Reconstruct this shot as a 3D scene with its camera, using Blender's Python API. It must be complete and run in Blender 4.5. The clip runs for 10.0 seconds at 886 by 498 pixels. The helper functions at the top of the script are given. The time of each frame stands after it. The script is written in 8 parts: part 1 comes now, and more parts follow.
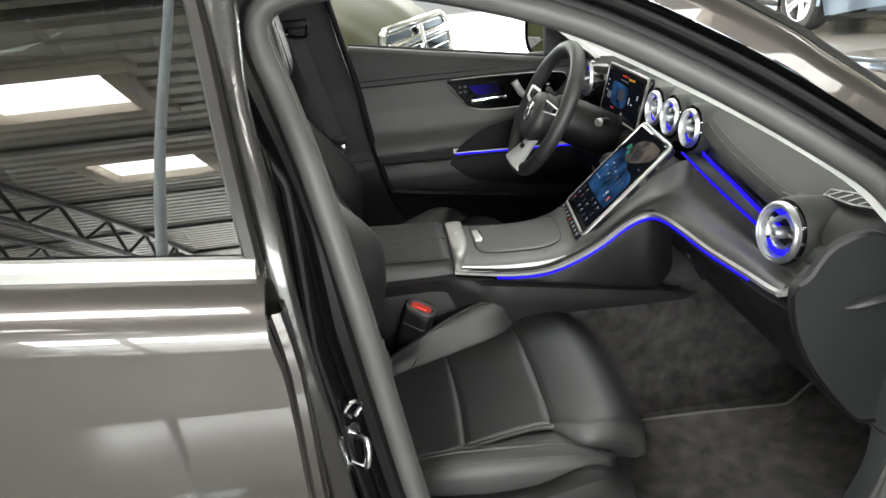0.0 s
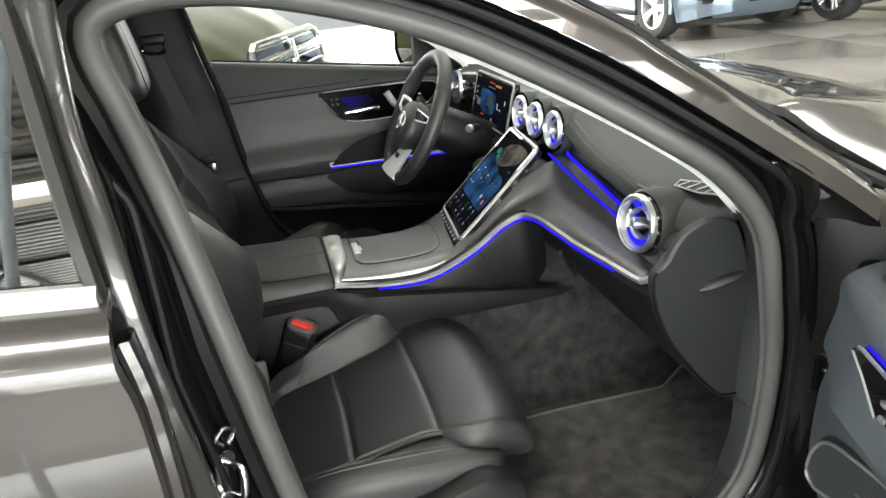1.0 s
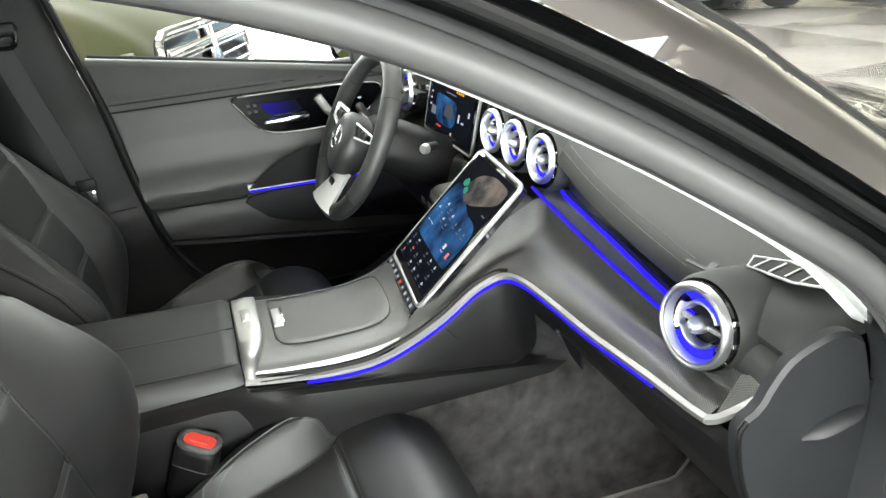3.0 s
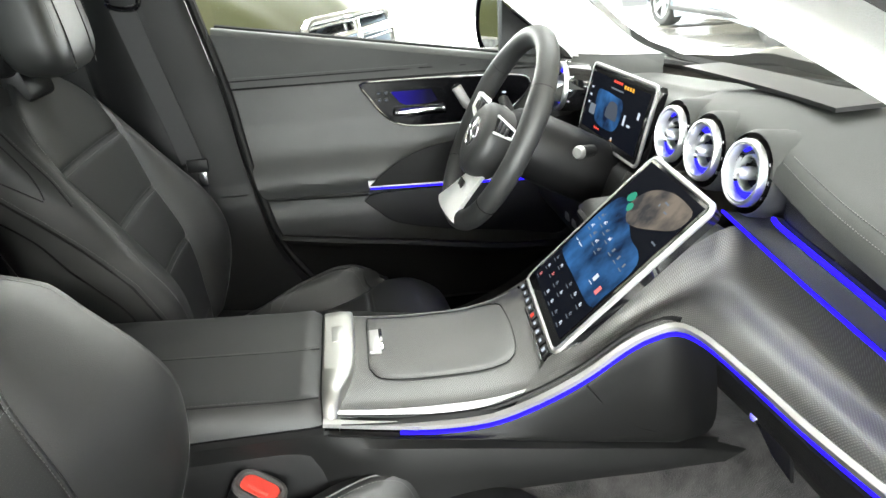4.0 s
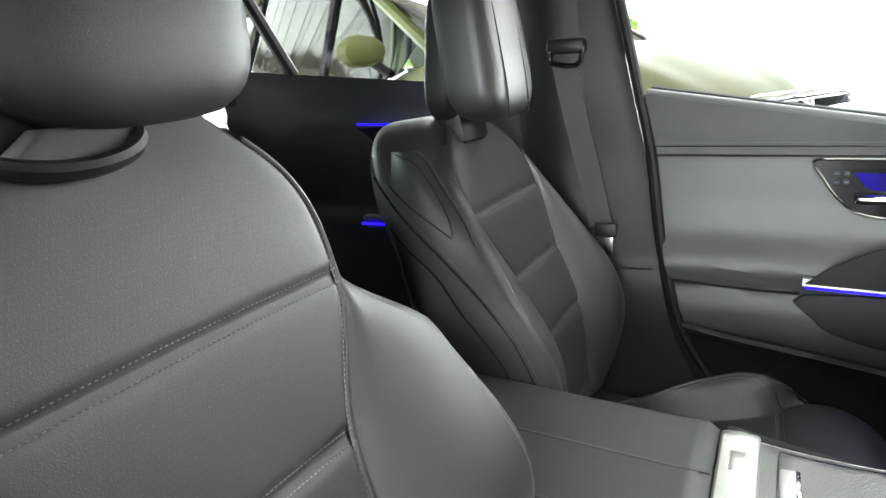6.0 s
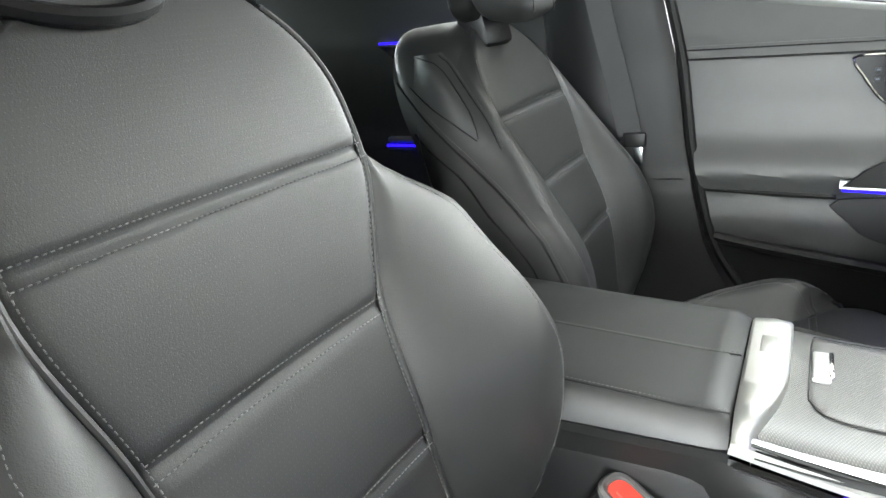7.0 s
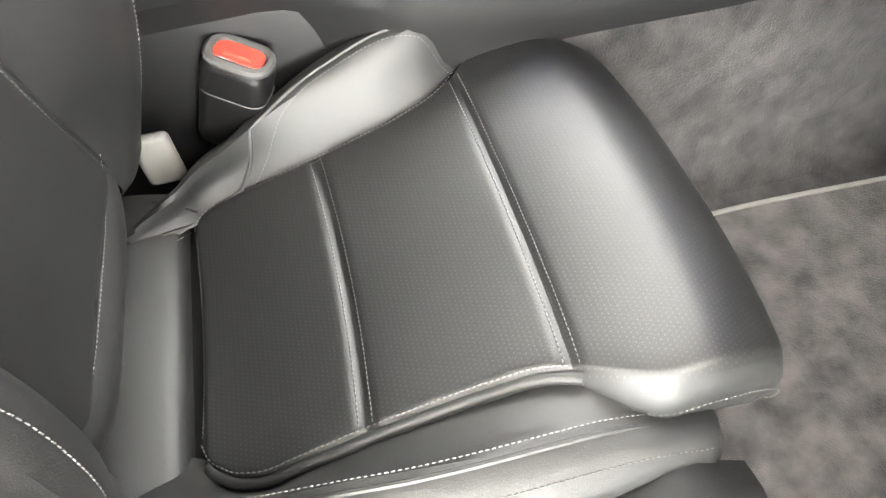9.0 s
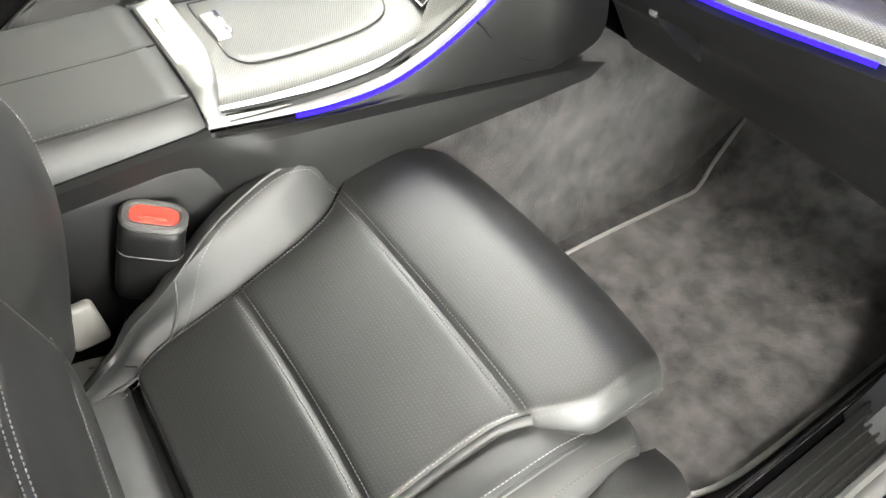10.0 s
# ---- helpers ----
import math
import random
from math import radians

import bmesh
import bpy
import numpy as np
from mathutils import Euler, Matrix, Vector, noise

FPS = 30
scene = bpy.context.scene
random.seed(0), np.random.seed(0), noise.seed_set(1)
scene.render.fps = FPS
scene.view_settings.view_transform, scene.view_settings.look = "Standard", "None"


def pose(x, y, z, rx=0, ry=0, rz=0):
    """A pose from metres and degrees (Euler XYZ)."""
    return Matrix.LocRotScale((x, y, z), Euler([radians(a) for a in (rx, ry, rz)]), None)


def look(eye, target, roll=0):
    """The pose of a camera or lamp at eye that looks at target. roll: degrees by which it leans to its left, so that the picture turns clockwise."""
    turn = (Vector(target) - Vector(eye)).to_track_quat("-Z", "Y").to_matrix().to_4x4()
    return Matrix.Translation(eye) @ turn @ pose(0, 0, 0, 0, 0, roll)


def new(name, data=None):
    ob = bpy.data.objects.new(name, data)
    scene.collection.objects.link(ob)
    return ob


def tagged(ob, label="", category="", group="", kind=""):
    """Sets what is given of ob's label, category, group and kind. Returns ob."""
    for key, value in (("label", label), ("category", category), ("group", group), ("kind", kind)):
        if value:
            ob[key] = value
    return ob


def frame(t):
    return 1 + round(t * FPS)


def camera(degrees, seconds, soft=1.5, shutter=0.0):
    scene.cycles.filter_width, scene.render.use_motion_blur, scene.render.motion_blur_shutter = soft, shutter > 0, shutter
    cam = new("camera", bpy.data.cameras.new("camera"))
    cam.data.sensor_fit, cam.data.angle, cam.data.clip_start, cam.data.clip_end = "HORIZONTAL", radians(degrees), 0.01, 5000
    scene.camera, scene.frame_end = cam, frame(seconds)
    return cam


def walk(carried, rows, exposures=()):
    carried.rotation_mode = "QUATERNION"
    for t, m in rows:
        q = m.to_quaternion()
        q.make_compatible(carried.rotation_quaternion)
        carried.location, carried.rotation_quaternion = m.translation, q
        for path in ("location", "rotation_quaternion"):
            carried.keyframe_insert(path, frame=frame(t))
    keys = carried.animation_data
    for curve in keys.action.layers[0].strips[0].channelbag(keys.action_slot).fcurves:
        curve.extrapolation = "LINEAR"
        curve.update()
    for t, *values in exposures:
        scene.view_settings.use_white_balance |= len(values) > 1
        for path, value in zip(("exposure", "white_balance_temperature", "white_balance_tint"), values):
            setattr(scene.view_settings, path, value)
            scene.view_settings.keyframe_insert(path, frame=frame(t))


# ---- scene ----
cam = camera(65.4, 10.0)
PATH = [
    (0, (-0.066, -1.523, 1.328), (0.052, 0.303, 0.52), -5.6),
    (0.5, (-0.038, -1.522, 1.326), (0.261, 0.288, 0.53), -5.8),
    (1, (-0.033, -1.522, 1.314), (0.391, 0.261, 0.513), -5.8),
    (1.5, (-0.028, -1.518, 1.317), (0.482, 0.233, 0.497), -5.6),
    (2, (-0.021, -1.442, 1.305), (0.547, 0.281, 0.464), -5.4),
    (2.2, (-0.011, -1.362, 1.304), (0.579, 0.349, 0.453), -5.2),
    (3.3, (0.098, -1.015, 1.254), (0.646, 0.709, 0.4), -3.9),
    (3.5, (0.111, -0.961, 1.221), (0.581, 0.793, 0.384), -3.9),
    (4, (0.116, -0.857, 1.18), (0.342, 0.967, 0.392), -3.3),
    (4.5, (0.11, -0.783, 1.166), (-0.005, 1.081, 0.451), -3.3),
    (5, (0.104, -0.75, 1.155), (-0.348, 1.094, 0.524), -3.1),
    (5.5, (0.092, -0.732, 1.152), (-0.625, 1.054, 0.605), -2.8),
    (5.7, (0.083, -0.715, 1.141), (-0.712, 1.049, 0.632), -2.5),
    (7, (0.088, -0.73, 1.06), (-0.829, 0.924, 0.41), -5.3),
    (7.5, (0.079, -0.737, 1.031), (-0.614, 0.906, 0.126), -6.6),
    (8, (0.084, -0.751, 1.002), (-0.312, 0.804, -0.192), -8.5),
    (8.5, (0.067, -0.751, 0.992), (-0.002, 0.622, -0.46), -8.3),
    (9, (0.042, -0.753, 0.981), (0.23, 0.467, -0.593), -6.7),
    (9.5, (0.015, -0.746, 1.029), (0.448, 0.353, -0.586), -4.0),
    (9.8, (-0.055, -0.742, 1.086), (0.605, 0.31, -0.481), 0.3),
    (10, (-0.067, -0.759, 1.093), (0.666, 0.372, -0.385), -1.1),
]
walk(cam, [(t, look(eye, target, roll)) for t, eye, target, roll in PATH], [
    (0.0, 0.12, 6500, 10), (2.1, 0.65, 6480, 7), (3.4, 1.12, 6380, 8), (4.5, 1.33, 6450, 8), (5.5, 1.50, 6170, 7), (7.0, 1.86, 6200, 9),
    (7.6, 2.06, 6430, 12), (8.3, 2.36, 6620, 14), (9.0, 2.34, 6680, 12), (10.0, 2.2, 6700, 10)])

# ---- world and light ----
world = bpy.data.worlds.new("sky")
scene.world = world
world.use_nodes = True
wt = world.node_tree
sky = wt.nodes.new("ShaderNodeTexSky")
sky.sky_type, sky.sun_disc = "NISHITA", False
sky.sun_elevation, sky.sun_rotation = radians(48), radians(200)
wt.links.new(sky.outputs[0], wt.nodes["Background"].inputs[0])
wt.nodes["Background"].inputs[1].default_value = 0.12


def area(name, eye, target, sx, sy, watts, colour=(1, 1, 1)):
    d = bpy.data.lights.new(name, "AREA")
    d.shape, d.size, d.size_y, d.energy, d.color = "RECTANGLE", sx, sy, watts, colour
    ob = new(name, d)
    ob.matrix_world = look(eye, target)
    return ob


# the large (2.3, 3.3) and both x 2.2 skylights are added for light
SKYLIGHTS = [(-3.2, -6.05, 1.6, 1.3), (-3.3, -9.3, 1.6, 1.4), (-1.5, -2.7, 2.2, 1.2), (4.6, -5.6, 2.2, 1.2), (2.3, 3.3, 5.2, 3.8), (7.2, 3.4, 2.2, 2.0), (-3.5, 7.4, 2.4, 1.8), (7.0, 8.4, 2.2, 1.6), (2.2, -4.6, 2.2, 1.4), (2.2, -7.8, 2.2, 1.6)]
CEIL = 4.6
for i, (x, y, sx, sy) in enumerate(SKYLIGHTS):
    area("skylight_lamp", (x, y, CEIL + 0.12), (x, y, 0), sx * 0.92, sy * 0.9, (9 if sx > 2.5 else 9 if x > 7.1 or y > 8 else 85 if y == -2.7 else (60 if y > -6 else 85) if x == 2.2 else 32) * sx * sy, (1.0, 0.985, 0.92))
area("facade_lamp_north", (1.9, 12.6, 2.6), (1.9, 0, 0.8), 9.5, 4.2, 1700, (1.0, 0.99, 0.925))
area("facade_lamp_south", (0.5, -20.5, 2.4), (0.5, 0, 0.9), 20, 3.8, 7600, (0.97, 1.0, 0.97))
# west daylight added to brighten dash face and door panel
area("added_daylight_west", (-13.4, 0.5, 2.3), (0, 0.0, 0.9), 20, 3.8, 4900, (0.93, 0.985, 0.96))

# ---- geometry helpers ----


def V(*a):
    return np.array(a, float)


def cr(pts, n, closed=False):
    """n points on a smooth line through pts, evenly spaced."""
    p = np.array(pts, float)
    k = len(p)
    if k == 2 and not closed:
        return p[0] + (p[1] - p[0]) * np.linspace(0, 1, n)[:, None]
    q = np.vstack([p[-1], p, p[0], p[1]]) if closed else np.vstack([2 * p[0] - p[1], p, 2 * p[-1] - p[-2]])
    seg = k if closed else k - 1
    out = []
    for i in range(seg):
        a, b, c, d = q[i:i + 4]
        t = np.linspace(0, 1, 13)[:-1, None]
        out.append(0.5 * (2 * b + (c - a) * t + (2 * a - 5 * b + 4 * c - d) * t ** 2 + (3 * b - a - 3 * c + d) * t ** 3))
    f = np.vstack(out + [p[:1] if closed else p[-1:]])
    s = np.r_[0, np.cumsum(np.linalg.norm(np.diff(f, axis=0), axis=1))]
    u = np.linspace(0, s[-1], n + 1)[:-1] if closed else np.linspace(0, s[-1], n)
    return np.stack([np.interp(u, s, f[:, j]) for j in range(f.shape[1])], 1)


def smooth_interp(x, xs, ys):
    """Smooth table look-up."""
    xs, ys = np.array(xs, float), np.array(ys, float)
    m = np.gradient(ys, xs)
    x = np.clip(x, xs[0], xs[-1])
    i = np.clip(np.searchsorted(xs, x) - 1, 0, len(xs) - 2)
    h = xs[i + 1] - xs[i]
    t = (x - xs[i]) / h
    return (2 * t ** 3 - 3 * t ** 2 + 1) * ys[i] + (t ** 3 - 2 * t ** 2 + t) * h * m[i] + (3 * t ** 2 - 2 * t ** 3) * ys[i + 1] + (t ** 3 - t ** 2) * h * m[i + 1]


def frames(path, up=(0, 0, 1), closed=False):
    """Side and up directions along a path."""
    p = np.array(path, float)
    d = (np.roll(p, -1, 0) - np.roll(p, 1, 0)) if closed else np.gradient(p, axis=0)
    d /= np.linalg.norm(d, axis=1)[:, None] + 1e-12
    side = np.cross(d, np.array(up, float))
    bad = np.linalg.norm(side, axis=1) < 1e-4
    side[bad] = (1, 0, 0)
    side /= np.linalg.norm(side, axis=1)[:, None]
    return d, side, np.cross(side, d)


class Geo:
    """Collects vertices and faces of one mesh."""

    def __init__(self):
        self.v, self.f, self.n = [], [], 0

    def add(self, verts, faces):
        verts = np.asarray(verts, float).reshape(-1, 3)
        self.v.append(verts)
        self.f += [tuple(i + self.n for i in f) for f in faces]
        self.n += len(verts)
        return self

    def grid(self, p, cu=False, cv=False):
        p = np.asarray(p, float)
        n, m = p.shape[:2]
        f = [(i * m + j, ((i + 1) % n) * m + j, ((i + 1) % n) * m + (j + 1) % m, i * m + (j + 1) % m)
             for i in range(n if cu else n - 1) for j in range(m if cv else m - 1)]
        return self.add(p.reshape(-1, 3), f)

    def sheet(self, p, thick):
        """A grid with a second skin, thick along its normals."""
        p = np.asarray(p, float)
        nrm = np.cross(np.gradient(p, axis=0), np.gradient(p, axis=1))
        nrm /= np.linalg.norm(nrm, axis=2)[:, :, None] + 1e-12
        q = p - nrm * thick
        n, m = p.shape[:2]
        self.grid(p)
        self.grid(q[::-1])
        for a, b in ((p[0], q[0]), (q[-1], p[-1]), (q[:, 0], p[:, 0]), (p[:, -1], q[:, -1])):
            self.grid(np.stack([a, b]))
        return self

    def sweep(self, path, prof, up=(0, 0, 1), closed=False, caps=True, scale=None):
        """A 2D profile (side, up) carried along a path."""
        d, s, u = frames(path, up, closed)
        prof = np.array(prof, float)
        sc = np.ones(len(path)) if scale is None else np.array(scale, float)
        p = np.array(path)[:, None] + sc[:, None, None] * (prof[None, :, :1] * s[:, None] + prof[None, :, 1:] * u[:, None])
        b = self.n
        self.grid(p, cu=closed, cv=True)
        if caps and not closed:
            k = len(prof)
            self.f.append(tuple(b + i for i in range(k)))
            self.f.append(tuple(b + (len(path) - 1) * k + i for i in reversed(range(k))))
        return self

    def tube(self, path, r, n=8, up=(0, 0, 1), closed=False, flat=1.0, scale=None):
        a = np.arange(n) * 2 * np.pi / n
        return self.sweep(path, np.stack([r * np.cos(a), r * flat * np.sin(a)], 1), up, closed, True, scale)

    def lathe(self, prof, m, n=32, arc=None, caps=False):
        """(radius, height) turned about the local z of m."""
        a = np.linspace(0, 2 * np.pi, n, endpoint=False) if arc is None else np.radians(np.linspace(*arc, n))
        pr = np.array(prof, float)
        p = np.stack([pr[:, None, 0] * np.cos(a), pr[:, None, 0] * np.sin(a), pr[:, None, 1] + 0 * a], 2)
        b, k = self.n, len(a)
        self.grid(move(p, m), cv=arc is None)
        if caps:
            self.f.append(tuple(b + i for i in reversed(range(k))))
            self.f.append(tuple(b + (len(pr) - 1) * k + i for i in range(k)))
        return self

    def box(self, c, s, r=0.0, m=None, seg=2):
        """A box with rounded edges, in the pose m."""
        bm = bmesh.new()
        bmesh.ops.create_cube(bm, size=1.0)
        for v in bm.verts:
            v.co = Vector((v.co.x * s[0], v.co.y * s[1], v.co.z * s[2]))
        if r > 0:
            bmesh.ops.bevel(bm, geom=bm.edges[:], offset=min(r, min(s) * 0.49), segments=seg, profile=0.5, affect="EDGES")
        bm.verts.index_update()
        co = np.array([v.co[:] for v in bm.verts]) + np.array(c, float)
        fs = [tuple(v.index for v in f.verts) for f in bm.faces]
        bm.free()
        return self.add(co if m is None else move(co, m), fs)

    def plate(self, outline, thick, m, r=0.0):
        """A flat plate from a 2D outline, front at local z=thick, edges chamfered by r."""
        o = np.array(outline, float)
        k = len(o)
        d = np.roll(o, -1, 0) - np.roll(o, 1, 0)
        nrm = np.stack([d[:, 1], -d[:, 0]], 1)
        nrm /= np.linalg.norm(nrm, axis=1)[:, None] + 1e-12
        area2 = np.sum(o[:, 0] * np.roll(o[:, 1], -1) - np.roll(o[:, 0], -1) * o[:, 1])
        if area2 < 0:
            nrm = -nrm
        ins = o - nrm * r
        rings = [np.c_[o, np.zeros(k)], np.c_[o, np.full(k, thick - r)], np.c_[ins, np.full(k, thick)]]
        if area2 < 0:
            rings = [a[::-1] for a in rings]
        b = self.n
        self.grid(move(np.array(rings), m), cv=True)
        self.f = [f[::-1] if min(f) >= b else f for f in self.f]
        self.f.append(tuple(b + 2 * k + i for i in range(k)))
        self.f.append(tuple(b + i for i in reversed(range(k))))
        return self

    def make(self, name, mat, parent=None, label="", smooth=True, sharp=40):
        me = bpy.data.meshes.new(name)
        me.from_pydata(np.vstack(self.v).tolist() if self.v else [], [], self.f)
        me.validate()
        me.materials.append(mat)
        if smooth:
            me.shade_smooth()
            if sharp:
                me.set_sharp_from_angle(angle=radians(sharp))
        ob = new(name, me)
        if parent is not None:
            ob.parent = parent
            ob.matrix_parent_inverse = base_of(parent).inverted()
        if label:
            tagged(ob, label)
        return ob


def base_of(ob):
    return base_of(ob.parent) @ ob.matrix_parent_inverse @ ob.matrix_basis if ob.parent else ob.matrix_basis.copy()


def move(p, m):
    p = np.asarray(p, float)
    a = np.array(m)
    return p @ a[:3, :3].T + a[:3, 3]


def thing(name, base, label, category, group="", kind=""):
    """An Empty at the base of a thing."""
    ob = new(name)
    ob.empty_display_size = 0.05
    ob.matrix_basis = Matrix.Translation(base)
    return tagged(ob, label, category, group, kind)


def part(name, geo, material, parent, label="", sharp=40):
    return geo.make(name, material, parent, label, True, sharp)


def basis(origin, ex, ez):
    """A pose with local x along ex and local z along ez."""
    ez = Vector(ez).normalized()
    ex = Vector(ex)
    ex = (ex - ez * ex.dot(ez)).normalized()
    ey = ez.cross(ex)
    return Matrix(((ex.x, ey.x, ez.x, origin[0]), (ex.y, ey.y, ez.y, origin[1]), (ex.z, ey.z, ez.z, origin[2]), (0, 0, 0, 1)))


def rrect(w, h, r, n=5):
    """Outline of a rounded rectangle round the origin."""
    out = []
    for cx, cy, a0 in ((w / 2 - r, h / 2 - r, 0), (-w / 2 + r, h / 2 - r, 90), (-w / 2 + r, -h / 2 + r, 180), (w / 2 - r, -h / 2 + r, 270)):
        for a in np.radians(np.linspace(a0, a0 + 90, n)):
            out.append((cx + r * math.cos(a), cy + r * math.sin(a)))
    return out


def stitches(path, nrm, step=0.0046, r=0.0005, length=0.0034, lift=0.0005):
    """A row of thread stitches along a path that lies on a surface."""
    p = np.array(path, float)
    s = np.r_[0, np.cumsum(np.linalg.norm(np.diff(p, axis=0), axis=1))]
    k = max(2, int(s[-1] / step))
    u = (np.arange(k) + 0.5) * s[-1] / k
    at = lambda w: np.stack([np.interp(w, s, p[:, j]) for j in range(3)], 1)
    a, b = at(u - length / 2), at(u + length / 2)
    nn = np.array(nrm, float)
    nn = np.tile(nn, (len(p), 1)) if nn.ndim == 1 else nn
    nn = np.stack([np.interp(u, s, nn[:, j]) for j in range(3)], 1)
    nn /= np.linalg.norm(nn, axis=1)[:, None]
    d = b - a
    d /= np.linalg.norm(d, axis=1)[:, None] + 1e-12
    sd = np.cross(d, nn)
    g = Geo()
    c = (a + b) / 2
    ring = [(-1, 0), (0, 1.2), (1, 0), (0, -0.8)]
    vs, fs = [], []
    for i in range(k):
        q = [a[i]] + [c[i] - d[i] * length * 0.3 + sd[i] * r * x + nn[i] * (r * y + lift) for x, y in ring] + [c[i] + d[i] * length * 0.3 + sd[i] * r * x + nn[i] * (r * y + lift) for x, y in ring] + [b[i]]
        o = 10 * i
        vs += q
        fs += [(o, o + 1 + j, o + 1 + (j + 1) % 4) for j in range(4)]
        fs += [(o + 1 + j, o + 5 + j, o + 5 + (j + 1) % 4, o + 1 + (j + 1) % 4) for j in range(4)]
        fs += [(o + 9, o + 5 + (j + 1) % 4, o + 5 + j) for j in range(4)]
    return g.add(vs, fs)


# ---- materials ----


def mat(name, colour, rough=0.5, metal=0.0, grain=0.0, scale=400.0, stain=0.0, stain_scale=6.0, coat=0.0, coat_rough=0.05, emit=None, strength=0.0, spec=0.5, detail=3.0, rough_var=0.0, sheen=0.0, second=None):
    m = bpy.data.materials.new(name)
    m.use_nodes = True
    t = m.node_tree
    b = t.nodes["Principled BSDF"]
    b.inputs["Base Color"].default_value = (*colour, 1)
    b.inputs["Roughness"].default_value = rough
    b.inputs["Metallic"].default_value = metal
    b.inputs["Specular IOR Level"].default_value = spec
    if coat:
        b.inputs["Coat Weight"].default_value, b.inputs["Coat Roughness"].default_value = coat, coat_rough
    if sheen:
        b.inputs["Sheen Weight"].default_value = sheen
    if emit:
        b.inputs["Emission Color"].default_value, b.inputs["Emission Strength"].default_value = (*emit, 1), strength
    tc = t.nodes.new("ShaderNodeTexCoord")
    if grain:
        n = t.nodes.new("ShaderNodeTexNoise")
        n.inputs["Scale"].default_value, n.inputs["Detail"].default_value = scale, detail
        bp = t.nodes.new("ShaderNodeBump")
        bp.inputs["Strength"].default_value, bp.inputs["Distance"].default_value = min(1.0, grain), 0.001
        t.links.new(tc.outputs["Object"], n.inputs["Vector"])
        t.links.new(n.outputs["Fac"], bp.inputs["Height"])
        t.links.new(bp.outputs[0], b.inputs["Normal"])
    if stain:
        n2 = t.nodes.new("ShaderNodeTexNoise")
        n2.inputs["Scale"].default_value, n2.inputs["Detail"].default_value = stain_scale, 5
        t.links.new(tc.outputs["Object"], n2.inputs["Vector"])
        mx = t.nodes.new("ShaderNodeMix")
        mx.data_type = "RGBA"
        lo = second or tuple(c * (1 - stain) for c in colour)
        mx.inputs[6].default_value = (*lo, 1)
        mx.inputs[7].default_value = (*[min(1, c * (1 + stain)) for c in colour], 1)
        rp = t.nodes.new("ShaderNodeMapRange")
        rp.inputs[1].default_value, rp.inputs[2].default_value = 0.3, 0.7
        t.links.new(n2.outputs["Fac"], rp.inputs[0])
        t.links.new(rp.outputs[0], mx.inputs[0])
        t.links.new(mx.outputs[2], b.inputs["Base Color"])
        if rough_var:
            r2 = t.nodes.new("ShaderNodeMapRange")
            r2.inputs[3].default_value, r2.inputs[4].default_value = rough - rough_var, rough + rough_var
            t.links.new(n2.outputs["Fac"], r2.inputs[0])
            t.links.new(r2.outputs[0], b.inputs["Roughness"])
    return m


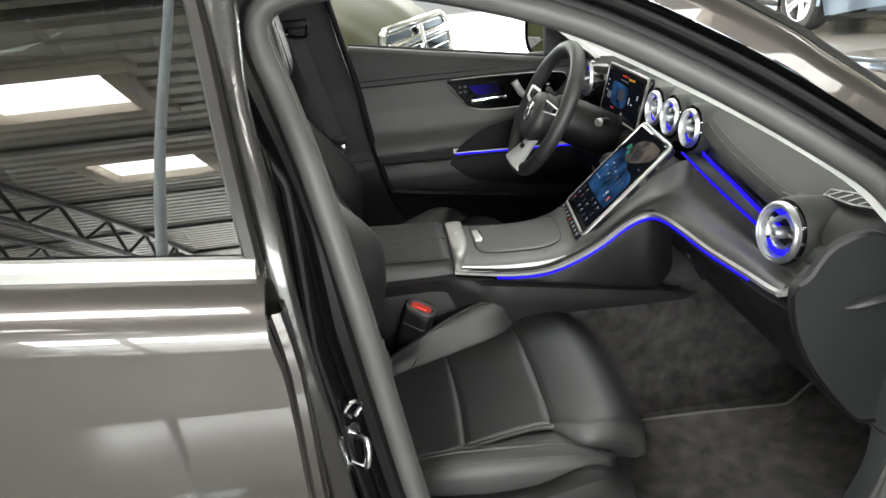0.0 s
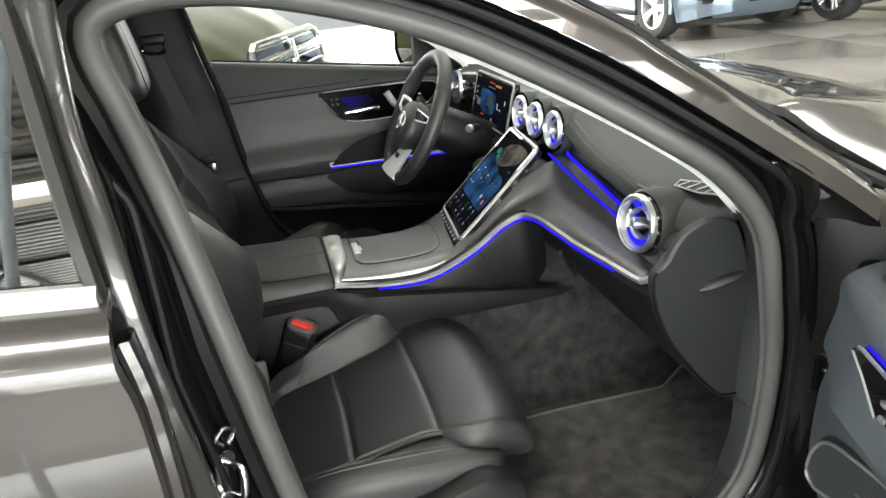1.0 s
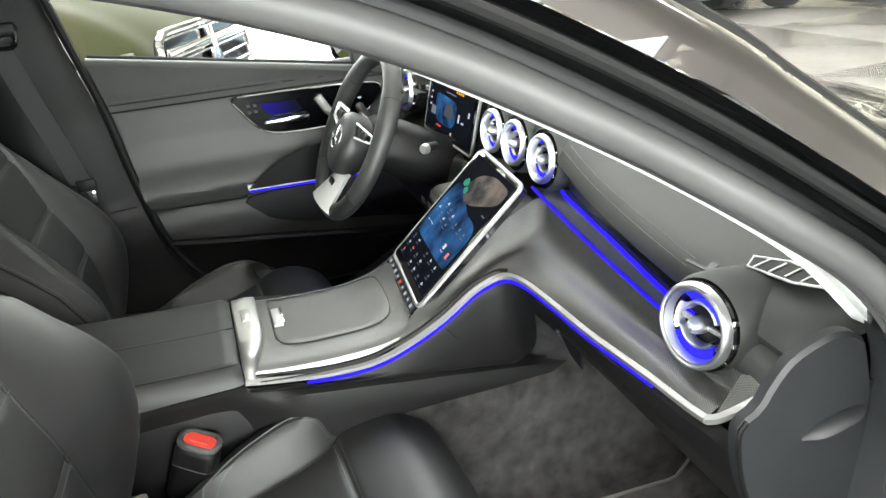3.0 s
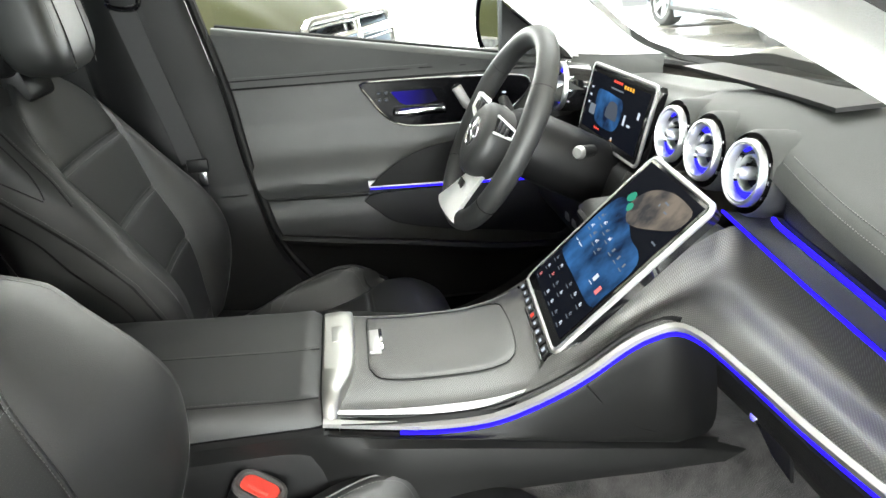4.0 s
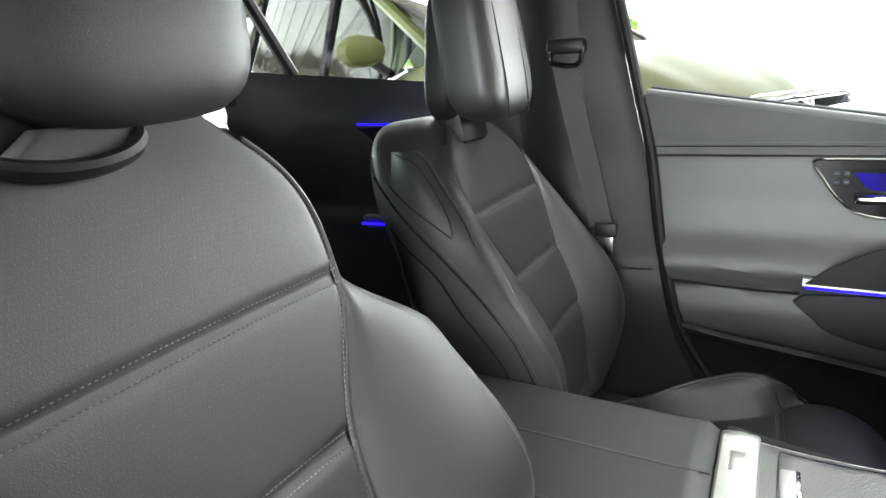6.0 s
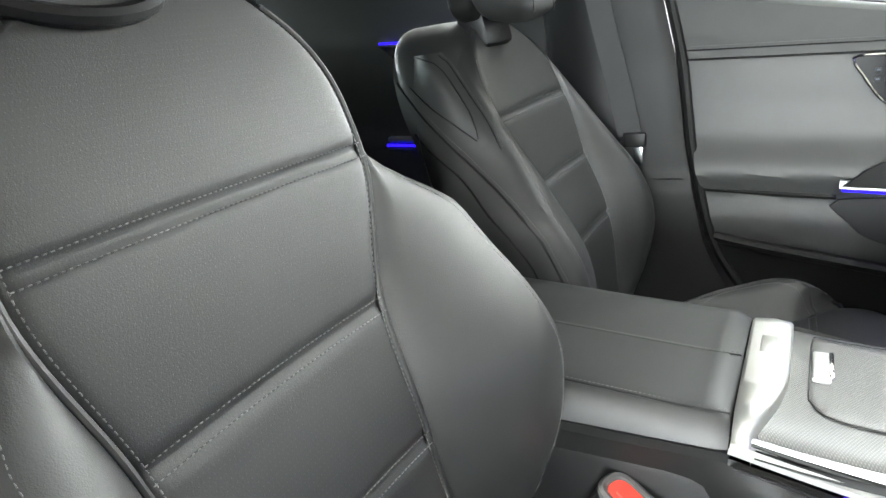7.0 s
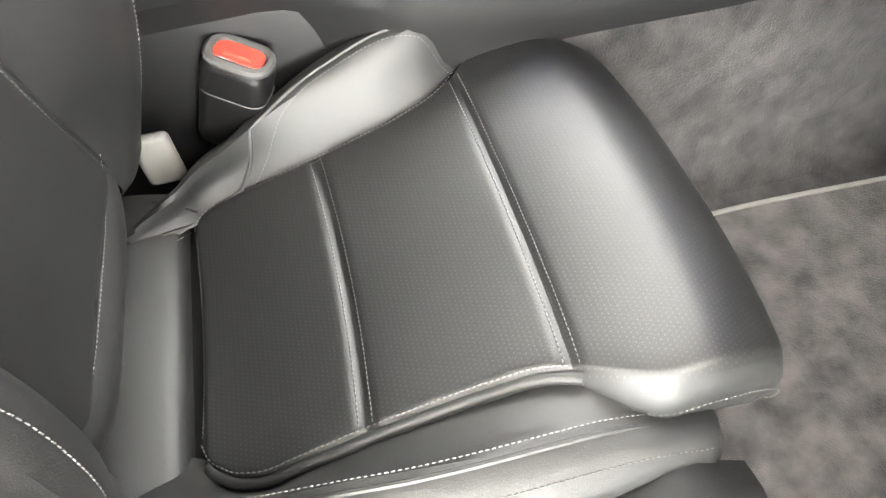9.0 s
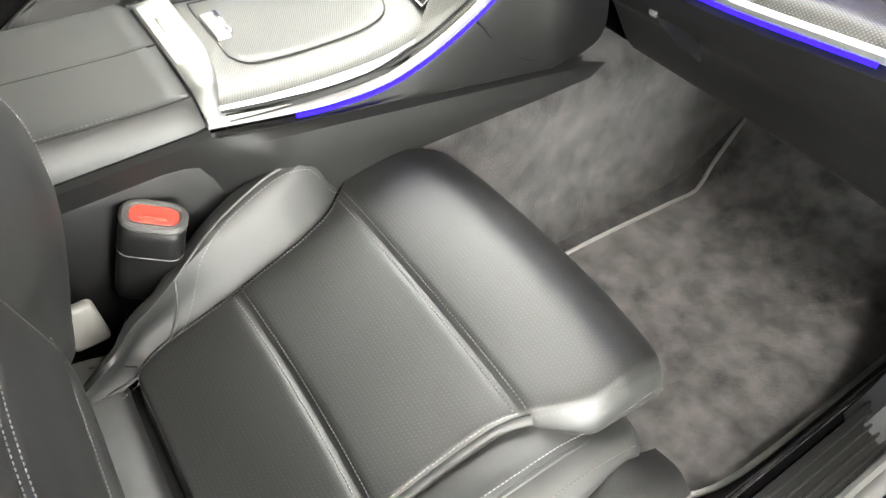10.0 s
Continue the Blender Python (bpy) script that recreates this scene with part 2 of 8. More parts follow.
def leather(name, colour, rough=0.42, perf=None, pitch=0.0042, spec=0.9):
    """Grained leather; perf: the two axes across which a field of fine holes runs."""
    m = mat(name, colour, rough, stain=0.14, stain_scale=9, rough_var=0.05, spec=spec)
    t = m.node_tree
    b = t.nodes["Principled BSDF"]
    tc = t.nodes.new("ShaderNodeTexCoord")
    vo = t.nodes.new("ShaderNodeTexVoronoi")
    vo.inputs["Scale"].default_value = 800
    vo.feature = "DISTANCE_TO_EDGE"
    ns = t.nodes.new("ShaderNodeTexNoise")
    ns.inputs["Scale"].default_value, ns.inputs["Detail"].default_value = 700, 3
    t.links.new(tc.outputs["Object"], vo.inputs["Vector"])
    t.links.new(tc.outputs["Object"], ns.inputs["Vector"])
    ad = t.nodes.new("ShaderNodeMath")
    ad.operation = "MULTIPLY_ADD"
    ad.inputs[1].default_value = 0.8
    t.links.new(vo.outputs["Distance"], ad.inputs[0])
    t.links.new(ns.outputs["Fac"], ad.inputs[2])
    height = ad.outputs[0]
    bp = t.nodes.new("ShaderNodeBump")
    bp.inputs["Strength"].default_value, bp.inputs["Distance"].default_value = 0.34, 0.0005
    if perf:
        sp = t.nodes.new("ShaderNodeSeparateXYZ")
        t.links.new(tc.outputs["Object"], sp.inputs[0])

        def cell(axis, shift):
            a = t.nodes.new("ShaderNodeMath")
            a.operation = "MULTIPLY_ADD"
            a.inputs[1].default_value = 1 / pitch
            a.inputs[2].default_value = shift
            t.links.new(sp.outputs["XYZ".index(axis)], a.inputs[0])
            return a.outputs[0]

        def op(kind, *ins):
            a = t.nodes.new("ShaderNodeMath")
            a.operation = kind
            for i, v in enumerate(ins):
                if isinstance(v, (int, float)):
                    a.inputs[i].default_value = v
                else:
                    t.links.new(v, a.inputs[i])
            return a.outputs[0]

        u, w = cell(perf[0], 0.0), cell(perf[1], 0.0)
        row = op("MODULO", op("FLOOR", w), 2.0)
        u2 = op("ADD", u, op("MULTIPLY", row, 0.5))
        du = op("SUBTRACT", op("FRACT", u2), 0.5)
        dw = op("SUBTRACT", op("FRACT", w), 0.5)
        r2 = op("ADD", op("MULTIPLY", du, du), op("MULTIPLY", dw, dw))
        hole = op("LESS_THAN", r2, 0.020 if perf == "YX" else 0.011)
        height = op("SUBTRACT", height, op("MULTIPLY", hole, 2.0))
        col = b.inputs["Base Color"].links[0].from_socket
        mx = t.nodes.new("ShaderNodeMix")
        mx.data_type = "RGBA"
        # holes lighter than the leather: glints on their rims put into the colour
        mx.inputs[7].default_value = (0.030, 0.030, 0.0295, 1)
        t.links.new(hole, mx.inputs[0])
        t.links.new(col, mx.inputs[6])
        t.links.new(mx.outputs[2], b.inputs["Base Color"])
    t.links.new(height, bp.inputs["Height"])
    t.links.new(bp.outputs[0], b.inputs["Normal"])
    return m


def fibre(name, colour, rough, metal, pitch=0.0022):
    """Trim with a fine woven relief."""
    m = mat(name, colour, rough, metal, coat=0.25, coat_rough=0.25)
    t = m.node_tree
    b = t.nodes["Principled BSDF"]
    tc = t.nodes.new("ShaderNodeTexCoord")
    waves = []
    for rot in (0.6, -0.6):
        mp = t.nodes.new("ShaderNodeMapping")
        mp.inputs["Rotation"].default_value = (rot * 0.5, rot * 0.4, rot)
        w = t.nodes.new("ShaderNodeTexWave")
        w.inputs["Scale"].default_value = 0.31 / pitch
        t.links.new(tc.outputs["Object"], mp.inputs[0])
        t.links.new(mp.outputs[0], w.inputs["Vector"])
        waves.append(w.outputs["Fac"])
    mu = t.nodes.new("ShaderNodeMath")
    mu.operation = "MULTIPLY"
    t.links.new(waves[0], mu.inputs[0])
    t.links.new(waves[1], mu.inputs[1])
    bp = t.nodes.new("ShaderNodeBump")
    bp.inputs["Strength"].default_value, bp.inputs["Distance"].default_value = 0.5, 0.0008
    t.links.new(mu.outputs[0], bp.inputs["Height"])
    t.links.new(bp.outputs[0], b.inputs["Normal"])
    mx = t.nodes.new("ShaderNodeMix")
    mx.data_type = "RGBA"
    mx.inputs[6].default_value = (*[c * 0.7 for c in colour], 1)
    mx.inputs[7].default_value = (*[c * 1.25 for c in colour], 1)
    t.links.new(mu.outputs[0], mx.inputs[0])
    t.links.new(mx.outputs[2], b.inputs["Base Color"])
    return m


def paint(name, colour, flake=0.5):
    """Metallic car paint under clear coat."""
    return mat(name, colour, 0.34, flake, stain=0.04, stain_scale=900, coat=1.0, coat_rough=0.012)


def clear(name, tint=(1, 1, 1), rough=0.0, ior=1.52):
    m = bpy.data.materials.new(name)
    m.use_nodes = True
    t = m.node_tree
    t.nodes.clear()
    out = t.nodes.new("ShaderNodeOutputMaterial")
    tr = t.nodes.new("ShaderNodeBsdfTransparent")
    tr.inputs[0].default_value = (*tint, 1)
    gl = t.nodes.new("ShaderNodeBsdfGlossy")
    gl.inputs["Roughness"].default_value = rough
    lw = t.nodes.new("ShaderNodeLayerWeight")
    lw.inputs["Blend"].default_value = 0.5
    pw = t.nodes.new("ShaderNodeMath")
    pw.operation = "POWER"
    pw.inputs[1].default_value = 5.0
    t.links.new(lw.outputs["Facing"], pw.inputs[0])
    f0 = ((ior - 1) / (ior + 1)) ** 2
    fr = t.nodes.new("ShaderNodeMath")
    fr.operation = "MULTIPLY_ADD"
    fr.inputs[1].default_value, fr.inputs[2].default_value = 1 - f0, f0
    t.links.new(pw.outputs[0], fr.inputs[0])
    mx = t.nodes.new("ShaderNodeMixShader")
    t.links.new(fr.outputs[0], mx.inputs[0])
    t.links.new(tr.outputs[0], mx.inputs[1])
    t.links.new(gl.outputs[0], mx.inputs[2])
    t.links.new(mx.outputs[0], out.inputs[0])
    return m


def glow(name, colour, strength):
    return mat(name, (0.005, 0.005, 0.005), 0.6, emit=colour, strength=strength, spec=0.0)


M_LEATHER = leather("black_leather", (0.016, 0.0164, 0.0161), 0.52, spec=0.65)
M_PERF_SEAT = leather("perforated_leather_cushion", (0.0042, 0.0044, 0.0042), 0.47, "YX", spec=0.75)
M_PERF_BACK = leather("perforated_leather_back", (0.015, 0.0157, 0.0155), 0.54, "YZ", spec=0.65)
# lighter, greenish base colour carries the sheen from the windscreen
M_LEATHER_DASH = leather("dash_leatherette_sheen", (0.040, 0.042, 0.040), 0.58, spec=0.25)
M_SOFT = mat("soft_black_plastic", (0.009, 0.009, 0.009), 0.48, spec=0.22, grain=0.35, scale=900, stain=0.12, stain_scale=7)
M_SOFT_GREY = mat("soft_grey_plastic", (0.018, 0.0192, 0.021), 0.42, grain=0.35, scale=900, stain=0.1)
M_HARD = mat("hard_black_plastic", (0.006, 0.006, 0.0063), 0.42, spec=0.25, grain=0.3, scale=1200, stain=0.12)
M_THREAD = mat("grey_thread", (0.15, 0.15, 0.146), 0.7)
M_THREAD_DARK = mat("dark_grey_thread", (0.10, 0.10, 0.097), 0.7)
M_GLOSS = mat("piano_black", (0.006, 0.006, 0.007), 0.06, coat=0.6, coat_rough=0.02)
M_CHROME = mat("chrome", (0.86, 0.87, 0.88), 0.08, 1.0, stain=0.05, stain_scale=30)
M_SATIN = mat("satin_silver", (0.52, 0.52, 0.51), 0.52, 1.0, grain=0.1, scale=1500, stain=0.05)
M_BAR = mat("brushed_grey_bar", (0.46, 0.46, 0.44), 0.40, 0.85, grain=0.1, scale=1500, stain=0.05)
M_TRIM = fibre("grey_fibre_trim", (0.150, 0.148, 0.142), 0.41, 0.62)
M_CARPET = mat("charcoal_carpet", (0.022, 0.0203, 0.020), 0.95, grain=1.0, scale=420, stain=0.95, stain_scale=30, detail=8, sheen=0.4)
M_MAT = mat("velour_mat", (0.039, 0.0358, 0.0352), 0.95, grain=1.0, scale=420, stain=0.95, stain_scale=26, detail=8, sheen=0.5)
M_PIPING = mat("mat_piping", (0.20, 0.195, 0.19), 0.7, grain=0.3, scale=600)
M_RUBBER = mat("rubber_seal", (0.066, 0.065, 0.064), 0.5, grain=0.12, scale=2500, spec=0.35, stain=0.1)
M_RUBBER_DARK = mat("black_rubber", (0.006, 0.006, 0.006), 0.5, grain=0.15, scale=900, spec=0.2)
M_POD = mat("black_control_panel", (0.002, 0.002, 0.0025), 0.16, spec=0.10)
M_PAINT = paint("grey_car_paint", (0.048, 0.0435, 0.041), 0.62)
M_PILLAR = mat("dark_pillar_paint", (0.013, 0.0125, 0.012), 0.22, 0.0, spec=0.35, stain=0.1, coat=0.35, coat_rough=0.015)
# jamb paint taken to near black, the doorway's shade in its colour
M_JAMB = mat("shaded_door_jamb_paint", (0.0028, 0.0028, 0.003), 0.12, 0.0, spec=0.16, stain=0.1, coat=0.06, coat_rough=0.01)
M_OLIVE = mat("olive_car_paint", (0.040, 0.043, 0.016), 0.45, 0.0, stain=0.04, stain_scale=900, spec=0.04)
M_BLUESILVER = paint("pale_blue_car_paint", (0.17, 0.215, 0.27), 0.6)
M_BLACKPAINT = paint("black_car_paint", (0.012, 0.012, 0.014), 0.3)
M_RED = mat("red_button", (0.75, 0.07, 0.05), 0.35, stain=0.08, coat=0.2)
M_BELT = mat("belt_webbing", (0.030, 0.030, 0.031), 0.75, grain=0.8, scale=1100, stain=0.1)
M_HEADLINER = mat("pale_grey_headliner", (0.80, 0.80, 0.78), 0.9, grain=0.6, scale=900, stain=0.06)
M_LINING = mat("dark_headliner", (0.05, 0.05, 0.05), 0.9, grain=0.6, scale=900, stain=0.06)
M_SILVER = mat("silver_spoke_finish", (0.85, 0.85, 0.84), 0.34, 0.2, stain=0.05)
M_LED = glow("ambient_light", (0.012, 0.004, 1.0), 1.6)
# blue LED light falling on the handle cup, painted as a fading glow
M_LED_SPILL = glow("ambient_light_spill", (0.05, 0.025, 0.95), 0.06)
nt = M_LED_SPILL.node_tree
gx, gs, gm = nt.nodes.new("ShaderNodeTexCoord"), nt.nodes.new("ShaderNodeSeparateXYZ"), nt.nodes.new("ShaderNodeMapRange")
gm.inputs[1].default_value, gm.inputs[2].default_value, gm.inputs[3].default_value, gm.inputs[4].default_value = 0.0, 0.8, 0.16, 0.012
nt.links.new(gx.outputs["Generated"], gs.inputs[0])
nt.links.new(gs.outputs["X"], gm.inputs[0])
nt.links.new(gm.outputs[0], nt.nodes["Principled BSDF"].inputs["Emission Strength"])
M_LED_VENT = glow("vent_light", (0.02, 0.015, 1.0), 1.1)
M_VENT = mat("polished_vent_ring", (0.66, 0.67, 0.69), 0.36, 1.0, stain=0.05, stain_scale=40)
M_FRAME = mat("taupe_window_frame", (0.022, 0.0205, 0.0195), 0.40, stain=0.08, spec=0.2)
M_DOOR_IN = mat("driver_door_trim", (0.046, 0.047, 0.046), 0.46, spec=0.3, grain=0.35, scale=900, stain=0.12)
M_DOOR = mat("grey_door_trim", (0.056, 0.063, 0.072), 0.46, grain=0.35, scale=900, stain=0.1)
M_TYRE = mat("tyre_rubber", (0.025, 0.025, 0.025), 0.8, grain=0.6, scale=200, stain=0.2)
M_ALLOY = mat("alloy_rim", (0.55, 0.56, 0.57), 0.3, 1.0, stain=0.08)
M_GLASS = clear("window_glass", (0.93, 0.96, 0.95), 0.0, 1.36)
M_TINT = clear("tinted_window_glass", (0.10, 0.115, 0.11), 0.0, 2.15)
M_PRIVACY = clear("privacy_glass", (0.10, 0.115, 0.11), 0.0, 1.45)
M_MIRROR = mat("mirror_glass", (0.9, 0.91, 0.92), 0.015, 1.0)
M_LENS = mat("headlamp_lens", (0.75, 0.78, 0.80), 0.08, 0.6, stain=0.3, stain_scale=60, coat=1.0)
M_STEEL = mat("bright_steel", (0.68, 0.69, 0.70), 0.22, 1.0, stain=0.15, stain_scale=80)

# ---- the showroom hall ----
X0, X1, Y0, Y1 = -14.0, 16.0, -21.0, 13.0


def floor_material():
    m = mat("polished_screed", (0.27, 0.255, 0.235), 0.22, stain=0.16, stain_scale=0.9, rough_var=0.08, grain=0.05, scale=60)
    t = m.node_tree
    b = t.nodes["Principled BSDF"]
    col = b.inputs["Base Color"].links[0].from_socket
    tc = t.nodes.new("ShaderNodeTexCoord")
    n = t.nodes.new("ShaderNodeTexNoise")
    n.inputs["Scale"].default_value, n.inputs["Detail"].default_value = 26, 8
    t.links.new(tc.outputs["Object"], n.inputs["Vector"])
    mx = t.nodes.new("ShaderNodeMix")
    mx.data_type, mx.blend_type = "RGBA", "MULTIPLY"
    mx.inputs[0].default_value = 0.35
    t.links.new(col, mx.inputs[6])
    t.links.new(n.outputs["Color"], mx.inputs[7])
    t.links.new(mx.outputs[2], b.inputs["Base Color"])
    return m


M_FLOOR = floor_material()
M_JOINT = mat("floor_joint", (0.25, 0.24, 0.225), 0.8, grain=0.3, scale=80)
M_WALL = mat("cream_plaster", (0.72, 0.68, 0.58), 0.9, grain=0.3, scale=60, stain=0.06, stain_scale=1.2)
M_DECK = mat("grey_roof_deck", (0.50, 0.48, 0.44), 0.5, 0.1, stain=0.1, stain_scale=1.5)
M_BEAM = mat("dark_steel_beam", (0.035, 0.034, 0.034), 0.5, 0.2, stain=0.2)
M_WELL = mat("beige_skylight_well", (0.52, 0.47, 0.40), 0.8, stain=0.06)
M_POST = mat("light_blue_post", (0.80, 0.90, 0.97), 0.45, stain=0.08)
M_OUT = glow("bright_overcast_sky", (0.95, 0.98, 1.0), 3.0)
M_SKYPANE = glow("skylight_pane", (0.97, 0.98, 1.0), 5.0)
# dimmer pane for the large skylight added to light the seats
M_SKYPANE_DIM = glow("added_skylight_pane", (0.97, 0.98, 1.0), 2.6)

# floor slabs over a joint bed
g = Geo()
g.box(((X0 + X1) / 2, (Y0 + Y1) / 2, -0.06), (X1 - X0 + 30, Y1 - Y0 + 40, 0.1))
tagged(part("floor", g, M_JOINT, None), "grey beige polished showroom floor in large slabs", "floor", kind="structure")
floor_ob = bpy.data.objects["floor"]
slab = Geo().box((0, 0, -0.009), (1.992, 1.992, 0.018), 0.003)
first = None
for i in range(15):
    for j in range(17):
        if first is None:
            first = part("slab", slab, M_FLOOR, floor_ob)
            first.matrix_basis = Matrix.Translation((X0 + 1 + 2 * i, Y0 + 1 + 2 * j, 0))
        else:
            o = new("slab", first.data)
            o.parent, o.matrix_parent_inverse = floor_ob, first.matrix_parent_inverse
            o.matrix_basis = Matrix.Translation((X0 + 1 + 2 * i, Y0 + 1 + 2 * j, 0))

# roof deck, ribs along x
ys = np.arange(Y0, Y1, 0.30)
prof = []
for y in ys:
    prof += [(y, 0.0), (y + 0.16, 0.0), (y + 0.19, 0.06), (y + 0.27, 0.06)]
prof = np.array(prof)
holes = SKYLIGHTS


def deck(x0, x1, prof):
    p = np.zeros((2, len(prof), 3))
    for k, x in enumerate((x0, x1)):
        p[k, :, 0], p[k, :, 1], p[k, :, 2] = x, prof[:, 0], CEIL + prof[:, 1]
    return p


g = Geo()
xs = sorted({X0, X1, *[v for x, y, sx, sy in holes for v in (x - sx / 2, x + sx / 2)]})
for a, b in zip(xs[:-1], xs[1:]):
    cut = sorted((y - sy / 2, y + sy / 2) for x, y, sx, sy in holes if x - sx / 2 <= a + 1e-6 and x + sx / 2 >= b - 1e-6)
    lo = Y0
    for c0, c1 in cut + [(Y1, Y1)]:
        q = prof[(prof[:, 0] >= lo) & (prof[:, 0] <= c0)]
        if len(q) > 1:
            g.grid(deck(a, b, q))
        lo = c1
tagged(part("ceiling", g, M_DECK, None, sharp=20), "ribbed grey metal roof deck of the hall", "ceiling", kind="structure")

for x, y, sx, sy in SKYLIGHTS:
    t = thing("skylight", (x, y, CEIL), "rectangular roof skylight in a beige well, three of them added for light", "skylight", "roof skylights", "structure")
    g = Geo()
    for dx, dy, wx, wy in ((0, sy / 2, sx + 0.44, 0.22), (0, -sy / 2, sx + 0.44, 0.22), (sx / 2, 0, 0.22, sy - 0.22), (-sx / 2, 0, 0.22, sy - 0.22)):
        g.box((x + dx, y + dy, CEIL + 0.12), (wx, wy, 0.36), 0.01)
    part("well", g, M_WELL, t)
    part("pane", Geo().box((x, y, CEIL + 0.26), (sx, sy, 0.01)), M_SKYPANE_DIM if sx > 2.5 else M_SKYPANE, t)
    part("glazing_bar", Geo().box((x, y, CEIL + 0.22), (0.03, sy - 0.1, 0.03)), M_STEEL, t)

# trusses across and purlins along the hall
for x in (-7.4, -5.3, 5.2, 11.0):
    t = thing("roof_truss", (x, 0, CEIL - 0.7), "dark steel roof truss spanning the hall", "truss", "roof trusses", "structure")
    part("top_chord", Geo().box((x, (Y0 + Y1) / 2, CEIL - 0.08), (0.12, Y1 - Y0, 0.12), 0.01), M_BEAM, t)
    part("bottom_chord", Geo().box((x, (Y0 + Y1) / 2, CEIL - 0.78), (0.12, Y1 - Y0, 0.12), 0.01), M_BEAM, t)
    y = Y0 + 0.3
    up = True
    while y < Y1 - 1:
        z0, z1 = (CEIL - 0.74, CEIL - 0.1) if up else (CEIL - 0.1, CEIL - 0.74)
        part("diagonal", Geo().tube([(x, y, z0), (x, y + 0.9, z1)], 0.035, 6, (1, 0, 0)), M_BEAM, t)
        y, up = y + 0.9, not up
for y in (-17.5, -14.2, -11.0, -7.6, -4.35, -1.0, 5.0, 9.5):
    tagged(part("roof_purlin", Geo().box(((X0 + X1) / 2, y, CEIL - 0.05), (X1 - X0, 0.09, 0.07), 0.01), M_BEAM, None), "dark steel purlin under the roof deck", "beam", "roof purlins", "structure")

# end walls and glazed facades


def facade(name, y, sign):
    t = thing(name, ((X0 + X1) / 2, y, 0), "tall glazed hall front with dark frames", "window", kind="structure")
    part("parapet", Geo().box(((X0 + X1) / 2, y, CEIL - 0.25), (X1 - X0, 0.2, 0.9)), M_WALL, t)
    for x in np.arange(X0, (-4.0 if sign > 0 else X1) + 0.1, 3.0):
        part("mullion", Geo().box((x, y, (CEIL - 0.7) / 2), (0.09, 0.14, CEIL - 0.7), 0.01), M_BEAM, t)
    x1 = -4.0 if sign > 0 else X1
    part("transom", Geo().box(((X0 + x1) / 2, y, 2.5), (x1 - X0, 0.12, 0.08), 0.01), M_BEAM, t)
    part("bottom_rail", Geo().box(((X0 + x1) / 2, y, 0.06), (x1 - X0, 0.14, 0.12), 0.01), M_BEAM, t)


facade("window_north", Y1, 1)
tagged(part("wall_north", Geo().box((11.7, Y1 - 0.2, CEIL / 2), (8.4, 0.16, CEIL)), M_WALL, None), "cream plastered hall wall", "wall", kind="structure")
facade("window_south", Y0, -1)
tagged(part("wall_east", Geo().box((X1 + 0.15, (Y0 + Y1) / 2, CEIL / 2), (0.3, Y1 - Y0, CEIL + 0.4)), M_WALL, None), "cream plastered hall wall", "wall", kind="structure")
# glazing on the unseen west side, added along with its daylight
for name, wx in (("added_window_west", X0),):
    t = thing(name, (wx, (Y0 + Y1) / 2, 0), "tall glazed hall front with dark frames", "window", kind="structure")
    part("parapet", Geo().box((wx, (Y0 + Y1) / 2, CEIL - 0.25), (0.2, Y1 - Y0, 0.9)), M_WALL, t)
    for y in np.arange(Y0, Y1 + 0.1, 3.0):
        part("mullion", Geo().box((wx, y, (CEIL - 0.7) / 2), (0.14, 0.09, CEIL - 0.7), 0.01), M_BEAM, t)
    part("transom", Geo().box((wx, (Y0 + Y1) / 2, 2.5), (0.12, Y1 - Y0, 0.08), 0.01), M_BEAM, t)


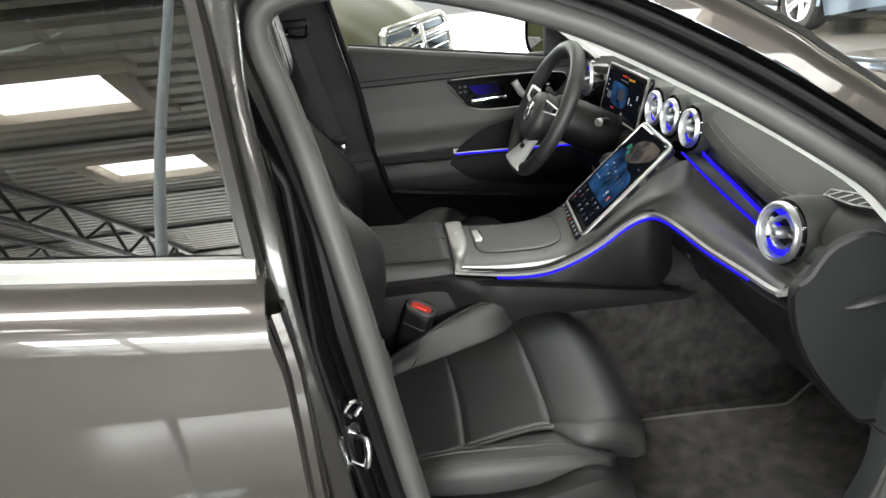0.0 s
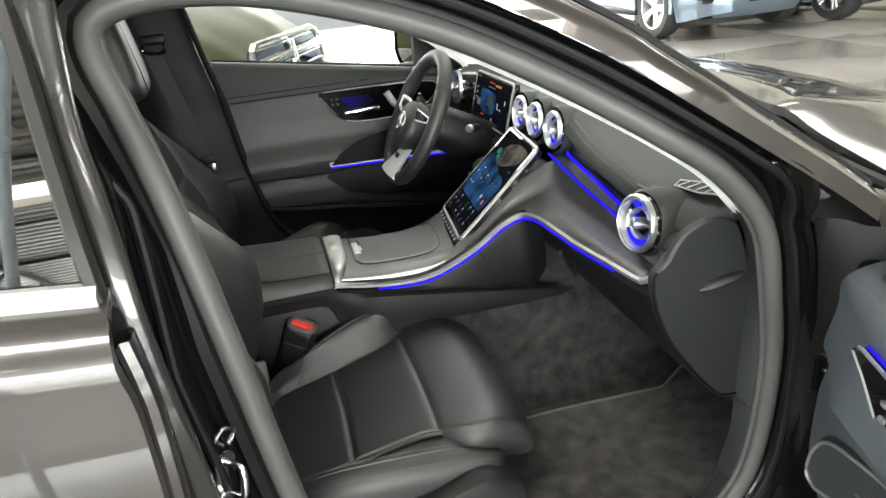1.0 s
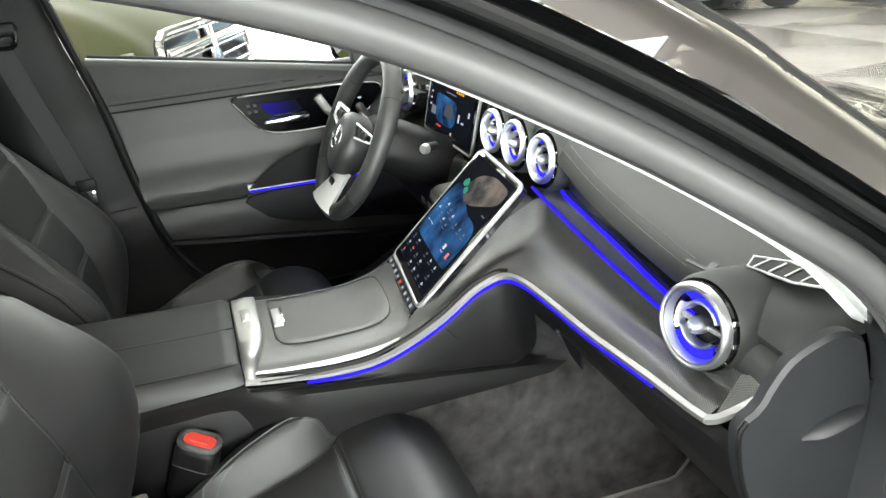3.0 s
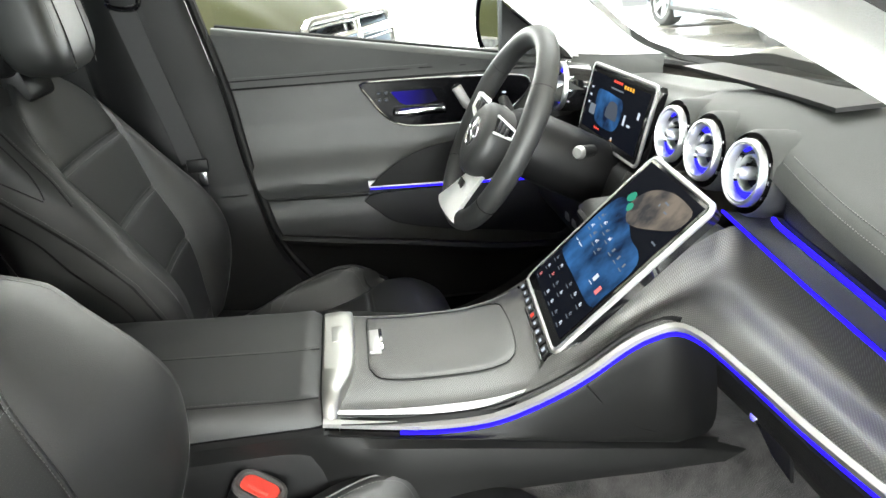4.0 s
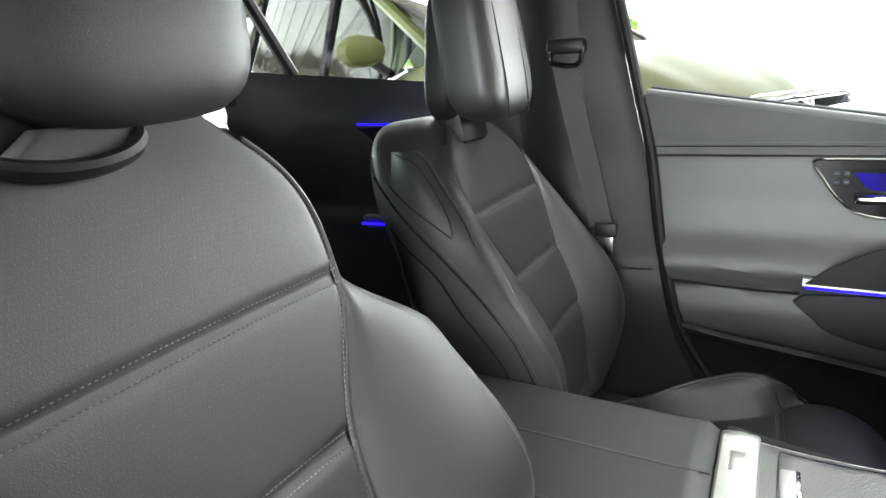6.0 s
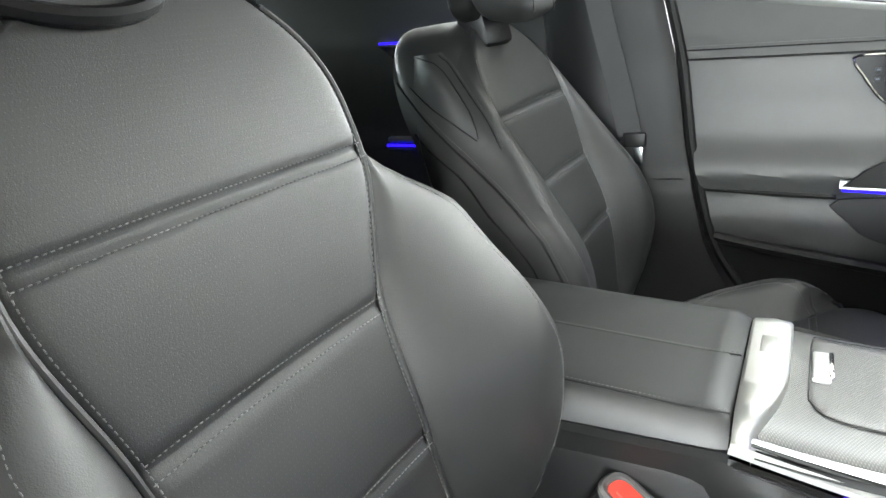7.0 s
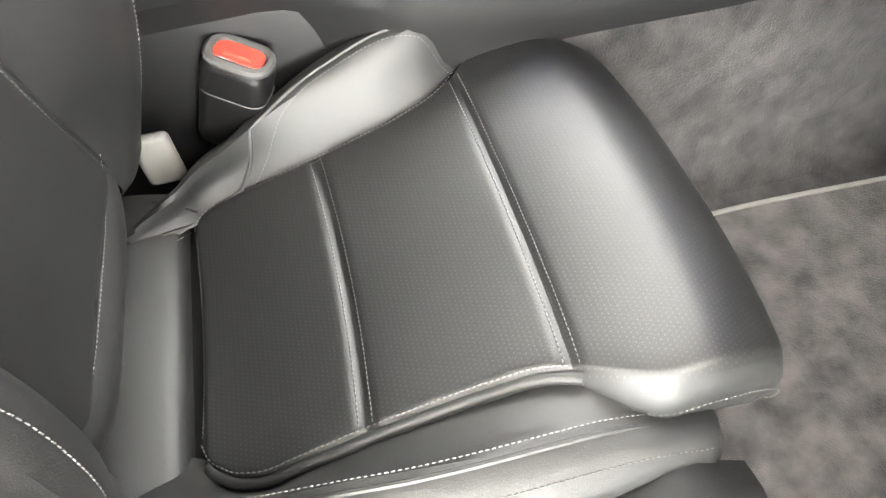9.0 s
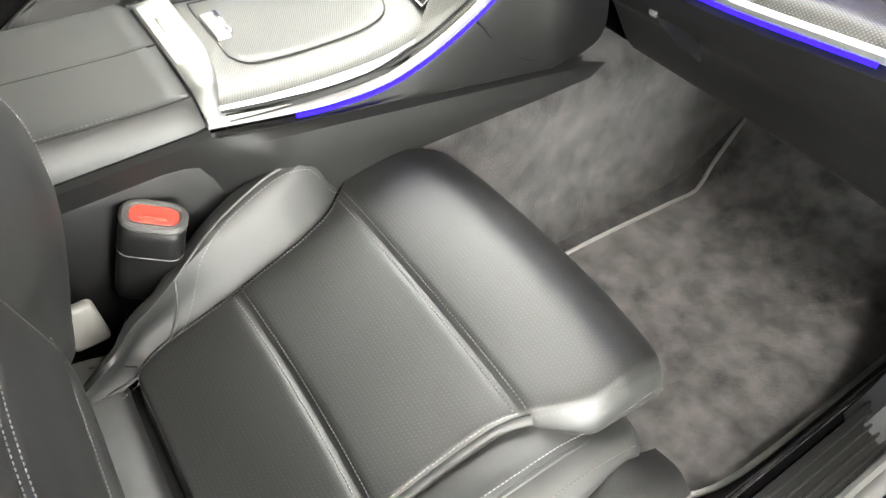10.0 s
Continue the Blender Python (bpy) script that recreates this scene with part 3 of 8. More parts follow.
def greenery():
    """Backdrop of trees under bright sky, far outside the glass."""
    m = bpy.data.materials.new("trees_and_sky")
    m.use_nodes = True
    t = m.node_tree
    t.nodes.clear()
    out = t.nodes.new("ShaderNodeOutputMaterial")
    em = t.nodes.new("ShaderNodeEmission")
    tc = t.nodes.new("ShaderNodeTexCoord")
    n = t.nodes.new("ShaderNodeTexNoise")
    n.inputs["Scale"].default_value, n.inputs["Detail"].default_value = 0.55, 9
    n2 = t.nodes.new("ShaderNodeTexNoise")
    n2.inputs["Scale"].default_value, n2.inputs["Detail"].default_value = 3.0, 8
    sp = t.nodes.new("ShaderNodeSeparateXYZ")
    t.links.new(tc.outputs["Object"], n.inputs["Vector"])
    t.links.new(tc.outputs["Object"], n2.inputs["Vector"])
    t.links.new(tc.outputs["Object"], sp.inputs[0])
    ma = t.nodes.new("ShaderNodeMath")
    ma.operation = "MULTIPLY_ADD"
    ma.inputs[1].default_value = 9.0
    t.links.new(n.outputs["Fac"], ma.inputs[0])
    mz = t.nodes.new("ShaderNodeMath")
    mz.operation = "MULTIPLY"
    mz.inputs[1].default_value = -1.0
    t.links.new(sp.outputs[2], mz.inputs[0])
    t.links.new(mz.outputs[0], ma.inputs[2])
    rp = t.nodes.new("ShaderNodeMapRange")
    rp.inputs[1].default_value, rp.inputs[2].default_value = 0.4, 1.2
    t.links.new(ma.outputs[0], rp.inputs[0])
    cr_ = t.nodes.new("ShaderNodeValToRGB")
    e = cr_.color_ramp.elements
    e[0].position, e[0].color = 0.3, (0.015, 0.03, 0.008, 1)
    e[1].position, e[1].color = 0.75, (0.30, 0.42, 0.12, 1)
    t.links.new(n2.outputs["Fac"], cr_.inputs[0])
    mx = t.nodes.new("ShaderNodeMix")
    mx.data_type = "RGBA"
    mx.inputs[6].default_value = (2.6, 2.8, 3.0, 1)
    t.links.new(rp.outputs[0], mx.inputs[0])
    t.links.new(cr_.outputs[0], mx.inputs[7])
    t.links.new(mx.outputs[2], em.inputs[0])
    t.links.new(em.outputs[0], out.inputs[0])
    return m


M_TREES = greenery()
tagged(part("backdrop", Geo().box((0, Y0 - 9, 6), (70, 0.1, 14)), M_TREES, None), "sunlit trees under a bright sky", "backdrop", kind="structure")
tagged(part("backdrop", Geo().box((-23.0, Y1 + 9.2, 6), (38, 0.1, 14)), M_TREES, None), "sunlit trees under a bright sky", "backdrop", kind="structure")
tagged(part("backdrop", Geo().box((15.5, Y1 + 9, 6), (39, 0.1, 14)), M_OUT, None), "bright white sky beyond the glass", "backdrop", kind="structure")
tagged(part("backdrop", Geo().box((X0 - 9, 0, 6), (0.1, 60, 14)), M_TREES, None), "sunlit trees under a bright sky", "backdrop", kind="structure")
g = Geo().tube([(-0.70, -2.0, 0.0), (-0.70, -2.0, CEIL)], 0.016, 12, (1, 0, 0))
g.box((-0.70, -2.0, 0.01), (0.2, 0.2, 0.02), 0.004)
tagged(part("support_post", g, M_POST, None), "slim light blue steel post on the hall floor", "post")

# ---- other cars ----


def wheel_parts(parent, c, r, width, side, spokes=5):
    """A wheel with its axle along y; side: +1 faces +y."""
    m = basis(c, (1, 0, 0), (0, side, 0))
    h = width / 2
    tyre = part("wheel", Geo().lathe([(r * 0.70, -h * 0.9), (r * 0.80, -h), (r * 0.95, -h * 0.96), (r, -h * 0.7), (r, h * 0.7), (r * 0.95, h * 0.96), (r * 0.80, h), (r * 0.70, h * 0.9), (r * 0.66, 0)], m, 40), M_TYRE, parent)
    part("rim", Geo().lathe([(r * 0.70, h * 0.92), (r * 0.66, h * 0.9), (r * 0.63, h * 0.4), (r * 0.62, -h * 0.6)], m, 40), M_ALLOY, tyre)
    part("brake_disc", Geo().lathe([(0.02, h * 0.1), (r * 0.5, h * 0.1), (r * 0.5, 0)], m, 32), M_STEEL, tyre)
    for k in range(spokes):
        for dd in (-0.14, 0.14):
            a = 2 * math.pi * k / spokes
            p = [(0.12 * r * math.cos(a + dd * 2), 0.12 * r * math.sin(a + dd * 2), h * 0.55), (0.66 * r * math.cos(a + dd), 0.66 * r * math.sin(a + dd), h * 0.8)]
            part("spoke", Geo().tube(move(p, m), r * 0.055, 6, (0, 1, 0.01), flat=0.8), M_ALLOY, tyre)
    part("hub", Geo().lathe([(0.0, h * 0.72), (r * 0.1, h * 0.7), (r * 0.16, h * 0.5), (r * 0.16, 0)], m, 20), M_ALLOY, tyre)
    return tyre


def other_car(name, label, m_paint, pos, yaw, length=4.7, width=1.92, height=1.66, hood=1.08, grille_bars=2, closed_nose=False):
    """A parked SUV built about its own origin, nose to +x, then posed."""
    t = new(name)
    tagged(t, label, "car", "parked cars")
    L, W, H = length / 2, width / 2, height
    wr = 0.37
    ax = (L - 0.92, -L + 0.98)
    # side outline stations: x, bottom z, belt z, half width
    xs = np.linspace(-L, L, 61)
    belt = smooth_interp(xs, [-L, -L + 0.25, -1.0, 0.6, 1.2, L - 0.45, L - 0.12, L], [0.92, 1.06, 1.06, 1.02, hood + 0.02, hood - 0.10, hood - 0.30, hood - 0.45])
    low = smooth_interp(xs, [-L, -L + 0.3, 0, L - 0.3, L], [0.42, 0.27, 0.25, 0.24, 0.32])
    half = smooth_interp(xs, [-L, -L + 0.2, -L + 0.9, 0, L - 1.0, L - 0.35, L - 0.08, L], [W - 0.28, W - 0.12, W, W - 0.02, W, W - 0.10, W - 0.30, W - 0.48])
    for side in (1, -1):
        p = []
        for x, b, lo, hw in zip(xs, belt, low, half):
            z0 = lo
            for a in ax:
                if abs(x - a) < wr + 0.05:
                    z0 = max(z0, wr + math.sqrt(max(0, (wr + 0.05) ** 2 - (x - a) ** 2)))
            zz = np.linspace(0, 1, 12)
            z = z0 + (b - z0) * zz
            u = (z - lo) / (b - lo)
            y = hw * (0.955 + 0.045 * np.sin(np.pi * np.clip(u * 1.15, 0, 1)) - 0.06 * np.clip(u - 0.8, 0, 1) * 5 * 0.4)
            p.append(np.stack([np.full(12, x), side * y, z], 1))
        p = np.array(p)
        part("side_panel", Geo().grid(p if side < 0 else p[:, ::-1]), m_paint, t)
    g = Geo()
    p = []
    fr = xs > 0.95
    for x, b, hw in zip(xs[fr], belt[fr], half[fr]):
        yy = np.linspace(-1, 1, 17)
        crown = 0.045 * (1 - yy ** 2) + 0.018 * np.exp(-((np.abs(yy) - 0.55) / 0.1) ** 2)
        p.append(np.stack([np.full(17, x), yy * hw * 0.93, b + crown], 1))
    part("hood", g.grid(np.array(p)[:, ::-1]), m_paint, t)
    xr = np.array([-L + 0.22, -L + 0.75, -1.0, -0.2, 0.25, 1.12])
    zr = np.array([1.08, H - 0.14, H, H - 0.01, H - 0.08, hood + 0.03])
    wq = np.array([W - 0.16, W - 0.26, W - 0.26, W - 0.25, W - 0.24, W - 0.14])
    p = []
    for x, z, w in zip(xr[1:5], zr[1:5], wq[1:5]):
        yy = np.linspace(-1, 1, 13)
        p.append(np.stack([np.full(13, x), yy * w, z - 0.035 * yy ** 2], 1))
    part("roof", Geo().sheet(np.array(p)[:, ::-1], 0.03), m_paint, t)
    ws = [[(0.25, y * (W - 0.25), H - 0.09 - 0.03 * y * y) for y in np.linspace(-1, 1, 9)], [(0.72, y * (W - 0.17), (H + hood) / 2) for y in np.linspace(-1, 1, 9)], [(1.14, y * (W - 0.12), hood + 0.03) for y in np.linspace(-1, 1, 9)]]
    part("windscreen", Geo().grid(np.array(ws)[:, ::-1]), M_PRIVACY, t)
    bw = [[(-L + 0.75, y * (W - 0.26), H - 0.16) for y in np.linspace(-1, 1, 7)], [(-L + 0.2, y * (W - 0.14), 1.06) for y in np.linspace(-1, 1, 7)]]
    part("rear_window", Geo().grid(np.array(bw)), M_PRIVACY, t)
    for side in (1, -1):
        for a, b in ((-L + 0.8, -1.05), (-1.0, -0.02), (0.03, 0.86)):
            q = np.array([[(x, side * (np.interp(x, xr, wq) - 0.005), np.interp(x, xr, zr) - 0.06) for x in np.linspace(a, b, 8)], [(x, side * (np.interp(x, xs, half) * 0.965), np.interp(x, xs, belt) + 0.005) for x in np.linspace(a, b, 8)]])
            part("side_window", Geo().grid(q if side > 0 else q[:, ::-1]), M_PRIVACY, t)
        for a in (-1.03, 0.0):
            q = [(a, side * (np.interp(a, xs, half) * 0.965 + 0.003), np.interp(a, xs, belt)), (a, side * (np.interp(a, xr, wq) + 0.003), np.interp(a, xr, zr) - 0.06)]
            part("window_post", Geo().tube(q, 0.03, 6, (1, 0, 0)), M_GLOSS, t)
        rail = [(x, side * np.interp(x, xr, wq), np.interp(x, xr, zr) - 0.04) for x in np.linspace(-L + 0.5, 1.1, 20)]
        part("roof_rail", Geo().tube(cr(rail, 30), 0.035, 8), m_paint, t)
        bl = [(x, side * np.interp(x, xs, half) * 0.97, np.interp(x, xs, belt) + 0.004) for x in np.linspace(-L + 0.6, 0.95, 20)]
        part("belt_trim", Geo().tube(np.array(bl), 0.012, 6), M_CHROME, t)
        mm = part("door_mirror", Geo().lathe([(0.0, 0.09), (0.06, 0.085), (0.10, 0.06), (0.115, 0.0), (0.10, -0.03), (0, -0.035)], Matrix.Translation((0.72, side * (W + 0.10), 1.22)) @ Matrix.Rotation(radians(90), 4, "Y") @ Matrix.Diagonal((0.72, 1.15, 1, 1)), 24), m_paint, t)
        part("mirror_glass", Geo().lathe([(0.0, -0.038), (0.095, -0.038)], Matrix.Translation((0.72, side * (W + 0.10), 1.22)) @ Matrix.Rotation(radians(90), 4, "Y") @ Matrix.Diagonal((0.72, 1.15, 1, 1)), 24), M_MIRROR, mm)
        part("mirror_arm", Geo().tube([(0.72, side * (W - 0.08), 1.10), (0.72, side * (W + 0.05), 1.18)], 0.025, 8, (1, 0, 0)), M_HARD, mm)
        for a in ax:
            wheel_parts(t, (a, side * (W - 0.13), wr), wr, 0.24, side, 5)
            arc = [(a + (wr + 0.045) * math.cos(w), side * (np.interp(a, xs, half) - 0.01), wr + (wr + 0.045) * math.sin(w)) for w in np.radians(np.linspace(-8, 188, 24))]
            part("wheel_arch", Geo().tube(np.array(arc), 0.022, 6, (0, 1, 0)), M_HARD if not closed_nose else m_paint, t)
        hl = np.array([[(L - 0.10 - 0.42 * u, side * (W - 0.46 + 0.40 * u), hood - 0.32 - 0.02 * u + dz) for u in np.linspace(0, 1, 9)] for dz in (-0.055, 0.03, 0.06)])
        hl[:, :, 0] += 0.03
        lamp = part("headlight", Geo().sheet(hl if side > 0 else hl[:, ::-1], 0.03), M_LENS, t)
        part("daylight_strip", Geo().tube(hl[2] + V(0.005, side * 0.006, 0.0), 0.010, 6), M_CHROME, lamp)
        part("intake", Geo().box((L - 0.16, side * (W - 0.34), 0.50), (0.16, 0.34, 0.16), 0.04), M_GLOSS, t)
        part("sill_trim", Geo().box((0, side * (W - 0.03), 0.29), (2.2, 0.06, 0.08), 0.02), M_HARD, t)
    nose = np.array([[(L - 0.02 - 0.11 * abs(y) ** 2.5 - dx, y * (W - 0.40), z) for y in np.linspace(-1, 1, 21)] for dx, z in ((0.10, 0.24), (0.0, 0.34), (-0.02, 0.50), (0.01, hood - 0.45), (0.07, hood - 0.33))])
    part("bumper", Geo().sheet(nose[:, ::-1], 0.03), m_paint, t)
    gz0, gz1, gw = 0.58, hood - 0.20, W - 0.50
    mk = Matrix.Translation((L + 0.015, 0, (gz0 + gz1) / 2)) @ Matrix.Rotation(radians(-8), 4, "Y") @ basis((0, 0, 0), (0, 1, 0), (1, 0, 0))
    gr = part("grille", Geo().plate(rrect(2 * gw, gz1 - gz0, 0.10, 6), 0.03, mk, 0.006), M_GLOSS, t)
    part("grille_frame", Geo().tube(move([(x, y, 0.03) for x, y in rrect(2 * gw, gz1 - gz0, 0.10, 6)], mk), 0.018, 8, (1, 0, 0), closed=True), M_CHROME, gr)
    if closed_nose:
        for k in range(8):
            part("slat", Geo().tube(move([(-gw + 0.1 + k * (2 * gw - 0.2) / 7, -0.12, 0.034), (-gw + 0.1 + k * (2 * gw - 0.2) / 7, 0.12, 0.034)], mk), 0.004, 6, (1, 0, 0)), M_CHROME, gr)
    else:
        for k in range(grille_bars):
            z = (k + 0.5) / grille_bars * (gz1 - gz0) - (gz1 - gz0) / 2
            part("slat", Geo().box((0, z, 0.045), (2 * gw - 0.05, 0.045, 0.03), 0.01, mk), M_CHROME, gr)
        for k in range(7):
            part("fin", Geo().box((0, (k + 0.5) / 7 * (gz1 - gz0) - (gz1 - gz0) / 2, 0.034), (2 * gw - 0.06, 0.012, 0.012), 0.004, mk), M_STEEL, gr)
        part("grille_bar", Geo().box((0, 0, 0.05), (0.05, gz1 - gz0 - 0.04, 0.03), 0.01, mk), M_CHROME, gr)
    part("badge", Geo().lathe([(0.0, 0.01), (0.05, 0.01), (0.06, 0.0)], mk @ Matrix.Translation((0, 0.02 if closed_nose else 0, 0.055)), 24), M_CHROME, gr)
    part("plate_holder", Geo().box((L + 0.0, 0, 0.46), (0.03, 0.5, 0.11), 0.008), M_HARD, t)
    part("underbody", Geo().box((0, 0, 0.36), (length - 0.5, 2 * W - 0.5, 0.26), 0.05), M_RUBBER_DARK, t)
    part("cabin_floor", Geo().box((-0.3, 0, 0.75), (2.9, 2 * W - 0.35, 0.5), 0.1), M_HARD, t)
    t.matrix_basis = pose(*pos, 0, 0, yaw)
    return t


other_car("suv", "olive green suv with chrome grille parked on the showroom floor", M_OLIVE, (-1.99, 3.60, 0), -26, 4.75, 1.95, 1.74, 1.14)
other_car("electric_suv", "pale blue silver suv with closed black grille", M_BLUESILVER, (5.82, 8.03, 0), -90, 4.8, 1.94, 1.62, 1.06, closed_nose=True)
other_car("dark_suv", "black suv with chrome trim at the far side", M_BLACKPAINT, (8.02, 7.48, 0), -90, 4.7, 1.94, 1.68, 1.12)

# ---- front seats ----


def headrest(t, P, zb, hx=0.0, hw=0.114):
    """Two-part headrest: padded front, hard rear shell, stem and collar."""
    def pad(x0, x1, hw, z0, z1, n=2.6, lean=0.05, top=0.86, steps=26):
        secs = []
        for k in range(steps + 1):
            u = k / steps
            e = max(0.02, (1 - abs(2 * u - 1) ** 5.0)) ** (1 / 2.6)
            w = hw * e * (1 - (1 - top) * u)
            d = (x1 - x0) / 2 * e
            z = z0 + (z1 - z0) * u
            xc = (x0 + x1) / 2 - lean * u
            ring = []
            for a in np.linspace(0, 2 * np.pi, 40, endpoint=False):
                c, s = math.cos(a), math.sin(a)
                ring.append(P(xc + d * abs(c) ** (2 / n) * np.sign(c), w * abs(s) ** (2 / n) * np.sign(s), z))
            secs.append(ring)
        b = Geo().grid(np.array(secs), cv=True)
        for i in (0, steps):
            b.f.append(tuple(i * 40 + j for j in (range(40) if i else reversed(range(40)))))
        return b
    hr = part("headrest", pad(-0.345 + hx, -0.250 + hx, hw, zb - 0.002, zb + 0.235, 4.0, 0.02), M_LEATHER, t, "black leather padded headrest")
    part("rear_shell", pad(-0.392 + hx, -0.338 + hx, hw - 0.012, zb + 0.004, zb + 0.225, 5.0, -0.030 if hx > 0 else 0.045), M_SOFT, hr)
    if hx > 0:
        for vv in (-0.040, 0.052):
            groove = [P(-0.2505 + hx - 0.006 * abs(2 * u - 1) ** 4 - 0.02 * u, vv, zb + 0.008 + 0.21 * u) for u in np.linspace(0, 1, 24)]
            part("pad_seam", Geo().tube(np.array(groove), 0.0014, 6), M_RUBBER_DARK, hr)
    part("stem", Geo().box((0, 0, 0), (0.050, 0.105, 0.130), 0.012, Matrix.Translation(P(-0.338 + 0.5 * hx, 0 if hx > 0 else -0.055, zb + 0.030)) @ Matrix.Rotation(radians(-14), 4, "Y")), M_HARD, hr)
    ring = [P(-0.345 + 0.046 * math.cos(a), 0.064 * math.sin(a), zb - 0.020 - 0.006 * math.cos(a)) if hx > 0 else P(-0.309 + 0.026 * math.cos(a), -0.068 + 0.060 * math.sin(a), zb + 0.002 - 0.020 * math.cos(a)) for a in np.linspace(0, 2 * np.pi, 36, endpoint=False)]
    part("collar", Geo().tube(np.array(ring), 0.0065, 8, closed=True), M_HARD, hr)
    for side in ((1, -1) if hx > 0 else ()):
        line = [P(-0.2535 + hx - 0.012 * abs(2 * u - 1) ** 3 - 0.02 * u, side * 0.078, zb + 0.035 + 0.17 * u) for u in np.linspace(0, 1, 24)]
        part("stitching", stitches(line, (1, 0, 0)), M_THREAD_DARK, hr)


def front_seat(name, label, yc, m, dx, dz=0.0, recline=0.0, soft=False):
    """A leather front seat; m = +1 has its inner side towards +y."""
    t = thing(name, (dx, yc, 0.27), label, "seat", "front seats")

    def P(x, v, z):
        return (x + dx, yc + m * v, z + dz + (0.015 if soft else 0.0))

    def put(p):
        q = np.array(p)
        return q if m > 0 else q[:, ::-1]

    P0 = P
    ca, sa = math.cos(radians(recline)), math.sin(radians(recline))

    def PB(x, v, z):
        a, b = x + 0.17, z - 0.5
        return P0(-0.17 + ca * a - sa * b, v, 0.5 + sa * a + ca * b - (0.015 if soft else 0.0))

    # cushion tables
    WX = [-0.131, -0.124, -0.108, -0.085, -0.045, 0.0, 0.05, 0.10, 0.14, 0.165, 0.19, 0.215, 0.25, 0.31, 0.36]
    W_IN = [0.092, 0.119, 0.135, 0.142, 0.146, 0.151, 0.159, 0.168, 0.183, 0.203, 0.221, 0.227, 0.222, 0.206, 0.19]
    W_OUT = [0.106, 0.131, 0.151, 0.161, 0.160, 0.157, 0.155, 0.155, 0.158, 0.167, 0.182, 0.193, 0.194, 0.187, 0.18]

    def w(x, s=1):
        return smooth_interp(x, WX, W_IN if s > 0 or soft else W_OUT)

    def seat_v(x, c):
        """Across the cushion: c from -1 at the outer seam to 1 at the inner one."""
        return c * w(x, 1 if c > 0 else -1)

    def ze(x):
        return smooth_interp(x, [-0.2, -0.13, 0.0, 0.08, 0.16, 0.22, 0.27, 0.31], [0.472, 0.476, 0.498, 0.512, 0.527, 0.537, 0.540, 0.532])

    def zc(x):
        return ze(x) - smooth_interp(x, [-0.2, 0.0, 0.16, 0.3], [0.010, 0.012, 0.008, -0.004])

    def spread(n):
        """Steps from 0 to 1, finer at both ends."""
        u = np.linspace(0, 1, n)
        return 0.35 * u + 0.65 * (0.5 - 0.5 * np.cos(np.pi * u))

    def relief(x, c, e0, e1, rear=False):
        """Height over the plain cushion: padding, seams and the rolled rim."""
        d = w(x, 1 if c > 0 else -1) * (1 - abs(c))
        h = 0.004 * (1 - math.exp(-d / 0.014)) - 0.007 * math.exp(-(d / 0.0035) ** 2)
        h -= 0.0034 * math.exp(-(e1 / 0.0065) ** 2)
        return h - (0.020 * math.exp(-(e0 / 0.0045) ** 2) if rear else 0.0034 * math.exp(-(e0 / 0.0065) ** 2))

    def cushion(x0, x1, bow0=0.0, bow1=0.0, n=44, k=56, rear=False):
        p = []
        for uu in spread(n):
            row = []
            for c in 2 * spread(k) - 1:
                a, b = x0 + bow0 * (1 - c * c), x1 + bow1 * (1 - c * c)
                x = a + (b - a) * uu
                z = zc(x) + (ze(x) - zc(x)) * c * c
                row.append(P(x, seat_v(x, c), z + relief(x, c, x - a, b - x, rear)))
            p.append(row)
        return Geo().grid(put(p))

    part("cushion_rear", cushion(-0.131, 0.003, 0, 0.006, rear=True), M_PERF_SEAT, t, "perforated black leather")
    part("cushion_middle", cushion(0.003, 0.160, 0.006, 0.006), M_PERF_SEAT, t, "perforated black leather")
    # front roll
    prof = cr([(0.160, 0), (0.20, 0.001), (0.25, 0.0), (0.285, -0.008), (0.310, -0.022), (0.3235, -0.036), (0.3265, -0.052), (0.318, -0.068), (0.292, -0.078)], 90)
    p = []
    for i, (x, dzz) in enumerate(prof):
        i = i * 33 / 89
        row = []
        for c in 2 * spread(56) - 1:
            ww = w(min(x + 0.006 * (1 - c * c), 0.30), 1 if c > 0 else -1) - 0.014 * max(0, (i - 20) / 13)
            bx = x + 0.012 * (1 - c * c) * (i / 33) + 0.006 * (1 - c * c) * (1 - i / 33)
            flat = zc(min(x, 0.27)) + (ze(min(x, 0.27)) - zc(min(x, 0.27))) * c * c
            z = flat + dzz - 0.008 * max(0.0, (i - 6) / 27) * abs(c) ** 5
            d = ww * (1 - abs(c))
            z += 0.004 * (1 - math.exp(-d / 0.014)) - 0.0034 * math.exp(-(math.hypot(x - 0.160, dzz) / 0.0065) ** 2) - 0.006 * math.exp(-(d / 0.0035) ** 2)
            row.append(P(bx, c * ww, z))
        p.append(row)
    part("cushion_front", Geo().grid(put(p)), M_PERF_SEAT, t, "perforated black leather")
    edges = {s: [r[-1 if s > 0 else 0] for r in p] for s in (1, -1)}
    for s in (1, -1):
        e = np.array(edges[s])
        q = np.array([e, e + V(0, m * s * 0.006, -0.009), e + V(-0.002, m * s * 0.010, -0.026), e + V(-0.012, m * s * 0.006, -0.055), e + V(-0.03, -m * s * 0.005, -0.10)])
        q[1:, :, 2] = np.maximum(q[1:, :, 2], 0.446 + dz)
        part("cushion_gusset", Geo().grid(q if s * m > 0 else q[:, ::-1]), M_LEATHER, t)
        part("stitching", stitches(e + V(0, -m * s * 0.004, 0.0012), (0, 0, 1)), M_THREAD, t)
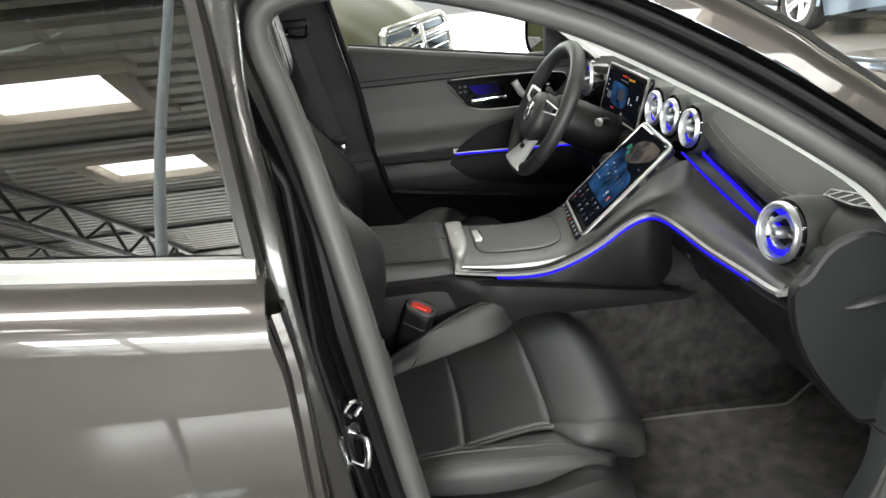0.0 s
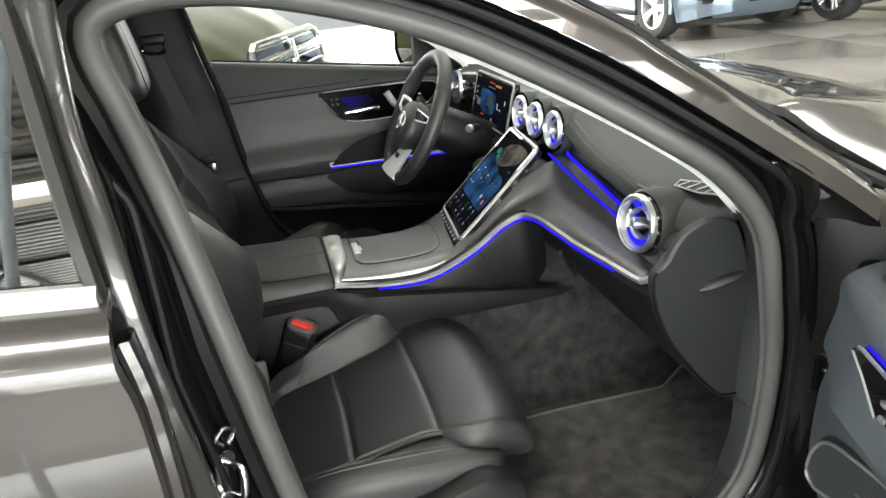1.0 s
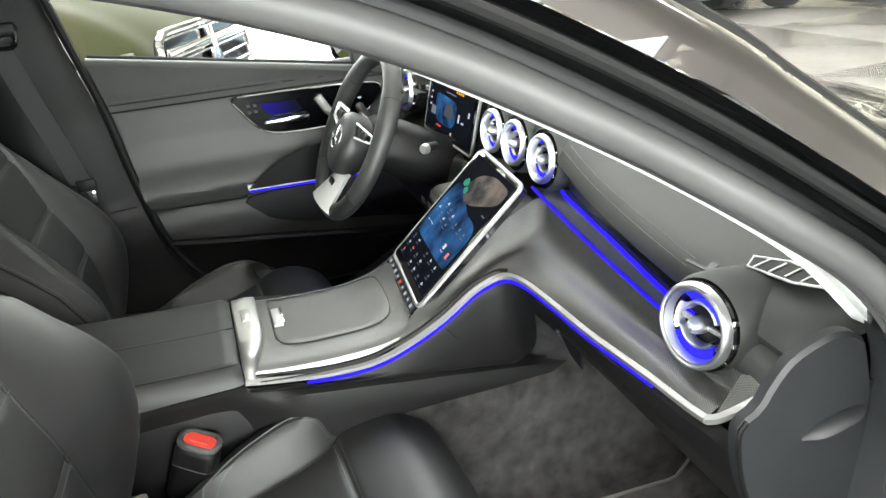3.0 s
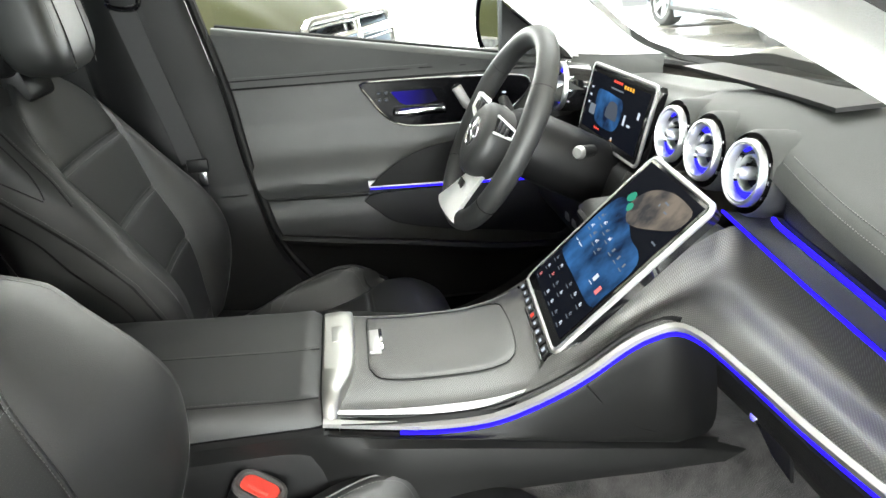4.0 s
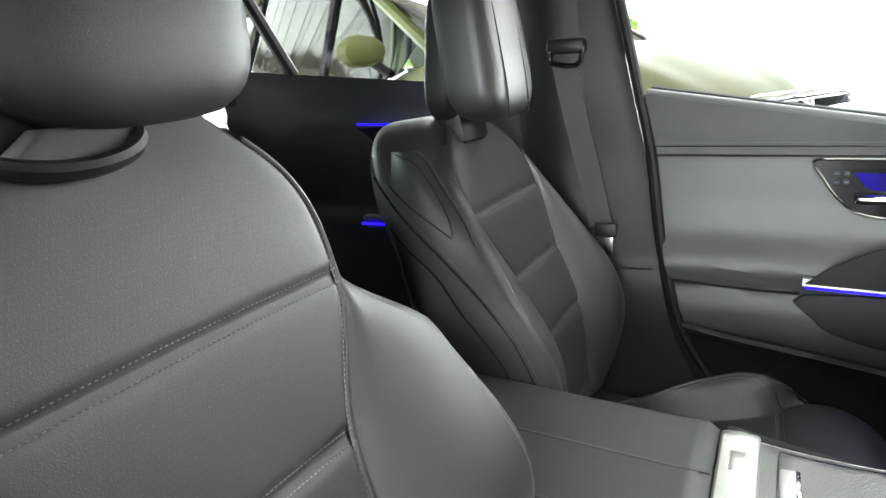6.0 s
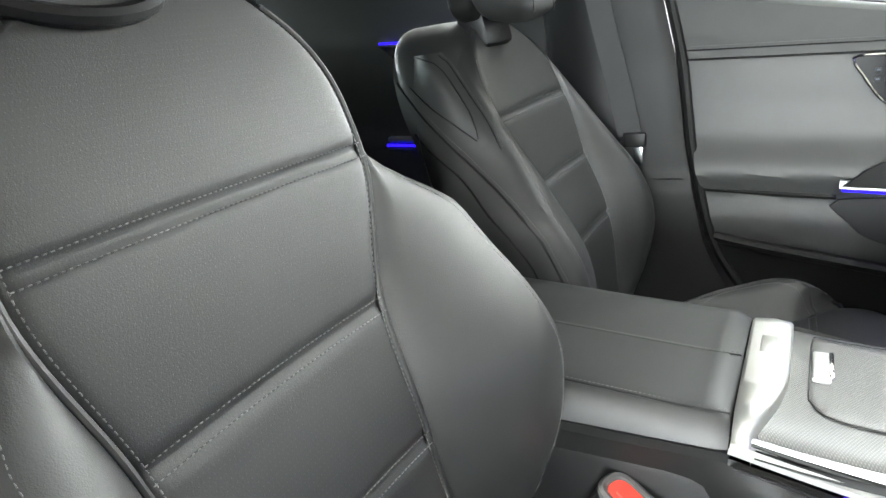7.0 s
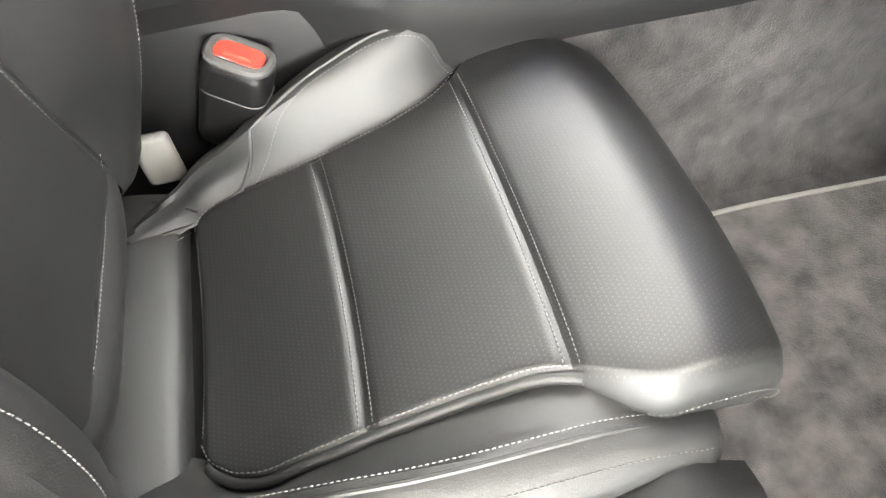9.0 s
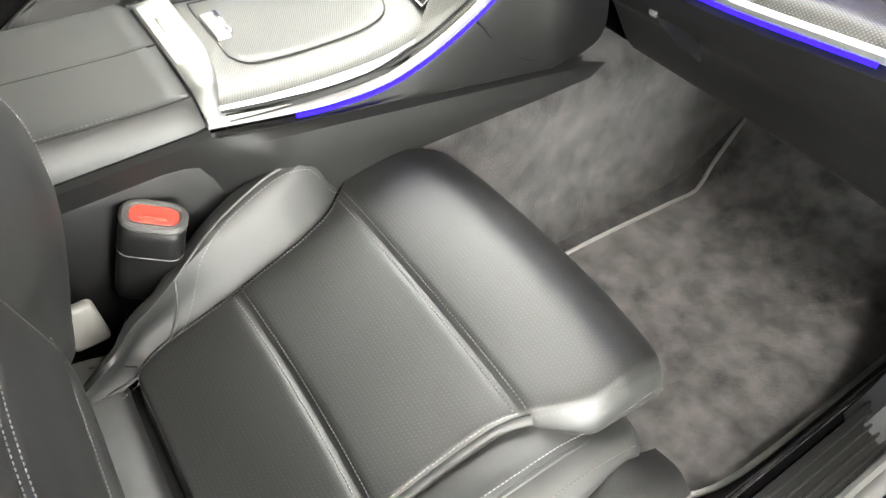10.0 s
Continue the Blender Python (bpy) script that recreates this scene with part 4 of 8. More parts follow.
        part("stitching", stitches(q[2] + V(0, m * s * 0.001, 0.002), (0, m * s, 0.3)), M_THREAD_DARK, t)
    # bolsters
    for s in (1, -1):
        p, ridge, low, pipe = [], [], [], []
        tall = s > 0 or soft
        for x in np.linspace(-0.185, 0.205 if tall else 0.245, 44):
            ww = w(x, s) if x > -0.124 else (0.119 if tall else 0.131) - 0.5 * (-0.124 - x)
            r = smooth_interp(x, [-0.185, -0.12, -0.04, 0.04, 0.10, 0.15, 0.185, 0.205 if tall else 0.245], [0.020, 0.040, 0.054, 0.063, 0.068, 0.054, 0.026, -0.004] if tall else [0.015, 0.0265, 0.0345, 0.024, 0.0095, -0.006, -0.018, -0.046])
            vo = smooth_interp(x, [-0.185, -0.162, -0.11, -0.05, 0.025, 0.08, 0.13, 0.17, 0.205], [0.112, 0.122, 0.140, 0.176, 0.212, 0.223, 0.225, 0.223, 0.224])
            e = ze(x)
            nr = 0.15 + 0.85 * min(1.0, max(0.0, (0.205 - x) / 0.07))
            if not tall:
                vo = max(ww + 0.014, smooth_interp(x, [-0.185, -0.1, 0.0, 0.21], [0.165, 0.195, 0.212, 0.212]))
                dn = min(1.0, max(0.0, (x - 0.165) / 0.05))
                sec = cr([(ww - 0.004 - 0.004 * dn, e - 0.014 - 0.014 * dn), (ww + 0.009 - 0.004 * dn, e - 0.011 + 0.2 * r - 0.014 * dn), (vo - 0.018, e - 0.003 + 0.8 * r - 0.012 * dn), (vo - 0.012, e + r - 0.008 * dn), (vo + 0.006, e + r - 0.002), (vo + 0.020, e + r - 0.010), (vo + 0.030, e + r - 0.030), (vo + 0.030, 0.44), (vo + 0.010, 0.385)], 30)
            else:
                sec = cr([(ww + 0.002, e - 0.004), (ww + 0.012, e + 0.006 + 0.2 * r), (ww + 0.52 * max(0.012 * nr, vo - ww), e + 0.84 * r + 0.004), (max(vo - 0.012, ww + 0.016 * nr), e + r), (max(vo + 0.008, ww + 0.026 * nr), e + r - 0.006), (max(vo + 0.020 * nr, ww + 0.034 * nr), e + r - 0.022), (max(vo + 0.022 * nr, ww + 0.034 * nr), e + r - 0.06), (vo + 0.022, 0.43), (vo + 0.008, 0.385)], 30)
            p.append([P(x, s * v, z) for v, z in sec])
            if tall:
                at = lambda q: np.interp(q, sec[:20, 0], sec[:20, 1])
                ridge.append(P(x, s * (vo - 0.024), at(vo - 0.024) + 0.0010))
                pipe.append(P(x, s * (vo - 0.014), at(vo - 0.014)))
            else:
                ridge.append(P(x, s * (vo - 0.012), e + r + 0.0022 - 0.008 * dn))
                pipe.append(P(x, s * (vo - 0.004), e + r + 0.0004 - 0.008 * dn))
            low.append(P(x, s * (vo + 0.018), e + r - 0.0075))
        base = np.array(p[-1])
        tip = np.array(P(0.225 if tall else 0.262, s * (ww + 0.004), 0.47))
        for k in (0.35, 0.75, 1.0):
            p.append((base + (tip - base) * k + V(0.008 * math.sin(k * 3.1), 0, 0)).tolist())
        part("side_bolster", Geo().grid(put(p) if s > 0 else put(p)[:, ::-1]), M_LEATHER, t)
        part("stitching", stitches(np.array(ridge), (0, 0, 1)), M_THREAD, t)
        part("piping", Geo().tube(np.array(pipe)[3:], 0.0022, 6), M_LEATHER, t)
        if not tall:
            part("stitching", stitches(np.array(low), (0, 0.6 * m * s, 0.8)), M_THREAD_DARK, t)
    # seam threads on the cushion
    for s in (1, -1):
        line = [P(x, s * (w(x, s) - 0.0055), ze(x) + 0.0006) for x in np.linspace(-0.126, 0.158, 70)]
        part("stitching", stitches(np.array(line), (0, 0, 1)), M_THREAD, t)
    # rolled rim that hides the outer seam
    rim = [P(x, -(w(x, -1) + 0.0005), ze(x) - 0.0065) for x in np.linspace(-0.122, 0.166, 60)]
    part("rim_roll", Geo().tube(np.array(rim), 0.0052, 10), M_LEATHER, t)
    for x0 in (0.003, 0.160):
        for o in (-0.0055, 0.0055):
            line = []
            for c in np.linspace(-0.95, 0.95, 50):
                x = x0 + o + 0.006 * (1 - c * c)
                line.append(P(x, seat_v(x, c), zc(x) + (ze(x) - zc(x)) * c * c + relief(x, c, 1, abs(o)) + 0.0002))
            part("stitching", stitches(np.array(line), (0, 0, 1)), M_THREAD, t)
    line = [P(-0.1245, -0.008 + c * 0.108, ze(-0.13) - 0.010 + 0.012 * c * c) for c in np.linspace(-1, 1, 30)]
    part("stitching", stitches(np.array(line), (0, 0, 1)), M_THREAD_DARK, t)
    # leather between cushion and backrest
    p = [[P(x, -0.012 + c * 0.175, z - 0.006 * (1 - c * c)) for c in np.linspace(-1, 1, 24)] for k, (x, z) in enumerate(cr([(-0.137, 0.430), (-0.138, 0.460), (-0.1415, 0.473), (-0.152, 0.480), (-0.185, 0.489), (-0.23, 0.493), (-0.29, 0.48)], 24))]
    part("cushion_tail", Geo().grid(put(p)), M_LEATHER, t)
    tuck = [P(x, v, z) for x, v, z in cr([(-0.120, 0.124, 0.484), (-0.140, 0.132, 0.492), (-0.160, 0.139, 0.497)], 10)]
    part("tail_seam", Geo().tube(np.array(tuck), 0.0012, 6), M_RUBBER_DARK, t)
    # base and shields
    part("seat_base", Geo().box(P(0.03, 0, 0.395), (0.50, 0.40, 0.12), 0.03), M_HARD, t)
    for s in (1, -1):
        part("seat_rail", Geo().box(P(0.03, s * 0.17, 0.30), (0.50, 0.05, 0.09), 0.01), M_HARD, t)
    sec = []
    for x in np.linspace(-0.27, 0.275, 24):
        zt = smooth_interp(x, [-0.27, -0.1, 0.1, 0.24, 0.275], [0.50, 0.475, 0.47, 0.485, 0.46])
        zb = smooth_interp(x, [-0.27, -0.15, 0.1, 0.22, 0.275], [0.36, 0.335, 0.335, 0.37, 0.42])
        sec.append([P(x, -v, z) for v, z in cr([(0.235, zt - 0.006), (0.262, zt), (0.280, zt - 0.012), (0.286, (zt + zb) / 2), (0.275, zb + 0.008), (0.25, zb)], 14)])
    part("side_shield", Geo().grid(put(sec)[:, ::-1]), M_SOFT, t, "black plastic seat side shield")
    for k, x in enumerate((-0.05, 0.10)):
        part("seat_switch", Geo().box(P(x, -0.289, 0.42), (0.09, 0.012, 0.022), 0.005), M_SATIN, t)

    # backrest tables by height
    P = PB
    Z = [0.47, 0.54, 0.60, 0.68, 0.75, 0.842, 0.957, 1.05, 1.10]
    XS = [-0.158, -0.162, -0.165, -0.166, -0.176, -0.209, -0.246, -0.281, -0.302]
    VI = [0.112, 0.112, 0.100, 0.070, 0.062, 0.073, 0.123, 0.105, 0.047]
    VO = [0.150, 0.152, 0.152, 0.154, 0.158, 0.168, 0.190, 0.160, 0.080]
    ZF = [0.47, 0.507, 0.60, 0.655, 0.705, 0.777, 0.815, 0.858, 0.906, 0.957, 1.05, 1.10]
    FW = [-0.03, -0.014, 0.034, 0.052, 0.063, 0.069, 0.058, 0.034, 0.008, -0.010, -0.018, -0.02]
    if soft:
        FW = [-0.03, -0.014, 0.034, 0.052, 0.062, 0.062, 0.056, 0.044, 0.028, 0.012, -0.012, -0.02]

    def xs(z):
        return smooth_interp(z, Z, XS)

    def vin(z):
        return smooth_interp(z, Z, VI)

    def vout(z):
        return smooth_interp(z, Z, VO)

    def back(z0, z1, n=40, k=52, top=False, bow=0.0):
        p = []
        for i in range(n):
            uu = spread(n)[i]
            zr = z0 + (z1 - z0) * uu
            row = []
            for u in spread(k):
                c = 2 * u - 1
                z = zr + bow * c ** 4 * (1 - uu)
                a, b = -vout(z), vin(z)
                v = a + (b - a) * u
                d, e = (b - a) / 2 * (1 - abs(c)), min(z - z0, 1 if top else z1 - z)
                x = xs(z) - 0.005 * (1 - c * c) + 0.004 * (1 - math.exp(-d / 0.014)) - 0.0055 * math.exp(-(d / 0.0045) ** 2) - 0.0040 * math.exp(-(e / 0.0075) ** 2)
                row.append(P(x, v, z))
            p.append(row)
        return Geo().grid(put(p)[:, ::-1])

    lines = (0.731, 0.842, 0.957)
    part("back_lower", back(0.568, 0.731, bow=0.022), M_PERF_BACK, t, "perforated black leather")
    p = []
    for dx_, dz_ in cr([(-0.006, 0.008), (0.001, -0.002), (0.007, -0.016), (0.005, -0.030), (-0.005, -0.044), (-0.018, -0.058), (-0.034, -0.078)], 18):
        row = []
        for c in np.linspace(-1, 1, 30):
            zz = 0.568 + 0.022 * c ** 4 + dz_
            row.append(P(xs(0.568) - 0.004 + dx_ - 0.006 * c ** 6, -0.019 + 0.134 * c, zz))
        p.append(row)
    part("back_roll", Geo().grid(put(p)), M_LEATHER, t, "smooth black leather roll under the backrest panel")
    line = [P(xs(0.573) - 0.0015, -0.019 + 0.132 * c, 0.573 + 0.022 * c ** 4) for c in np.linspace(-0.97, 0.97, 40)]
    part("stitching", stitches(np.array(line), (1, 0, 0.2)), M_THREAD, t)
    part("back_middle", back(0.731, 0.842), M_PERF_BACK, t, "perforated black leather")
    part("back_upper", back(0.842, 0.957), M_PERF_BACK, t, "perforated black leather")
    part("back_shoulder", back(0.957, 1.098, 36, top=True), M_PERF_BACK, t, "perforated black leather")
    for z in lines:
        for o in (-0.0055, 0.0055):
            line = [P(xs(z + o) - 0.005 * (1 - (2 * u - 1) ** 2) + 0.0024, -vout(z) + (vin(z) + vout(z)) * u, z + o) for u in np.linspace(0.01, 0.99, 50)]
            part("stitching", stitches(np.array(line), (1, 0, 0.3)), M_THREAD, t)
    for s, tab in ((1, vin), (-1, vout)):
        p, ridge, seam, side = [], [], [], []
        for z in np.linspace(0.545, 1.066 if soft else 1.085, 56):
            v0, x0 = tab(z), xs(z)
            f = smooth_interp(z, ZF, FW)
            hi = min(1.0, max(0.0, (z - 0.88) / 0.09))
            if soft:
                hi = min(1.0, max(0.0, (z - 0.80) / 0.25))
            hi = hi * hi * (3 - 2 * hi)
            ve = (1 - hi) * (0.207 if s > 0 else 0.232) + hi * (v0 + (0.014 if soft else 0.002))
            vs_ = ve + 0.030
            xe = x0 + f
            wide = 0.040 + 0.165 * math.sqrt(max(0.0, 1 - (max(0.0, z - 0.90) / 0.20) ** 2))
            wide = wide if soft else v0 + 0.002
            sec = cr([(v0 + 0.002, x0 - 0.005), (v0 + 0.2 * (ve - v0), x0 + 0.25 * f + 0.004), (v0 + 0.62 * (ve - v0), x0 + 0.80 * f + 0.006 * (1 - hi)), (ve, xe), (ve + 0.014 * (1 if soft else 1 - 0.8 * hi), xe - 0.012), ((1 - hi) * vs_ + hi * (0.5 * (ve + 0.2) + 0.01 if soft else ve + 0.003), xe - 0.045 * (1 - hi) - 0.03), ((1 - hi) * (vs_ - 0.004) + hi * wide, x0 - 0.085), ((1 - hi) * (vs_ - 0.03) + hi * (wide - 0.012), x0 - 0.125)], 30)
            p.append([P(x, s * v, z) for v, x in sec])
            ridge.append(P(xe + 0.001, s * (ve - 0.004), z))
            seam.append(P(x0 - 0.0005, s * (v0 - 0.0055), z))
            side.append(P(xe - 0.03, s * (ve + 0.024), z))
        p = [[(a[0] - 0.05 * k * k, a[1], a[2] - 0.030 * k) for a in p[0]] for k in (1.0, 0.75, 0.45, 0.2)] + p
        part("back_bolster", Geo().grid(put(p)[:, ::-1] if s > 0 else put(p)), M_LEATHER, t)
        bed = [[P(xs(z) - 0.0085 - 0.002 * abs(k), s * (tab(z) + 0.010 * k), z) for k in (-1, 0, 1)] for z in np.linspace(0.58, 1.06, 40)]
        if not soft:
            cord = [P(xs(z) - 0.0028, s * (tab(z) + 0.0008), z) for z in np.linspace(0.572, 1.075, 60)]
            part("piping", Geo().tube(np.array(cord), 0.0030, 8, (1, 0, 0)), M_LEATHER, t)
        part("seam_bed", Geo().grid(put(bed)[:, ::-1] if s > 0 else put(bed)), M_LEATHER, t)
        part("stitching", stitches(np.array(ridge)[:42], (1, 0, 0)), M_THREAD, t)
        part("stitching", stitches(np.array(seam)[5:54], (1, 0, 0)), M_THREAD, t)
        if soft:
            zs_ = np.linspace(0.545, 1.066, 56)
            skin = np.array(p[4:])

            def on_side(pairs, n=40):
                """A smooth line on the bolster, from (height, place across) pairs."""
                out_ = []
                for z, k in cr(pairs, n):
                    i = float(np.interp(z, zs_, np.arange(56)))
                    a, b = min(54, int(i)), min(28, max(0, int(k)))
                    f, g_ = i - a, k - b
                    out_.append((1 - f) * ((1 - g_) * skin[a, b] + g_ * skin[a, b + 1]) + f * ((1 - g_) * skin[a + 1, b] + g_ * skin[a + 1, b + 1]))
                return np.array(out_)

            edge = on_side([(1.03, 28), (0.99, 23), (0.933, 19), (0.877, 17), (0.82, 16), (0.753, 15.6), (0.70, 15.4), (0.56, 15.2)])
            part("side_seam", Geo().tube(edge, 0.0022, 6), M_RUBBER_DARK, t)
            part("stitching", stitches(edge + V(0.006, 0, 0.004), (0.5, -m * s, 0.5)), M_THREAD_DARK, t)
            part("side_seam", Geo().tube(on_side([(0.955, 27), (0.895, 21.5), (0.839, 20), (0.801, 19), (0.725, 18), (0.56, 17.6)]), 0.0018, 6), M_RUBBER_DARK, t)
            leaf = on_side([(1.062, 11), (1.045, 8.2), (1.010, 7.2), (0.965, 8.0), (0.922, 10.6)], 60)
            part("side_seam", Geo().tube(leaf, 0.0011, 6), M_RUBBER_DARK, t)
            part("stitching", stitches(leaf + V(0.003, 0, 0.003), (0.6, 0.5 * m * s, 0.4)), M_THREAD_DARK, t)
            part("side_seam", Geo().tube(on_side([(0.938, 13.2), (0.956, 14.6), (0.980, 17.2), (1.009, 21), (1.036, 25.4), (1.052, 27), (1.062, 24), (1.062, 18), (1.052, 13), (1.028, 10.4), (0.990, 9.8), (0.960, 11.2), (0.940, 12.8)], 90), 0.0012, 6), M_RUBBER_DARK, t)
    # back shell and top
    p = []
    for z in np.linspace(0.42, 1.03, 30):
        hi = min(1.0, max(0.0, (z - 0.88) / 0.09))
        va = vb = (1 - hi) * 0.225 + hi * ((0.036 if soft else 0.0) + (0.160 if soft else 0.13) * math.sqrt(max(0.0, 1 - (max(0.0, z - 0.90) / 0.20) ** 2)))
        p.append([P(xs(max(z, 0.47)) - 0.10 - 0.04 * (1 - abs(2 * u - 1) ** 4), -vb + (va + vb) * u, z) for u in np.linspace(0, 1, 20)])
    part("back_shell", Geo().grid(put(p)), M_SOFT, t, "black plastic seat back shell")
    # rounded crown closing the top of the backrest
    p = []
    for z in list(np.linspace(0.62, 1.085, 40)) + [1.094, 1.101, 1.105, 1.107]:
        tip = min(1.0, max(0.0, (z - 1.06) / 0.047))
        e = math.sqrt(max(0.0, 1 - tip ** 2))
        hi = min(1.0, max(0.0, (z - (0.80 if soft else 0.88)) / (0.25 if soft else 0.09)))
        hi = hi * hi * (3 - 2 * hi)
        half = []
        for side_w, v0 in ((0.237, vin(z)), (0.262, vout(z))):
            wide = 0.040 + 0.165 * math.sqrt(max(0.0, 1 - (max(0.0, z - 0.90) / 0.21) ** 2)) if soft else v0 - 0.002
            vs_ = (1 - hi) * side_w + hi * (v0 + 0.044)
            half.append((1 - hi) * (vs_ - 0.022) + hi * (wide - (0.003 if soft else 0.0)))
        a, b = half
        xf, xb = xs(z) - 0.012 * (1 - hi) - 0.006 - 0.03 * (1 - e), xs(z) - 0.138 + 0.03 * (1 - e)
        ring = []
        for g in np.linspace(0, 2 * np.pi, 44, endpoint=False):
            c, q = math.cos(g), math.sin(g)
            q = abs(q) ** 0.55 * np.sign(q)
            ring.append(P((xf + xb) / 2 + (xf - xb) / 2 * abs(c) ** 0.55 * np.sign(c), q * (a if q > 0 else b), z))
        p.append(ring)
    crown = Geo().grid(put(p), cv=True)
    crown.f.append(tuple((len(p) - 1) * 44 + j for j in range(44)))
    p = crown
    part("back_cap", p, M_LEATHER, t)
    headrest(t, P, 1.092, 0.058 if soft else -0.02, 0.110)
    return t


front_seat("front_seat", "black leather passenger seat with perforated panels and grey stitching", -0.375, 1, 0.0)
front_seat("front_seat", "black leather driver seat behind the steering wheel", 0.350, -1, -0.045, -0.05, 4.5, True)

# buckle beside the passenger cushion
t = thing("belt_buckle", (-0.05, -0.16, 0.50), "black seat belt buckle with a red release button", "seat belt buckle")
mb = basis((-0.042, -0.170, 0.588), (1, -0.45, -0.2), (0.34, -0.10, 0.93)) @ Matrix.Scale(1.22, 4)
part("housing", Geo().box((0, 0, -0.040), (0.054, 0.040, 0.092), 0.012, mb, 4), M_HARD, t)
part("housing_joint", Geo().tube(move([(x, y, -0.026) for x, y in rrect(0.0545, 0.0405, 0.012, 5)], mb), 0.0008, 5, (0, 0, 1), closed=True), M_RUBBER, t)
part("rim", Geo().tube(move([(x, y, 0.0045) for x, y in rrect(0.047, 0.0305, 0.012, 5)], mb), 0.0052, 8, (0, 0, 1), closed=True), M_RUBBER, t)
part("release_button", Geo().plate(rrect(0.040, 0.0235, 0.0095), 0.003, mb @ Matrix.Translation((0, 0, 0.0040)), 0.001), M_RED, t, "red release button")
part("release_rib", Geo().box((0.0, -0.005, 0.0080), (0.022, 0.004, 0.003), 0.001, mb), M_RED, t)
part("label", Geo().box((0.004, -0.0173, -0.052), (0.009, 0.001, 0.010), 0, mb), M_STEEL, t)
part("strap", Geo().box((0, 0, -0.10), (0.035, 0.012, 0.10), 0.004, mb), M_HARD, t)
M_BRACKET = mat("pale_grey_plastic", (0.16, 0.157, 0.148), 0.5, grain=0.3, scale=600, stain=0.1)
t = thing("seat_bracket", (-0.135, -0.19, 0.50), "grey metal bracket at the seat hinge", "bracket")
part("bracket", Geo().box((-0.150, -0.186, 0.506), (0.040, 0.014, 0.064), 0.010, None, 3), M_BRACKET, t)

# ---- dashboard ----
dash = thing("dashboard", (0.75, 0, 0.55), "dark grey leatherette dashboard with fibre trim and blue ambient lines", "dashboard")


def zt(y):
    return smooth_interp(abs(y), [0, 0.1, 0.2, 0.4, 0.6, 0.70], [0.972, 0.965, 0.946, 0.926, 0.912, 0.900])


def lip(y):
    x = smooth_interp(abs(y), [0, 0.15, 0.30, 0.42, 0.55, 0.70], [0.600, 0.588, 0.566, 0.553, 0.545, 0.560])
    back_ = min(1.0, max(0.0, (y - 0.15) / 0.05)) * min(1.0, max(0.0, (0.60 - y) / 0.05))
    return x + (0.655 - x) * back_


ysd = np.linspace(-0.70, 0.70, 57)
p = []
for y in ysd:
    z, x = zt(y), lip(y)
    p.append([(a, y, b) for a, b in cr([(0.895 - 0.22 * y * y, 0.918 - 0.03 * y * y), (0.82 - 0.10 * y * y, z + 0.003), (0.72, z + 0.004), (x + 0.05, z - 0.004), (x + 0.018, z - 0.014), (x + 0.004, z - 0.030), (x + 0.006, z - 0.040), (x + 0.03, z - 0.046)], 26)])
part("top_pad", Geo().grid(np.array(p)[:, ::-1]), M_LEATHER_DASH, dash, "leatherette pad, lightened for windscreen sheen")
for yy in ((-0.515, -0.155),):
    for o in (0.0, 0.012):
        line = [(lip(y) + 0.0135 + o, y, zt(y) - 0.0165 + 0.55 * o) for y in np.linspace(*yy, 40)]
        part("stitching", stitches(np.array(line), (-0.7, 0, 0.7)), M_THREAD, dash)
# recess with two lit lines between pad and trim
LU = cr([(0.592, -0.165, 0.874), (0.580, -0.205, 0.876), (0.551, -0.377, 0.878), (0.535, -0.505, 0.872), (0.535, -0.56, 0.868)], 40)
LL = cr([(0.602, -0.04, 0.838), (0.592, -0.094, 0.840), (0.562, -0.297, 0.841), (0.541, -0.484, 0.841), (0.537, -0.56, 0.840)], 40)
p = [[(b[0] + 0.012, b[1], b[2]) for b in LU], [(0.5 * (a[0] + b[0]) + 0.016, 0.5 * (a[1] + b[1]), 0.5 * (a[2] + b[2])) for a, b in zip(LU, LL)], [(b[0] + 0.004, b[1], b[2]) for b in LL]]
part("light_recess", Geo().grid(np.array(p)), M_SOFT_GREY, dash)
part("ambient_line", Geo().tube(LU, 0.0030, 8), M_LED, dash, "blue ambient light line")
part("ambient_line", Geo().tube(LL + V(-0.001, 0, 0.001), 0.0022, 8), M_LED, dash, "blue ambient light line")
q = np.array([[(lip(y) + 0.02, y, zt(y) - 0.044) for y in LU[:, 1]], [(b[0] + 0.012, b[1], b[2] + 0.002) for b in LU]])
part("upper_fascia", Geo().grid(q), M_SOFT, dash)

# edge of the fibre trim, from the console over the bend to the outer corner
EDGE = [(0.044, -0.150, 0.661), (0.11, -0.152, 0.649), (0.18, -0.155, 0.640), (0.25, -0.157, 0.641), (0.31, -0.160, 0.660), (0.37, -0.162, 0.690), (0.42, -0.165, 0.726), (0.450, -0.168, 0.742), (0.478, -0.177, 0.752), (0.494, -0.215, 0.755), (0.50, -0.30, 0.757), (0.50, -0.404, 0.763), (0.50, -0.533, 0.778), (0.496, -0.61, 0.789), (0.493, -0.645, 0.797)]
ED = cr(EDGE, 90)
UP = cr([(0.06, -0.128, 0.676), (0.12, -0.128, 0.664), (0.19, -0.128, 0.660), (0.26, -0.125, 0.664), (0.32, -0.118, 0.682), (0.38, -0.108, 0.722), (0.45, -0.10, 0.775), (0.52, -0.095, 0.812), (0.592, -0.090, 0.838), (0.580, -0.17, 0.8385), (0.567, -0.26, 0.839), (0.552, -0.38, 0.839), (0.541, -0.49, 0.839), (0.536, -0.57, 0.838), (0.536, -0.645, 0.838)], 90)


